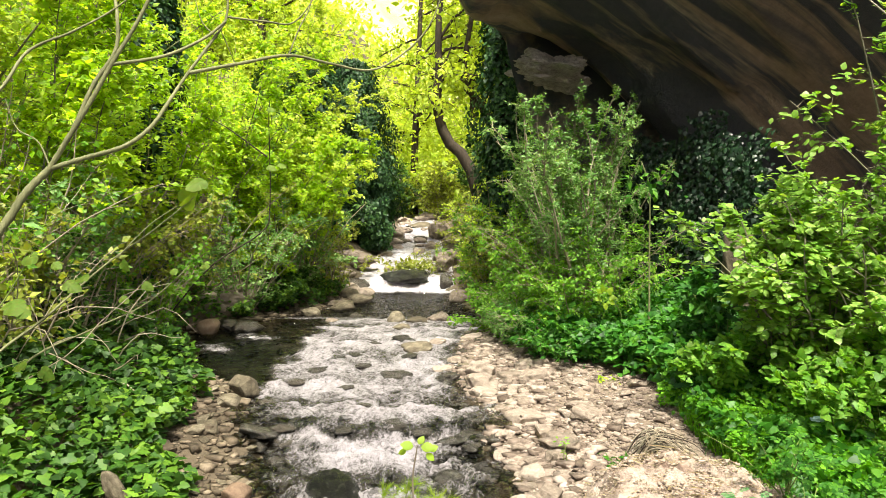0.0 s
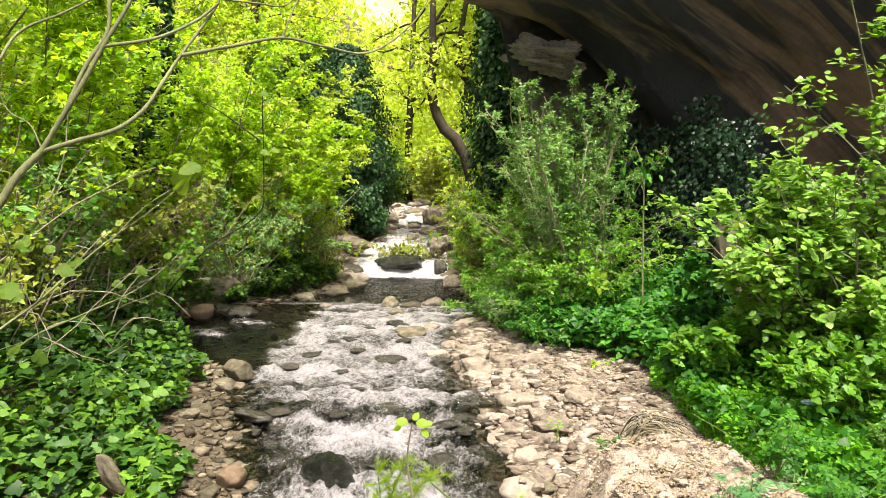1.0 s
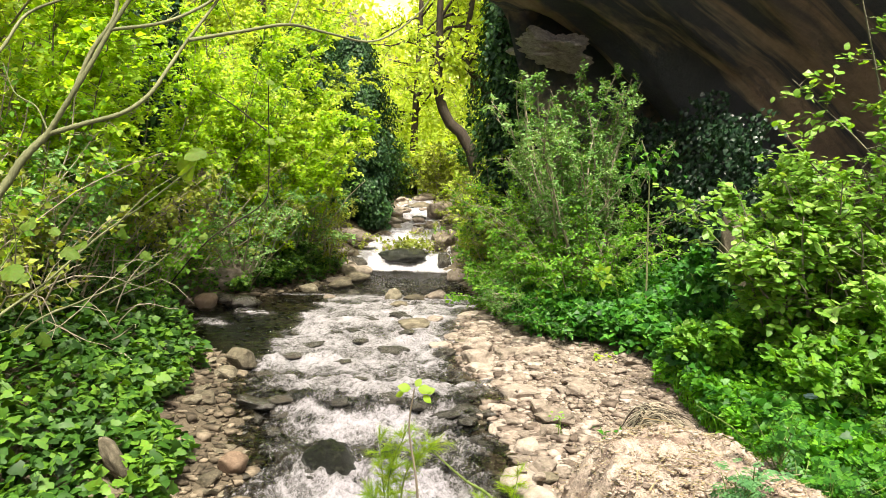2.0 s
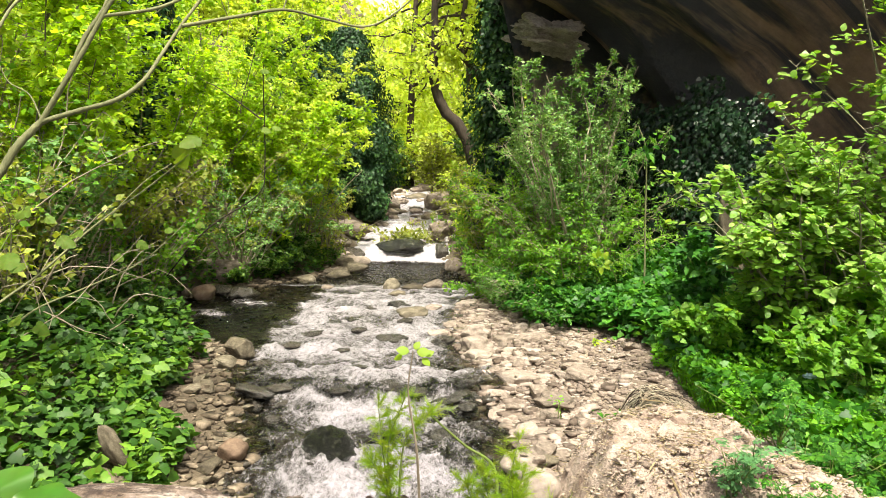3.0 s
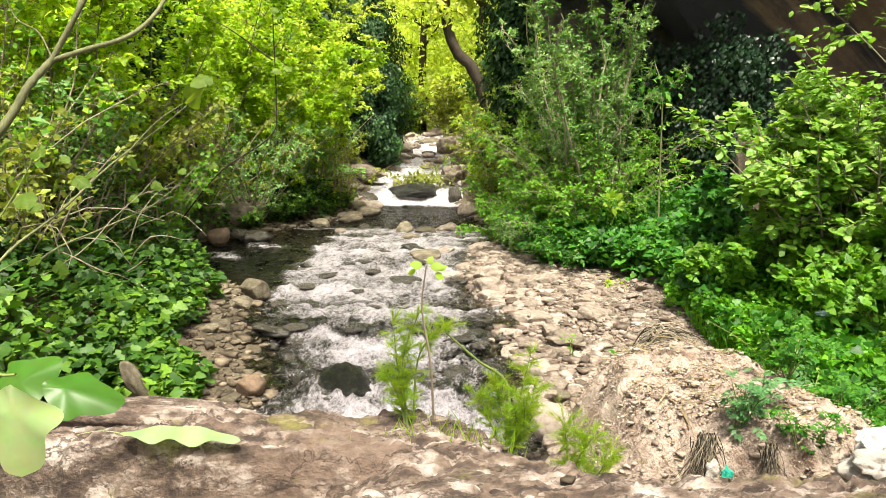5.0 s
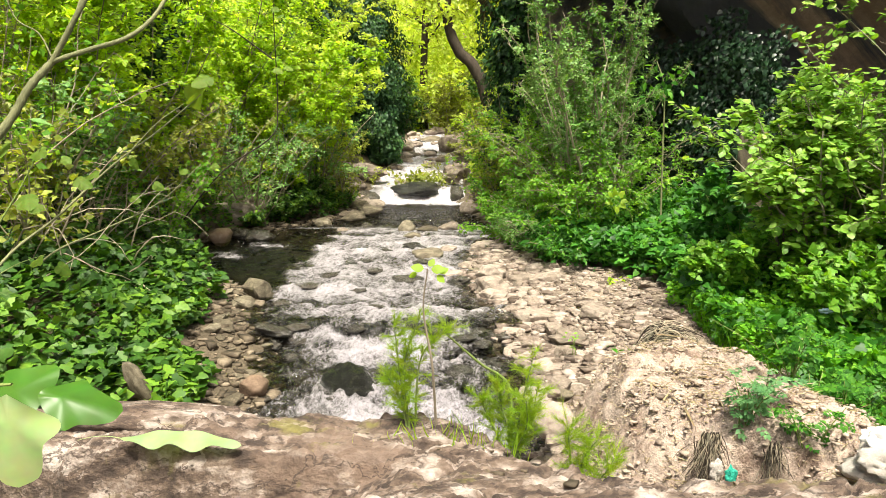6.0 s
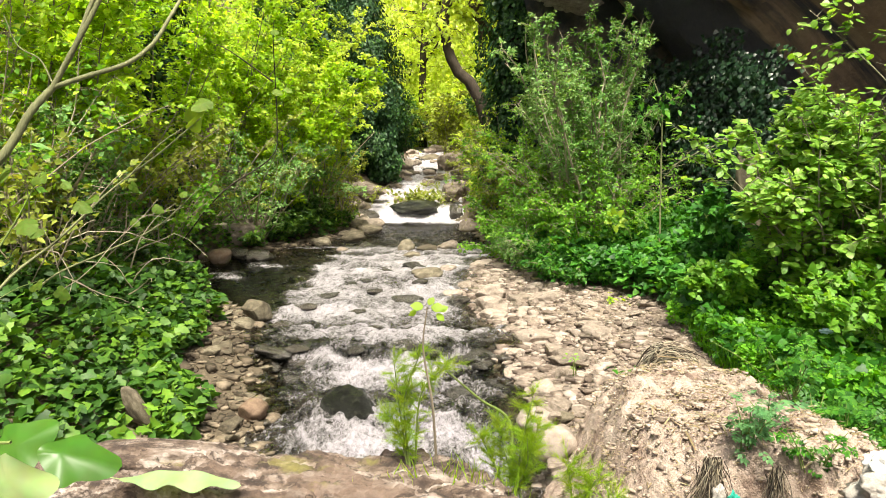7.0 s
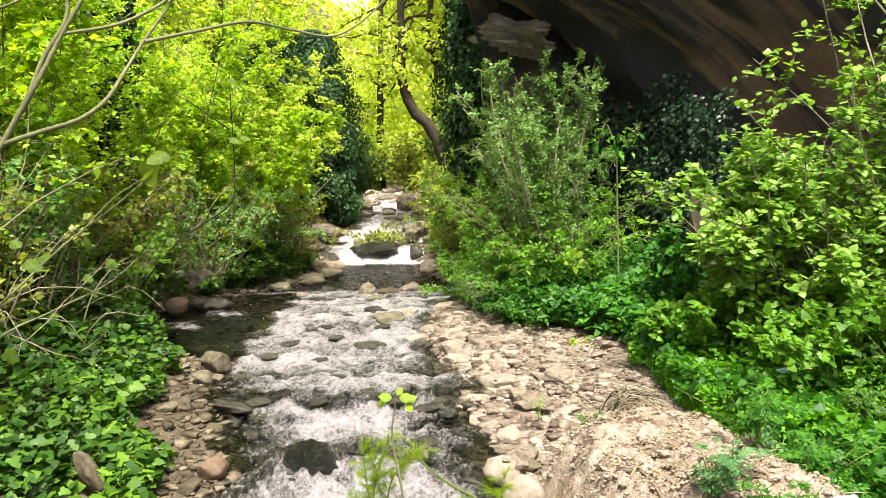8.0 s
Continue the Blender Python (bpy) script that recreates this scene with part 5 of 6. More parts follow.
# added dark ivy that stands in for shade on the wall behind
ivy_tower(1.22, 10.5, 3.2, 0.42, 37, LEAF_SHADE, "added stump wrapped in shade-dark ivy under the overhang", (0.1, 0.2))
ivy_tower(-3.3, 14.2, 3.3, 1.0, 32, LEAF_IVY, "tree smothered in mid-green ivy above the stream", (-0.3, 0.2))
ivy_tower(0.66, 11.3, 5.2, 0.50, 33, LEAF_DEEP, "slim trunk wrapped in dark ivy beside the overhang", (-0.15, 0.2))

# trees up the valley
def tree(x, y, line, r0, crown, count, leaf, mat, seed, label, spread=1.6):
    rs = np.random.default_rng(seed)
    gz = float(ground_z(x, y))
    root = thing("tree", (x, y, gz), label, "tree", "valley trees")
    main = smooth_line([(x, y, gz - 0.2)] + line, 16)
    V, F = tube(main, np.linspace(r0, r0 * 0.35, 16), 9)
    trunk = part("trunk", V, F, BARK_DARK, root, smooth=True)
    P, D, wood = [], [], []
    for _ in range(crown):
        k = rs.integers(6, 16)
        a = rs.uniform(0, 2 * np.pi)
        limb = spread_line(main[k], (math.cos(a), math.sin(a), rs.uniform(0.0, 0.9)), spread * rs.uniform(0.5, 1.2), 7, 0.18, 0.03, rs)
        V, F = tube(limb, np.linspace(r0 * 0.28, 0.012, 7), 5)
        part("limb", V, F, BARK_DARK, trunk, smooth=True)
        for _ in range(7):
            j = rs.integers(2, 6)
            tw = spread_line(limb[j], rs.standard_normal(3) * (1, 1, 0.5) + (0, 0, 0.1), 0.55 * spread * rs.uniform(0.4, 1), 5, 0.2, 0.08, rs)
            wood.append(tube(tw, np.linspace(0.012, 0.004, 5), 3))
            q = rs.uniform(0, 3.999, count)
            i = q.astype(int)
            P.append(tw[i] + (tw[i + 1] - tw[i]) * (q - i)[:, None] + 0.08 * rs.standard_normal((count, 3)))
            D.append(rs.standard_normal((count, 3)) + (0, 0, -0.3))
    V, F = joined(wood)
    part("brushwood", V, F, BARK_DARK, root, smooth=True, kind="stuff")
    P, D = np.vstack(P), np.vstack(D)
    V, F = leaf_cloud(P, D, rs.standard_normal((len(P), 3)) * 0.6 + (0, 0, 0.8), leaf * rs.uniform(0.6, 1.25, len(P)), OVAL)
    part("crown", V, F, mat, root, kind="stuff")
    return root


tree(0.65, 15.7, [(0.17, 15.7, 2.85), (-0.31, 15.7, 3.4), (-0.54, 15.7, 4.1), (-0.50, 15.7, 4.8), (-0.53, 15.8, 5.4), (-0.50, 15.9, 6.5), (-0.3, 16.0, 9)], 0.14, 16, 26, 0.13, LEAF_SUN_TONED, 51, "leaning dark-trunked tree with young yellow-green leaves")
tree(-1.5, 24.0, [(-1.5, 24, 4.0), (-1.4, 24, 7.0), (-1.3, 24, 10.5)], 0.15, 18, 26, 0.16, LEAF_SUN_TONED, 52, "slender straight tree with yellow-green leaves", 2.2)
tree(1.0, 16.6, [(0.6, 16.4, 3.9), (0.05, 16.2, 4.7), (0.1, 16, 5.6), (0.5, 16, 8)], 0.11, 14, 26, 0.14, LEAF_SUN_TONED, 53, "leaning ivy-covered tree with young leaves")
tree(1.6, 24.0, [(1.5, 24, 6), (1.2, 24, 9), (1.2, 24, 13)], 0.2, 20, 26, 0.2, LEAF_SUN_TONED, 55, "tall tree with yellow-green leaves", 2.8)
tree(-6.6, 24.0, [(-6.6, 24, 7), (-6.4, 24, 10), (-6.4, 24, 14)], 0.2, 20, 26, 0.2, LEAF_SUN_TONED, 56, "tall tree with yellow-green leaves", 2.8)

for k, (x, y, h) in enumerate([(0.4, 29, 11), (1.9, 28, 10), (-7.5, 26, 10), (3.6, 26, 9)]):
    tree(x, y, [(x + 0.1, y, 2.5 + h * 0.4), (x - 0.1, y, 2.5 + h * 0.7), (x, y, 2.5 + h)], 0.18, 26, 32, 0.19, LEAF_SUN_TONED, 560 + k, "tall woodland tree with yellow-green leaves", 3.2)
for k, (x, y, h, r) in enumerate([(-2.0, 23.0, 1.7, 1.3), (-0.7, 23.2, 1.9, 1.5), (0.6, 22.5, 2.2, 1.5), (0.9, 19.5, 1.6, 1.0), (-3.3, 21.5, 2.4, 1.4), (-3.1, 17.5, 1.8, 1.0), (1.2, 18.0, 2.0, 1.1)]):
    shrub("valley_shrub", x, y, h, r, 10, 26, 16, 0.12, OVAL, LEAF_OLIVE if k % 3 else LEAF_IVY, BARK_GREY, 580 + k, "leafy shrub beside the upper stream", group="valley shrubs", twig_len=0.6, start=0.05)

# right bank
for k, (x, y, h, r) in enumerate([(1.25, 8.0, 2.6, 0.75), (1.15, 8.3, 2.5, 0.7), (1.2, 9.2, 2.6, 0.85), (1.5, 8.4, 2.2, 0.6)]):
    shrub("bush", x, y, h, r, 11, 28, 30, 0.046, SLIM if k % 2 else OVAL, LEAF_GREY, TWIG, 200 + k, "twiggy grey-green bush below the rock overhang", group="bushes", thick=0.016, lean=(-0.05, -0.1), upright=0.4)
GREENS = [LEAF_FRESH, LEAF_FRESH, LEAF_HERB, LEAF_GREY]
LOW = [(0.42, 8.9, 0.6, 0.4), (0.7, 8.0, 0.6, 0.45), (0.95, 7.4, 0.5, 0.45), (0.95, 8.8, 0.9, 0.7), (1.2, 7.9, 0.9, 0.6), (0.95, 10.2, 1.4, 0.8), (0.85, 11.8, 1.3, 0.7), (0.6, 13.6, 1.2, 0.6), (1.1, 12.8, 1.8, 0.9), (0.6, 16.8, 1.4, 0.8)]
LOW += [(1.15, 8.4, 1.4, 0.7), (1.5, 7.9, 1.3, 0.5), (1.05, 9.4, 1.7, 0.8), (1.3, 8.6, 1.9, 0.9), (0.75, 10.6, 1.3, 0.7), (0.8, 9.9, 1.2, 0.7), (1.3, 10.4, 2.0, 0.8), (0.65, 12.4, 1.2, 0.6), (0.55, 9.4, 0.8, 0.45), (0.58, 10.4, 0.9, 0.45), (0.5, 11.6, 0.9, 0.45), (0.75, 8.6, 0.7, 0.5), (0.4, 12.9, 0.9, 0.4), (0.35, 14.6, 1.1, 0.55), (0.6, 15.3, 1.5, 0.7), (0.9, 16.0, 1.9, 0.8), (0.25, 17.4, 1.2, 0.6), (0.22, 13.5, 0.9, 0.45), (0.75, 14.2, 1.6, 0.7), (0.45, 10.9, 1.5, 0.55), (0.7, 11.0, 1.8, 0.6), (0.95, 10.7, 1.9, 0.7)]
# leaf colours grow paler up the stream in place of sunlight there
for k, (x, y, h, r) in enumerate(LOW):
    shrub("low_shrub", x, y, h, r, 10, 22, 16, (0.050, 0.040, 0.052, 0.044)[k % 4], OVAL if k % 4 != 1 else SLIM, GREENS[(k * 3) % 4] if y < 8.3 else (LEAF_SUN_TONED if y > 12 else LEAF_SPRING if y > 10.5 else LEAF_FRESH, LEAF_SPRING if y > 12 else LEAF_FRESH, LEAF_OLIVE if y > 10 else LEAF_SPRING)[k % 3], TWIG, 220 + k, "low leafy green shrub leaning over the stream bank", "shrub",
          group="low shrubs", thick=0.009, lean=(-0.12 if y < 8.2 else 0.0, -0.15), start=0.05, splay=1.0, droop=0.12, twig_len=0.6)

for k, (x, y, h, r) in enumerate([(2.15, 6.3, 0.9, 0.5), (2.55, 6.2, 0.8, 0.5)]):
    shrub("tall_nettle", x, y, h, r, 12, 14, 10, 0.07, IVY, LEAF_NETTLE, STEM_GREEN, 290 + k, "tall dark green nettles below the rock slab", "herb", group="tall nettles", thick=0.007, start=0.1)

for k, (x, y, h, r) in enumerate([(2.2, 4.75, 0.7, 0.5), (2.6, 4.6, 0.75, 0.5), (3.0, 4.5, 0.8, 0.5), (1.75, 5.5, 0.55, 0.4)]):
    shrub("tall_herb", x, y, h, r, 14, 14, 10, 0.055, IVY, LEAF_FRESH, STEM_GREEN, 300 + k, "fresh green leafy herbs at the foot of the alders", "herb", group="tall herbs", thick=0.006, start=0.1, lean=(-0.1, -0.15), flat=0.8)

# ivy hanging on the rock wall, coloured near black to carry its shade
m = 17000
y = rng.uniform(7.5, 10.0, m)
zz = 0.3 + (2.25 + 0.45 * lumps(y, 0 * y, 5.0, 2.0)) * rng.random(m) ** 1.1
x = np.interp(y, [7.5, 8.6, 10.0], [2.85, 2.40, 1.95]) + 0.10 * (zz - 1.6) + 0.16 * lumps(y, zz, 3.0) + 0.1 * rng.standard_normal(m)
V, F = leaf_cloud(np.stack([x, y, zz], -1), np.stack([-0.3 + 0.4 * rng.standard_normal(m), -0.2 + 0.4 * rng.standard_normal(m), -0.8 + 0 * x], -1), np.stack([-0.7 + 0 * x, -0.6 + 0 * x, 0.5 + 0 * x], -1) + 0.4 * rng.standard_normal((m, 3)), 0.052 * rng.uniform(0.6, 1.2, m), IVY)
solid("hanging_ivy", V, F, LEAF_SHADE, "ivy coloured near black for the shade of the rock wall", "ivy", kind="stuff", smooth=False)

# the alder with round leaves
for k, (x, y, h, r, ln) in enumerate([(2.85, 5.05, 1.3, 0.8, (-0.30, 0.0)), (3.6, 5.1, 3.3, 0.7, (-0.05, 0.0)), (3.45, 5.2, 2.2, 0.75, (-0.08, 0.0)), (3.5, 4.4, 1.5, 0.9, (0, 0)), (3.1, 5.5, 1.45, 0.8, (-0.15, 0)), (2.42, 5.3, 1.6, 0.6, (-0.22, 0)), (3.12, 5.0, 2.2, 0.55, (-0.03, 0)), (3.4, 5.3, 2.7, 0.65, (-0.03, 0)), (2.20, 5.5, 1.45, 0.45, (-0.2, 0)), (2.75, 5.5, 1.5, 0.6, (-0.15, 0))]):
    shrub("alder_shrub", x, y, h, r, 10, 26, 13, 0.060, ROUND, LEAF_ROUND, BARK_GREY, 260 + k, "alder shrub with round bright green leaves", group="alders", thick=0.014, lean=ln, start=0.14, upright=-0.2, twig_len=0.75, flat=0.9, droop=0.02)

# herbs and ivy over the ground
n = 12500
y = 2.5 + 3.7 * rng.random(n) + 0.35 * rng.normal(size=n) * (rng.random(n) < 0.3)
x = np.interp(y, GY, GREEN_L) + 0.12 + 0.16 * lumps(0 * y, y, 3.0, 1.0) + 0.08 * lumps(0 * y, y, 9.0, 2.0) - 2.6 * rng.random(n) ** 1.2
x, y = (a[(np.abs(x + 1.81) > 0.10) | (np.abs(y - 3.97) > 0.16)] for a in (x, y))
cover("ground_ivy", x, y, 0.32, 0.074, IVY, LEAF_IVY, "bright green ivy carpet on the stream bank", "ivy", 5)
n = 12500
y = 2.5 + 5.9 * rng.random(n) + 0.35 * rng.normal(size=n) * (rng.random(n) < 0.3)
x = np.interp(y, HY, GREEN_R) + 0.02 + 2.4 * rng.random(n) ** 1.3
cover("herbs", x, y, 0.44, 0.062, IVY, LEAF_HERB, "lush green nettles and herbs", "herbs", 6, 0.6)
n = 9000
y = rng.uniform(5.4, 8.2, n)
x = np.interp(y, HY, GREEN_R) + 0.03 + 0.10 * lumps(0 * y, y, 6.0, 1.0) + 2.2 * rng.random(n) ** 1.1
cover("nettles", x, y, 0.42, 0.078, IVY, LEAF_NETTLE, "dark green broad-leaved nettles along the gravel bar", "herbs", 9, 0.7)
n = 7000
y = rng.uniform(6.7, 13, n)
x = np.interp(y, GY, GREEN_L) + 0.1 - 1.0 * rng.random(n) ** 1.2
cover("bank_ivy", x, y, 0.4, 0.06, IVY, LEAF_IVY, "ivy and herbs hanging over the water's edge", "ivy", 7)
n = 3000
y = rng.uniform(8.0, 20, n)
x = np.interp(y, HY, GREEN_R) + 0.05 + 1.2 * rng.random(n) ** 1.2
cover("bank_herbs", x, y, 0.5, 0.08, OVAL, LEAF_HERB, "green herbs along the stream bank", "herbs", 8, 0.6)


# ---- the bare-branched tree hanging in from the bank ----
bare = thing("bare_tree", (-2.75, 3.6, float(ground_z(-2.75, 3.6))), "slender grey-barked tree with forking almost bare branches", "tree")
gz = bare.location.z
def bough(name, parent, line, r0, r1):
    p = smooth_line(line, 8 * len(line))
    V, F = tube(p, 0.82 * np.linspace(r0, r1, len(p)) * (1 + 0.08 * np.sin(np.arange(len(p)) * 2.1)), 8)
    return part(name, V, F, BARK_OLIVE, parent, smooth=True)


bare_trunk = bough("trunk", bare, [(-2.75, 3.6, gz - 0.1), (-2.58, 3.75, 1.1), (-2.35, 3.95, 1.53), (-2.27, 4.02, 1.71), (-2.18, 4.08, 1.84)], 0.030, 0.022)
bough("branch", bare_trunk, [(-2.18, 4.08, 1.84), (-2.02, 4.12, 1.90), (-1.84, 4.18, 1.97), (-1.73, 4.25, 2.08), (-1.66, 4.32, 2.23), (-1.60, 4.40, 2.38), (-1.46, 4.50, 2.64), (-1.42, 4.55, 2.76), (-1.43, 4.60, 2.99), (-1.45, 4.7, 3.4)], 0.017, 0.006)
bough("branch", bare_trunk, [(-1.58, 4.40, 2.40), (-1.33, 4.55, 2.49), (-1.10, 4.70, 2.57), (-0.89, 4.85, 2.56), (-0.67, 5.00, 2.55), (-0.50, 5.05, 2.63), (-0.32, 5.10, 2.81), (-0.22, 5.15, 3.04), (-0.2, 5.2, 3.3)], 0.013, 0.004)
bough("branch", bare_trunk, [(-1.10, 4.70, 2.57), (-1.05, 4.75, 2.74), (-0.99, 4.80, 2.91), (-0.97, 4.8, 3.2)], 0.007, 0.003)
bough("branch", bare_trunk, [(-1.42, 4.55, 2.75), (-1.21, 4.60, 2.74), (-1.06, 4.65, 2.75), (-0.94, 4.70, 2.93), (-0.9, 4.7, 3.1)], 0.008, 0.003)
bough("branch", bare_trunk, [(-1.41, 4.50, 2.71), (-1.52, 4.45, 2.60), (-1.70, 4.35, 2.48), (-1.91, 4.20, 2.40)], 0.009, 0.012)
bough("branch", bare_trunk, [(-2.18, 4.08, 1.84), (-2.10, 4.10, 1.99), (-2.00, 4.15, 2.20), (-1.91, 4.20, 2.41), (-1.81, 4.25, 2.62), (-1.73, 4.30, 2.83), (-1.6, 4.4, 3.2)], 0.018, 0.010)
bough("branch", bare_trunk, [(-2.23, 4.20, 1.88), (-2.17, 4.30, 2.08), (-2.09, 4.35, 2.32), (-1.99, 4.40, 2.52), (-1.98, 4.40, 2.71), (-2.02, 4.45, 2.91), (-2.0, 4.5, 3.3)], 0.017, 0.010)
bough("branch", bare_trunk, [(-2.75, 3.9, 1.9), (-2.41, 4.00, 2.20), (-2.30, 4.10, 2.44), (-2.12, 4.20, 2.57), (-1.96, 4.30, 2.71), (-1.8, 4.4, 2.9)], 0.012, 0.005)
bough("branch", bare_trunk, [(-2.18, 4.08, 1.86), (-2.25, 4.1, 1.98), (-2.36, 4.1, 2.05), (-2.42, 4.1, 2.2)], 0.006, 0.003)
bough("branch", bare_trunk, [(-1.45, 4.52, 2.68), (-1.40, 4.55, 2.55), (-1.36, 4.6, 2.43)], 0.004, 0.002)
bough("branch", bare_trunk, [(-1.46, 4.50, 2.62), (-1.55, 4.5, 2.72), (-1.60, 4.5, 2.92)], 0.005, 0.003)


# ---- leaves large enough to tell apart ----
def big_leaf(kind):
    """A lobed leaf one unit long, as a grid with a midrib fold and a wavy margin; triangles."""
    if kind == "ivy":
        rim = [(0.0, 0.0), (-0.14, 0.16), (-0.10, 0.34), (0.10, 0.42), (0.16, 0.60), (0.36, 0.48), (0.52, 0.36), (0.78, 0.26), (0.94, 0.14), (1.0, 0.0)]
    elif kind == "lobed":
        rim = [(0.0, 0.0), (0.05, 0.10), (0.18, 0.24), (0.32, 0.42), (0.44, 0.42), (0.55, 0.29), (0.75, 0.24), (0.93, 0.17), (1.0, 0.0)]
    else:
        rim = [(0.0, 0.0), (-0.06, 0.16), (0.04, 0.36), (0.22, 0.44), (0.36, 0.36), (0.46, 0.42), (0.62, 0.32), (0.78, 0.24), (1.0, 0.0)]
    half = smooth_line([(x, y, 0) for x, y in rim], 25)[:, :2]
    outline = np.vstack([half, half[-2:0:-1] * (1, -1)])
    hub = np.array((0.28, 0.0))
    V, F, m = [], [], len(outline)
    for k in range(1, 5):
        f = k / 4
        ring = hub + (outline - hub) * f
        vein = np.cos(np.arctan2(ring[:, 1], ring[:, 0] - 0.0) * 5)
        z = -0.22 * (ring[:, 0] - 0.2) ** 2 - 0.34 * np.abs(ring[:, 1]) ** 1.4 + 0.009 * vein * f + 0.035 * f * f * np.sin(np.arange(m) * 0.55)
        V.append(np.column_stack([ring, z]))
    V = np.vstack([[(*hub, 0.01)]] + V)
    for i in range(m):
        j = (i + 1) % m
        F.append((0, 1 + i, 1 + j))
        for k in range(3):
            a, b = 1 + k * m, 1 + (k + 1) * m
            F += [(a + i, b + i, b + j), (a + i, b + j, a + j)]
    return V, np.array(F)


IVY_BIG, FIG_BIG, LOBED_BIG = big_leaf("ivy"), big_leaf("fig"), big_leaf("lobed")


def place_leaf(root, shape, at, way, face, size, mat, label="", name="leaf"):
    V, F = leaf_cloud(np.array([at]), np.array([way], float), np.array([face], float), size, shape)
    return part(name, V, F, mat, root, label, smooth=True)


LEAF_FIG = leaf_mat("soft broad leaves", (0.055, 0.12, 0.012), (0.12, 0.20, 0.022), (0.20, 0.29, 0.04), 0.55, 0.65, 3.0)
# the foremost ivy leaf's bright highlight is held in its pale base colour
LEAF_GLOSS_LIT = leaf_mat("ivy leaf with pale painted highlight", (0.27, 0.38, 0.135), (0.36, 0.47, 0.21), (0.47, 0.56, 0.30), 0.35, 0.5, 6.0)
LEAF_FENNEL = leaf_mat("fennel fronds", (0.13, 0.24, 0.012), (0.24, 0.38, 0.02), (0.38, 0.50, 0.05), 0.55, 0.55, 8.0)
LEAF_PALE = leaf_mat("pale wavy leaf", (0.16, 0.27, 0.09), (0.23, 0.34, 0.14), (0.31, 0.42, 0.20), 0.3, 0.55, 6.0)
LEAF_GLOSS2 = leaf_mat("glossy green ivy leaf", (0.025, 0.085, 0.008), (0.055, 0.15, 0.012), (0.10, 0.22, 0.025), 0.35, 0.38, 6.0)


def sapling(x, y, lines, leaves, label, seed, mat=LEAF_FIG, wood=STEM_GREEN):
    rs = np.random.default_rng(seed)
    root = thing("sapling", (x, y, float(ground_z(x, y))), label, "sapling", "saplings")
    for line, r0 in lines:
        p = smooth_line(line, 24)
        V, F = tube(p, np.linspace(r0, r0 * 0.35, 24), 6)
        part("stem", V, F, wood, root, smooth=True)
    for at, size in leaves:
        a = rs.uniform(0, 2 * np.pi)
        place_leaf(root, FIG_BIG, at, (math.cos(a), math.sin(a) * 0.6 - 0.2, -0.45), (rs.normal(0, 0.35), -0.75, 0.75), size * rs.uniform(0.65, 1.0), mat)
    return root


g1 = float(ground_z(-2.65, 4.3))
sapling(-2.9, 4.05, [([(-2.9, 4.05, g1 - 0.1), (-2.65, 4.30, 0.80), (-2.45, 4.50, 1.02), (-2.22, 4.70, 1.30), (-1.98, 4.85, 1.52), (-1.75, 4.95, 1.74)], 0.010),
                     ([(-2.15, 4.75, 1.36), (-1.98, 4.82, 1.56), (-1.84, 4.9, 1.68)], 0.005)],
        [((-1.76, 4.88, 1.80), 0.23), ((-1.66, 4.86, 1.84), 0.20), ((-2.12, 4.35, 1.28), 0.10), ((-2.22, 4.30, 1.24), 0.13), ((-2.30, 4.25, 1.22), 0.10), ((-2.05, 4.6, 1.34), 0.08)],
        "thin leaning sapling with a few broad soft leaves", 71, wood=BARK_OLIVE)
sapling(-2.9, 4.4, [([(-2.9, 4.4, g1 - 0.1), (-2.61, 4.60, 0.75), (-2.38, 4.80, 0.89), (-2.12, 5.00, 1.03), (-1.97, 5.10, 1.17), (-1.88, 5.20, 1.29)], 0.008)],
        [((-1.95, 5.1, 1.27), 0.09), ((-2.1, 5.0, 1.18), 0.10), ((-1.75, 5.2, 1.30), 0.08), ((-2.2, 4.9, 1.1), 0.09)],
        "thin leaning sapling with small soft leaves", 72, wood=BARK_OLIVE)
sapling(-2.75, 3.75, [([(-2.75, 3.75, g1 - 0.1), (-2.5, 3.9, 0.9), (-2.35, 4.0, 1.2), (-2.22, 4.0, 1.42)], 0.007), ([(-2.7, 3.9, 0.6), (-2.5, 4.1, 0.78), (-2.36, 4.2, 0.84)], 0.005)],
        [((-2.20, 4.00, 1.40), 0.12), ((-2.12, 4.00, 1.36), 0.09), ((-2.33, 4.00, 1.17), 0.14), ((-2.24, 3.98, 1.13), 0.11), ((-2.38, 4.20, 0.82), 0.13), ((-2.30, 4.20, 0.78), 0.12), ((-2.42, 4.0, 1.42), 0.11)],
        "young plant with broad pale green leaves in the bank", 73)
sapling(-3.1, 7.6, [([(-3.1, 7.6, 0.5), (-2.5, 7.4, 1.15), (-1.95, 7.25, 1.5), (-1.86, 7.2, 1.77), (-1.82, 7.0, 2.5), (-1.8, 6.95, 2.7)], 0.009), ([(-1.86, 7.1, 2.2), (-2.2, 7.0, 2.45), (-2.4, 7.0, 2.55)], 0.008)],
        [((-1.80, 6.9, 2.62), 0.10), ((-1.72, 6.9, 2.56), 0.09), ((-1.80, 6.9, 2.10), 0.11), ((-1.70, 6.9, 2.12), 0.09)],
        "dark thin stem with a few pale broad leaves", 74, wood=BARK_DARK)

# withered leaves and grey dead stems in the thicket
dead = thing("dead_branch", (-2.7, 4.9, float(ground_z(-2.7, 4.9))), "tangle of grey dead twigs in the ivy", "branch")
rs = np.random.default_rng(77)
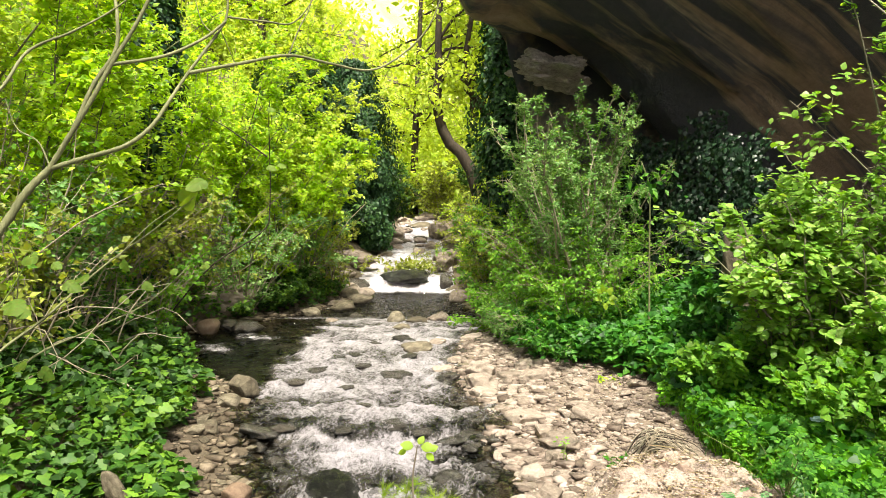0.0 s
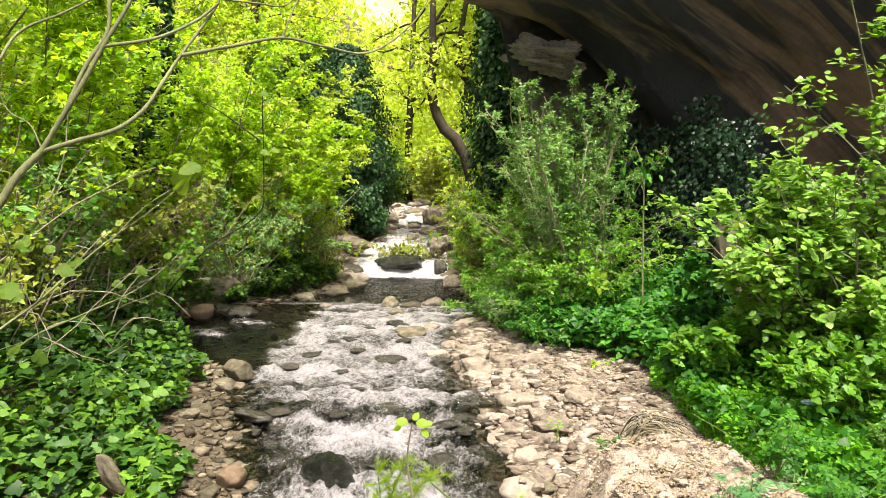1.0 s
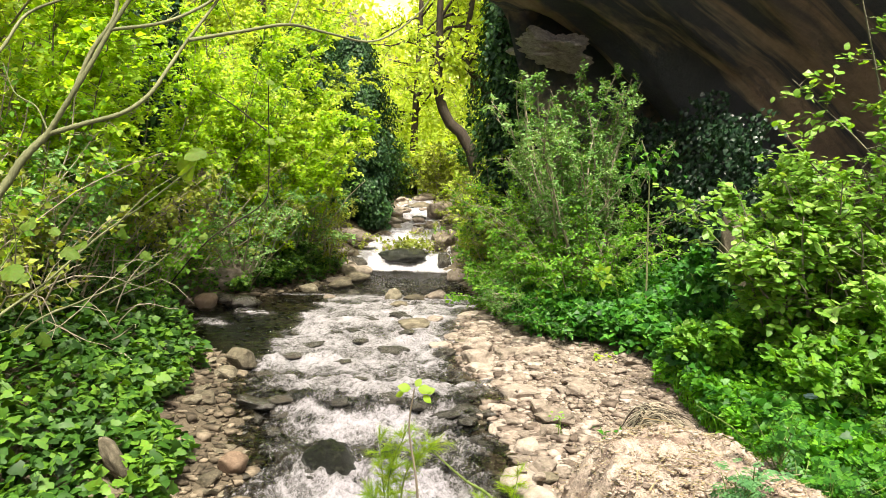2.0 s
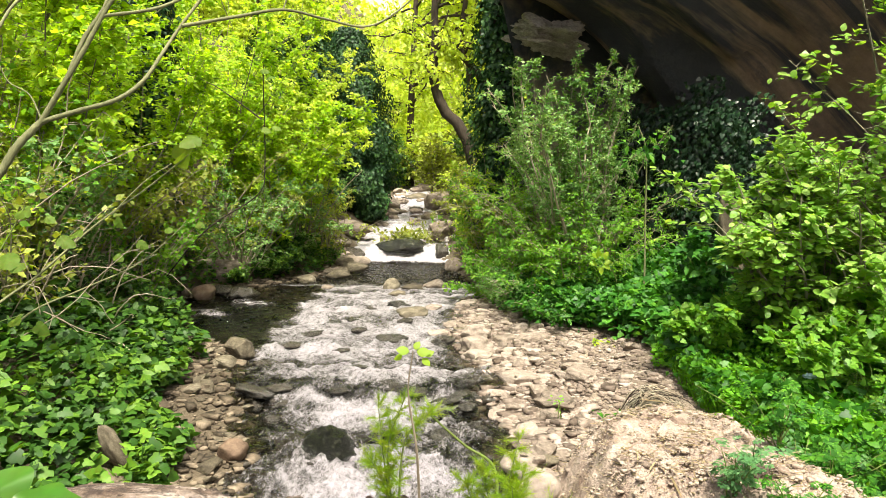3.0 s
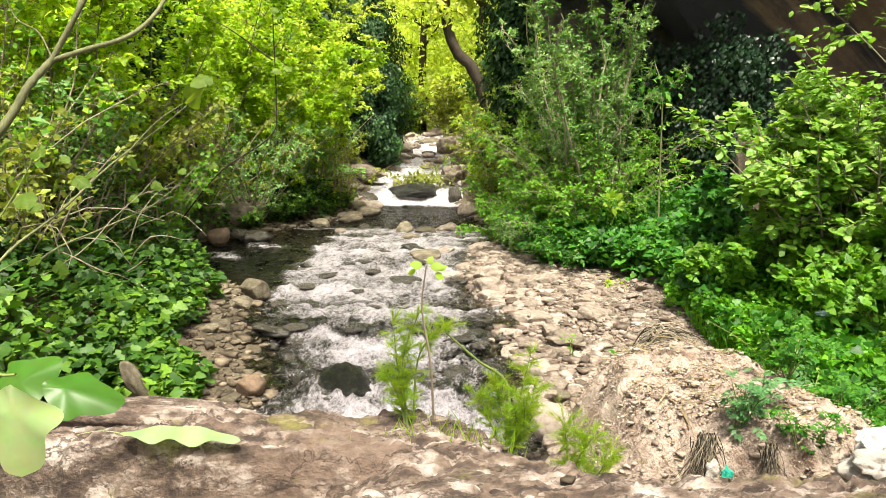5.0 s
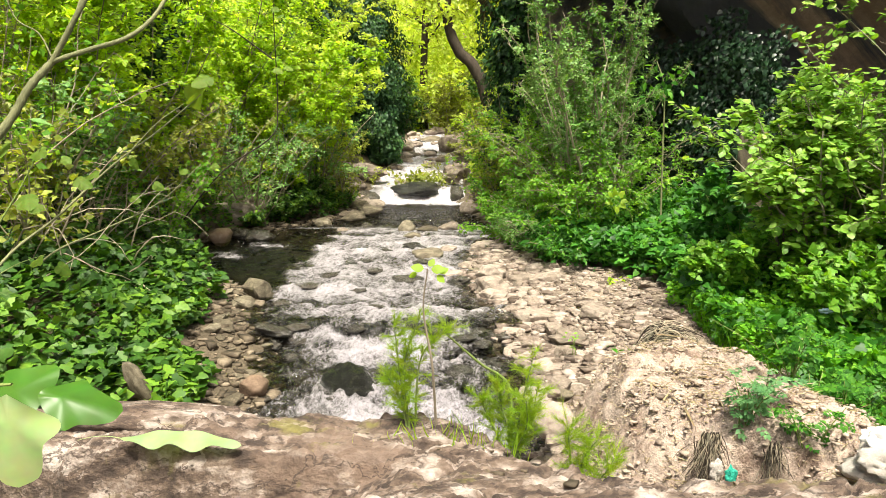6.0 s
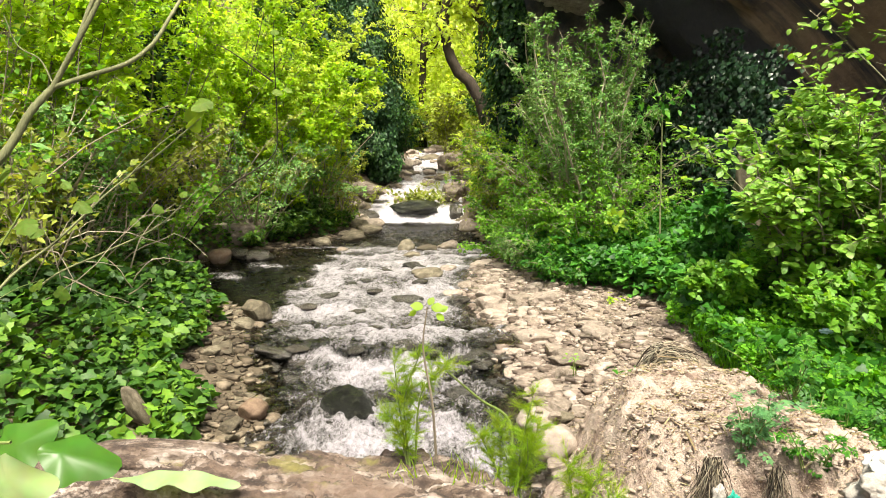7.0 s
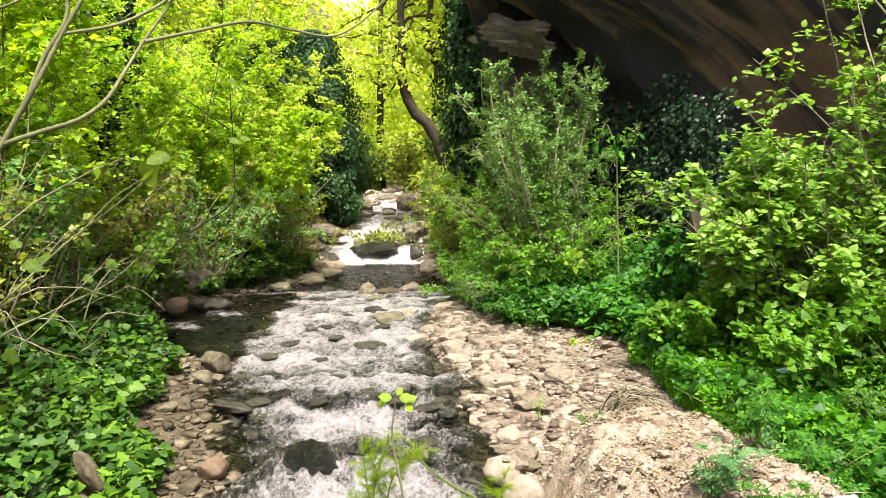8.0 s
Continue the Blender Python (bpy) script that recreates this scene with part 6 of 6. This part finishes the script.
for k in range(60):
    x0, y0 = rs.uniform(-3.4, -2.5), rs.uniform(4.3, 6.3)
    line = spread_line((x0, y0, float(ground_z(x0, y0)) + 0.02), (rs.normal(0.25, 0.5), rs.normal(0, 0.4), rs.uniform(0.3, 1.0)), rs.uniform(0.5, 1.1), 9, 0.25, 0.10, rs)
    V, F = tube(line, np.linspace(rs.uniform(0.003, 0.009), 0.0015, 9), 5)
    part("twig", V, F, TWIG, dead, smooth=True)
place_leaf(dead, SLIM, (-2.40, 4.2, 1.56), (0.9, -0.1, -0.12), (0, -0.5, 0.8), 0.14, LEAF_GREY, "withered pale leaf")

# ---- right bank ----
pole = thing("young_tree", (1.73, 7.2, float(ground_z(1.73, 7.2))), "thin grey stem with a tuft of leaves before the dark ivy", "tree")
p = smooth_line([(1.73, 7.2, 0.25), (1.72, 7.2, 0.8), (1.71, 7.2, 1.4), (1.70, 7.2, 1.95), (1.62, 7.2, 2.2)], 20)
V, F = tube(p, np.linspace(0.011, 0.005, 20), 7)
part("trunk", V, F, BARK_OLIVE, pole, smooth=True)
m = 60
P = np.array((1.62, 7.15, 1.95)) + rs.normal(0, 1, (m, 3)) * (0.14, 0.10, 0.09)
V, F = leaf_cloud(P, rs.standard_normal((m, 3)) + (0, 0, -0.4), rs.standard_normal((m, 3)) * 0.5 + (0, -0.3, 1), 0.09 * rs.uniform(0.6, 1.2, m), OVAL)
part("foliage", V, F, LEAF_HERB, pole)

slab = new("rock_slab", stone_data("rock_slab", 739, STONE_DULL, 5, 9, 0.15, 0.08))
slab.matrix_world = pose(2.50, 6.85, 0.98, 0, -16, 15) @ Matrix.Diagonal((0.22, 0.14, 0.66, 1))
tagged(slab, "leaning grey-brown rock slab in the shade", "rock")

sprig = thing("pale_sprig", (1.28, 7.15, float(ground_z(1.28, 7.15))), "single sprig with pale yellow-green leaves", "plant")
p = smooth_line([(1.5, 7.15, 0.5), (1.42, 7.12, 0.82), (1.28, 7.05, 0.94)], 10)
V, F = tube(p, np.linspace(0.006, 0.003, 10), 5)
part("stem", V, F, STEM_GREEN, sprig, smooth=True)
for k in range(7):
    a = k * 2.4
    place_leaf(sprig, IVY, (1.27 + 0.04 * math.cos(a), 7.03, 0.94 + 0.05 * math.sin(a)), (math.cos(a), -0.3, math.sin(a)), (0, -1, 0.5), 0.075, LEAF_FENNEL)

# driftwood heap on the bar
heap = thing("driftwood_heap", (1.02, 4.45, 0.3), "clump of grey straw and driftwood roots on the mound", "driftwood")
mat_core = stone_data("matted_core", 737, TWIG, 4, 3, 0.35, 0.25)
core = new("matted_core", mat_core)
core.parent = heap
core.matrix_basis = Matrix.Translation((0.04, -0.02, 0.02)) @ Matrix.Diagonal((0.14, 0.08, 0.06, 1))
for k in range(170):
    y0, top = 4.42 + rs.normal(0, 0.045), rs.uniform(0.06, 0.13)
    a, b = 0.93 + rs.normal(0, 0.03), 1.14 + rs.normal(0, 0.07)
    line = smooth_line([(a, y0, 0.31), (a + 0.05, y0 - 0.01, 0.31 + 0.8 * top), (0.5 * (a + b), y0 + rs.normal(0, 0.02), 0.31 + top), (b - 0.03, y0 + rs.normal(0, 0.03), 0.31 + 0.5 * top), (b + 0.03, y0 - 0.03, 0.28)], 11)
    first = int(rs.integers(0, 5))
    V, F = tube(line[first:first + 7], np.linspace(rs.uniform(0.0015, 0.0045), 0.001, 7), 4)
    part("root", V, F, (BARK_GREY, BARK_DARK, TWIG)[k % 3], heap, smooth=True)

# dry litter, straw and chips over the mound and the bar
n = 12000
y = rng.uniform(2.3, 4.6, n)
x = 0.35 + 1.35 * rng.random(n)
a = rng.uniform(0, 2 * np.pi, n)
STRAW = (np.array([(0, -0.05, 0), (0, 0.05, 0), (1, 0.03, 0.02), (1, -0.03, 0.02), (0.5, 0, 0.05)]), np.array([(0, 1, 4), (1, 2, 4), (2, 3, 4), (3, 0, 4)]))
mz = np.maximum(mound_z(x, y), ground_z(x, y))
V, F = leaf_cloud(np.stack([x, y, mz + 0.02], -1), np.stack([np.cos(a), np.sin(a), rng.normal(0, 0.15, n)], -1), rng.normal(0, 0.3, (n, 3)) + (0, 0, 1), 0.015 * np.exp(rng.normal(0, 0.65, n)), STRAW)
solid("dry_litter", V, F, LEAF_DRY, "dry straw and dead leaf litter on the earth mound", "litter", kind="stuff", smooth=False)
n = 600
y = rng.uniform(2.2, 4.6, n)
x = rng.uniform(0.35, 2.1, n)
V, F = pebbles(x, y, np.exp(rng.normal(-4.0, 0.55, n)).clip(0.006, 0.06), np.maximum(mound_z(x, y), ground_z(x, y)))
solid("mound_pebbles", V, F, PEBBLE, "small stones bedded in the earth mound", "gravel", kind="stuff", smooth=False)

n = 5500
y = rng.uniform(2.35, 4.5, n)
x = rng.uniform(0.35, 1.7, n)
V, F = pebbles(x, y, np.exp(rng.normal(-4.5, 0.5, n)).clip(0.004, 0.03), np.maximum(mound_z(x, y), ground_z(x, y)) + 0.015)
solid("earth_crumbs", V, F, CRUMB, "dry crumbs of earth over the mound", "earth", kind="stuff", smooth=False)

# root fringe, rags and a bag below the mound's edge
fringe = thing("root_fringe", (0.76, 2.88, 0.1), "dark dry root fibres hanging from the mound's edge", "roots")
for k in range(340):
    x1, z1, n1 = (0.765, 0.43, 0.016) if k < 250 else (0.985, 0.40, 0.014)
    line = spread_line((x1 + rs.normal(0, n1), 2.855 + rs.normal(0, 0.012), z1 + rs.uniform(-0.03, 0.012)), (rs.normal(-0.18, 0.22), rs.normal(-0.2, 0.1), -1), 0.04 + 0.17 * rs.random() ** 0.8, 9, 0.20, 0.15, rs)
    V, F = tube(line, np.linspace(rs.uniform(0.0008, 0.0022), 0.0006, 9), 4)
    part("root", V, F, (BARK_GREY, BARK_DARK, BARK_DARK, TWIG)[k % 4], fringe, smooth=True)


def cloth(name, at, size, mat, label, category, seed):
    """A crumpled rag or bag: a closed crumpled lump, thin and folded."""
    bm = bmesh.new()
    bmesh.ops.create_icosphere(bm, subdivisions=4, radius=1.0)
    off = Vector((seed * 3.7, seed * 1.9, 0))
    for v in bm.verts:
        c = v.co.copy()
        k = 1 + 0.55 * noise.noise(c * 1.6 + off) + 0.4 * abs(noise.noise(c * 3.5 + off)) - 0.3 * abs(noise.noise(c * 7.0 + off))
        v.co = Vector((c.x * size[0], c.y * size[1], c.z * size[2])) * k
    me = bpy.data.meshes.new(name)
    bm.to_mesh(me)
    bm.free()
    me.polygons.foreach_set("use_smooth", np.ones(len(me.polygons), bool))
    me.materials.append(mat)
    ob = new(name, me)
    ob.location = at
    return tagged(ob, label, category)


BAG = rough_mat("white plastic film", [(0, (0.58, 0.57, 0.55)), (0.5, (0.70, 0.69, 0.67)), (1, (0.78, 0.77, 0.76))], 6, 30, 0.2, 0.4, 0.0, 0.1)
RAG_GREEN = rough_mat("green plastic net", [(0, (0.01, 0.16, 0.11)), (0.5, (0.02, 0.28, 0.20)), (1, (0.05, 0.40, 0.30))], 8, 60, 0.6, 0.6, 0.0, 0.3)
RAG_GREY = rough_mat("grey rag", [(0, (0.20, 0.175, 0.155)), (0.5, (0.34, 0.31, 0.28)), (1, (0.50, 0.46, 0.42))], 10, 60, 0.6, 0.85, 0.0, 0.3)
cloth("plastic_bag", (1.31, 2.75, 0.455), (0.075, 0.06, 0.050), BAG, "crumpled white plastic bag lying on the earth", "bag", 1)
cloth("plastic_bag", (1.32, 2.70, 0.39), (0.13, 0.09, 0.07), RAG_GREY, "dirty pale plastic sheet half buried in earth", "bag", 2)
cloth("green_net", (0.80, 2.74, 0.335), (0.018, 0.01, 0.030), RAG_GREEN, "scrap of green plastic net among roots", "litter", 3)
cloth("rag", (0.77, 2.80, 0.32), (0.02, 0.012, 0.04), RAG_GREY, "grey rag caught in the roots", "rag", 4)
cloth("plastic_bottle", (1.90, 4.40, 0.53), (0.035, 0.02, 0.014), rough_mat("pale blue plastic", [(0, (0.26, 0.38, 0.43)), (1, (0.40, 0.52, 0.56))], 6, 30, 0.1, 0.3, 0, 0.1), "pale blue crushed plastic bottle in the herbs", "bottle", 5)


def pinnate():
    """A leaf of seven toothed leaflets on one stalk."""
    Vs, Fs, n = [], [], 0
    for x0, a, s in [(0.25, 65, 0.36), (0.25, -65, 0.36), (0.48, 55, 0.36), (0.48, -55, 0.36), (0.66, 42, 0.34), (0.66, -42, 0.34), (0.66, 0, 0.40)]:
        c, q = math.cos(math.radians(a)), math.sin(math.radians(a))
        P = OVAL[0] * s * (1, 1.15, 1)
        Vs.append(np.stack([x0 + c * P[:, 0] - q * P[:, 1], q * P[:, 0] + c * P[:, 1], P[:, 2] - 0.12 * x0 * x0], -1))
        Fs.append(OVAL[1] + n)
        n += len(P)
    Vs.append(np.array([(0, -0.012, 0), (0, 0.012, 0), (0.7, 0, -0.06)]))
    Fs.append(np.array([(n, n + 1, n + 2)]))
    return np.vstack(Vs), np.vstack(Fs)


PINNATE = pinnate()
LEAF_BLUE = leaf_mat("blue green leaves", (0.03, 0.10, 0.03), (0.08, 0.20, 0.07), (0.18, 0.32, 0.14), 0.35, 0.5, 3.0)


def herb(x, y, z, h, leaves, size, mat, label, seed, shape=IVY, spread=0.12, lean=(0, 0), name="herb"):
    rs = np.random.default_rng(seed)
    root = thing(name, (x, y, z), label, "plant", "herbs by the ledge")
    for k in range(max(2, leaves // 7)):
        tip = np.array((x + lean[0] + rs.normal(0, spread), y + lean[1] + rs.normal(0, spread * 0.6), z + h * rs.uniform(0.7, 1.1)))
        p = smooth_line([(x + rs.normal(0, 0.01), y, z - 0.02), ((x + tip[0]) / 2, (y + tip[1]) / 2, z + h * 0.6), tip], 10)
        V, F = tube(p, np.linspace(0.0035, 0.0012, 10), 5)
        stem = part("stem", V, F, STEM_GREEN, root, smooth=True)
        m = 9
        q = rs.integers(3, 10, m)
        P = p[q] + 0.02 * rs.standard_normal((m, 3))
        V, F = leaf_cloud(P, rs.standard_normal((m, 3)) * (1, 1, 0.4) + (0, 0, -0.1), rs.standard_normal((m, 3)) * 0.35 + (0, -0.3, 1), size * rs.uniform(0.6, 1.2, m), shape)
        part("foliage", V, F, mat, stem, kind="stuff")
    return root


herb(0.92, 2.95, 0.36, 0.26, 42, 0.075, LEAF_BLUE, "blue-green leafy herb growing from the mound", 301, PINNATE, spread=0.10)
herb(1.02, 3.05, 0.40, 0.20, 24, 0.07, LEAF_BLUE, "blue-green leafy herb growing from the mound", 302, PINNATE, spread=0.10)
herb(1.10, 2.85, 0.34, 0.20, 30, 0.07, LEAF_HERB, "green leafy herb beside the mound", 303, PINNATE)
herb(0.85, 4.6, 0.15, 0.12, 16, 0.04, LEAF_HERB, "small weed on the gravel bar", 304, spread=0.06)
herb(1.13, 6.45, 0.24, 0.10, 24, 0.05, LEAF_SPRING, "yellow-green tuft on the gravel bar", 305, OVAL, 0.08)
herb(0.62, 4.95, 0.12, 0.12, 14, 0.035, LEAF_FRESH, "small weed on the gravel bar", 306, OVAL, 0.05)
for k, (x, y, h) in enumerate([(1.35, 3.55, 0.42), (1.55, 3.75, 0.45), (1.45, 3.3, 0.35), (1.75, 3.4, 0.45), (1.9, 3.8, 0.5), (1.7, 4.1, 0.42), (2.1, 3.5, 0.5), (1.65, 3.05, 0.40), (2.0, 3.1, 0.45), (2.2, 4.1, 0.6), (2.5, 3.9, 0.65), (2.0, 4.4, 0.55), (2.35, 4.5, 0.7), (2.7, 4.3, 0.75), (2.8, 3.7, 0.7), (2.15, 4.8, 0.6), (2.6, 4.75, 0.8), (3.0, 4.6, 0.8), (1.85, 4.7, 0.45)]):
    herb(x, y, max(float(mound_z(x, y)), float(ground_z(x, y))), h * 0.62, 55, 0.09, LEAF_HERB if x < 2.15 else LEAF_IVY, "bushy herb with bright lobed leaves", 310 + k, PINNATE, 0.16, name="herb")

# cress on the rock in the waterfall
m = 420
P = np.stack([rng.normal(-0.95, 0.26, m), rng.normal(14.5, 0.12, m), 0.66 + 0.24 * rng.random(m)], -1)
V, F = leaf_cloud(P, rng.standard_normal((m, 3)), rng.normal(0, 0.4, (m, 3)) + (0, -0.4, 1), 0.11 * rng.uniform(0.6, 1.2, m), OVAL)
solid("cress", V, F, LEAF_OLIVE, "clump of water plants on the rock in the cascade", "plants", base=(-0.95, 14.35, 0.6), kind="stuff", smooth=False)

# grass by the herbs
n = 4500
y = rng.uniform(3.7, 5.9, n)
x = np.interp(y, HY, GREEN_R) + 0.05 + 0.9 * rng.random(n) ** 1.4
V, F = leaf_cloud(np.stack([x, y, ground_z(x, y)], -1), rng.normal(0, 0.3, (n, 3)) * (1, 1, 0) + (0, 0, 1), rng.normal(0, 1, (n, 3)) + (0, -0.6, 0), 0.17 * rng.uniform(0.5, 1.2, n), BLADE)
solid("grass", V, F, LEAF_GRASS, "thin bright green grass among the herbs", "grass", kind="stuff", smooth=False)

n = 11000
y = rng.uniform(3.6, 6.0, n)
x = np.interp(y, HY, GREEN_R) + 0.04 + 0.12 * lumps(0 * y, y, 5.0, 2.0) + 1.0 * rng.random(n) ** 1.2
cover("fine_herbs", x, y, 0.34, 0.042, BROAD, LEAF_GRASS, "fine bright green herbs at the edge of the gravel bar", "herbs", 12, 0.6)

# ---- on the ledge ----
NEEDLE = (np.array([(0, -0.014, 0), (0, 0.014, 0), (1, 0, 0.05)]), np.array([(0, 1, 2)]))


def fennel(x, y, z, stems, label, seed, dense=300):
    rs = np.random.default_rng(seed)
    root = thing("fennel", (x, y, z), label, "plant", "fennel")
    for tip, bend in stems:
        p = smooth_line([(x + rs.normal(0, 0.008), y + rs.normal(0, 0.004), z - 0.02), bend, tip], 14)
        V, F = tube(p, np.linspace(0.0022, 0.0007, 14), 5)
        stem = part("stem", V, F, STEM_GREEN, root, smooth=True)
        P, D = [], []
        for k in range(3, 14):
            for _ in range(3):
                side = unit(rs.standard_normal(3) * (1, 0.8, 0.5) + (0, 0, 0.6))
                ln = rs.uniform(0.010, 0.034)
                t = rs.random(dense // 3)[:, None]
                P.append(p[k] + side * ln * t)
                D.append(0.9 * side + 0.45 * rs.standard_normal((dense // 3, 3)))
        P, D = np.vstack(P), np.vstack(D)
        V, F = leaf_cloud(P, D, rs.standard_normal((len(P), 3)), 0.014 * rs.uniform(0.5, 1.4, len(P)), NEEDLE)
        part("frond", V, F, LEAF_FENNEL, stem, kind="stuff")
    return root


fennel(-0.17, 1.50, 1.0, [((-0.16, 1.50, 1.17), (-0.185, 1.5, 1.09)), ((-0.20, 1.50, 1.15), (-0.19, 1.5, 1.06)), ((-0.12, 1.5, 1.15), (-0.16, 1.5, 1.1)), ((-0.21, 1.5, 1.07), (-0.19, 1.5, 1.03))], "feathery yellow-green fennel growing at the ledge", 401)
fennel(-0.02, 1.48, 0.96, [((0.012, 1.50, 1.105), (-0.005, 1.49, 1.03)), ((-0.04, 1.5, 1.06), (-0.03, 1.5, 1.01)), ((0.0, 1.46, 1.05), (0.0, 1.47, 1.0)), ((-0.07, 1.5, 1.04), (-0.05, 1.5, 1.0)), ((0.02, 1.5, 1.06), (0.01, 1.5, 1.0))], "feathery bright green fennel growing at the ledge", 402)
fennel(0.06, 1.42, 0.94, [((0.055, 1.42, 1.03), (0.06, 1.42, 0.99)), ((0.10, 1.42, 1.01), (0.08, 1.42, 0.98)), ((0.12, 1.4, 0.99), (0.1, 1.4, 0.96))], "low bright green fennel shoots at the ledge", 403, 240)

shoot = thing("ledge_shoot", (-0.14, 1.50, 0.97), "thin brown shoot with two young leaves on the ledge", "sapling")
p = smooth_line([(-0.135, 1.50, 0.97), (-0.14, 1.46, 1.10), (-0.152, 1.44, 1.19), (-0.145, 1.42, 1.255)], 20)
V, F = tube(p, np.linspace(0.0024, 0.0010, 20), 6)
part("stem", V, F, TWIG, shoot, smooth=True)
place_leaf(shoot, ROUND, (-0.15, 1.42, 1.255), (-1, -0.2, 0.25), (0.1, -0.8, 0.6), 0.019, LEAF_FENNEL)
place_leaf(shoot, ROUND, (-0.14, 1.42, 1.255), (1, -0.2, 0.05), (-0.1, -0.8, 0.6), 0.020, LEAF_FENNEL)
place_leaf(shoot, ROUND, (-0.143, 1.42, 1.258), (0.3, 0.2, 0.5), (-0.1, -0.8, 0.4), 0.014, LEAF_FENNEL)
for at, way, size in [((-0.160, 1.425, 1.248), (-0.8, 0.1, -0.3), 0.014), ((-0.130, 1.42, 1.250), (0.9, 0.2, 0.4), 0.016), ((-0.132, 1.42, 1.246), (0.7, -0.3, -0.5), 0.015)]:
    place_leaf(shoot, ROUND, at, way, (0.1, -0.7, 0.7), size, LEAF_FENNEL)
stalk = thing("bent_stalk", (-0.02, 1.52, 0.95), "pale bent stalk leaning over the stream", "stalk")
p = smooth_line([(-0.02, 1.52, 0.95), (-0.02, 1.55, 1.04), (-0.07, 1.52, 1.09), (-0.12, 1.50, 1.14)], 18)
V, F = tube(p, np.linspace(0.0035, 0.0015, 18), 6)
part("stem", V, F, STEM_GREEN, stalk, smooth=True)

n = 200
x = rng.normal(0.0, 0.09, n)
y = 1.46 - 0.05 * np.clip((x + 0.1) / 0.2, 0, 1.5) + rng.normal(0, 0.02, n)
V, F = leaf_cloud(np.stack([x, y, ledge_z(x, y) - 0.01], -1), rng.normal(0, 0.4, (n, 3)) * (1, 1, 0) + (0, 0, 1), rng.normal(0, 1, (n, 3)), 0.042 * rng.uniform(0.4, 1.3, n), BLADE)
solid("ledge_grass", V, F, LEAF_FENNEL, "short grass blades along the ledge's edge", "grass", base=(0, 1.45, 0.95), kind="stuff", smooth=False)

ivy = thing("ivy_sprig", (-0.62, 1.05, 1.0), "ivy sprig with large pale green leaves over the ledge", "ivy")
p = smooth_line([(-0.85, 0.95, 1.08), (-0.62, 1.0, 1.12), (-0.50, 0.98, 1.222), (-0.443, 0.958, 1.240)], 16)
V, F = tube(p, np.linspace(0.0025, 0.0012, 16), 6)
part("stem", V, F, STEM_GREEN, ivy, smooth=True)
place_leaf(ivy, LOBED_BIG, (-0.444, 0.952, 1.234), (0.02, -0.05, -1.0), (0.10, -1, 0.55), 0.078, LEAF_GLOSS_LIT, "ivy leaf coloured pale as if brightly lit")
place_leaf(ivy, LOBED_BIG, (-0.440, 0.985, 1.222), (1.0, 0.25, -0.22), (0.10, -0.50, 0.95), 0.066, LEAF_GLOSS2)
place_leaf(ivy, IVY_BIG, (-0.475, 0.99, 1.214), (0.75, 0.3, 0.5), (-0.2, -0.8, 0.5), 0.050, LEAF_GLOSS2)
m = 60
t = np.linspace(0, 1, m)
blade = np.clip((t - 0.26) / 0.74, 0, 1)
half = 0.0012 + 0.016 * np.sin(np.pi * np.clip(blade, 0, 1)) ** 0.6 * (blade > 0) * (1 + 0.15 * np.sin(t * 24))
swell = np.sin(np.pi * blade) ** 0.5
curl = (0.0035 * np.sin(t * 24) + 0.002 * np.sin(t * 8)) * swell
axis = np.stack([-0.640 + 0.234 * t, 1.385 + 0.008 * np.sin(3 * t), 1.010 - 0.004 * t + 0.006 * np.sin(np.pi * np.clip(t / 0.3, 0, 1)) + 0.2 * curl], -1)
V = np.vstack([axis + np.stack([0 * t, -half, (-0.002 + 0.006 * np.sin(t * 24)) * swell], -1), axis + np.stack([0 * t, 0 * t, 0.004 * swell], -1), axis + np.stack([0 * t, half, -curl + 0.008 * swell], -1)])
F = [(k * m + i, k * m + i + 1, (k + 1) * m + i + 1, (k + 1) * m + i) for k in range(2) for i in range(m - 1)]
part("leaf", V, F, LEAF_PALE, ivy, "pale wavy ivy leaf lying on rock", smooth=True)

n = 900
x, y = -0.72 - 0.9 * rng.random(n) ** 1.3, rng.uniform(0.9, 2.0, n)
a = rng.uniform(0, 2 * np.pi, n)
V, F = leaf_cloud(np.stack([x, y, ground_z(x, y) + 0.03 + 0.16 * rng.random(n)], -1), np.stack([np.cos(a), np.sin(a), rng.normal(-0.2, 0.3, n)], -1), rng.normal(0, 0.4, (n, 3)) + (0, -0.3, 1), 0.055 * rng.uniform(0.5, 1.2, n), IVY)
solid("ledge_ivy", V, F, LEAF_IVY, "dark green ivy beside the rock ledge", "ivy", kind="stuff", smooth=False)

n = 350
x, y = rng.uniform(-0.6, 0.5, n), rng.uniform(1.05, 1.5, n)
V, F = pebbles(x, y, np.exp(rng.normal(-5.2, 0.6, n)).clip(0.002, 0.02), ledge_z(x, y) - 0.004)
solid("ledge_grit", V, F, BROWN, "small chips of stone on the ledge", "gravel", base=(0, 1.3, 1.0), kind="stuff", smooth=False)
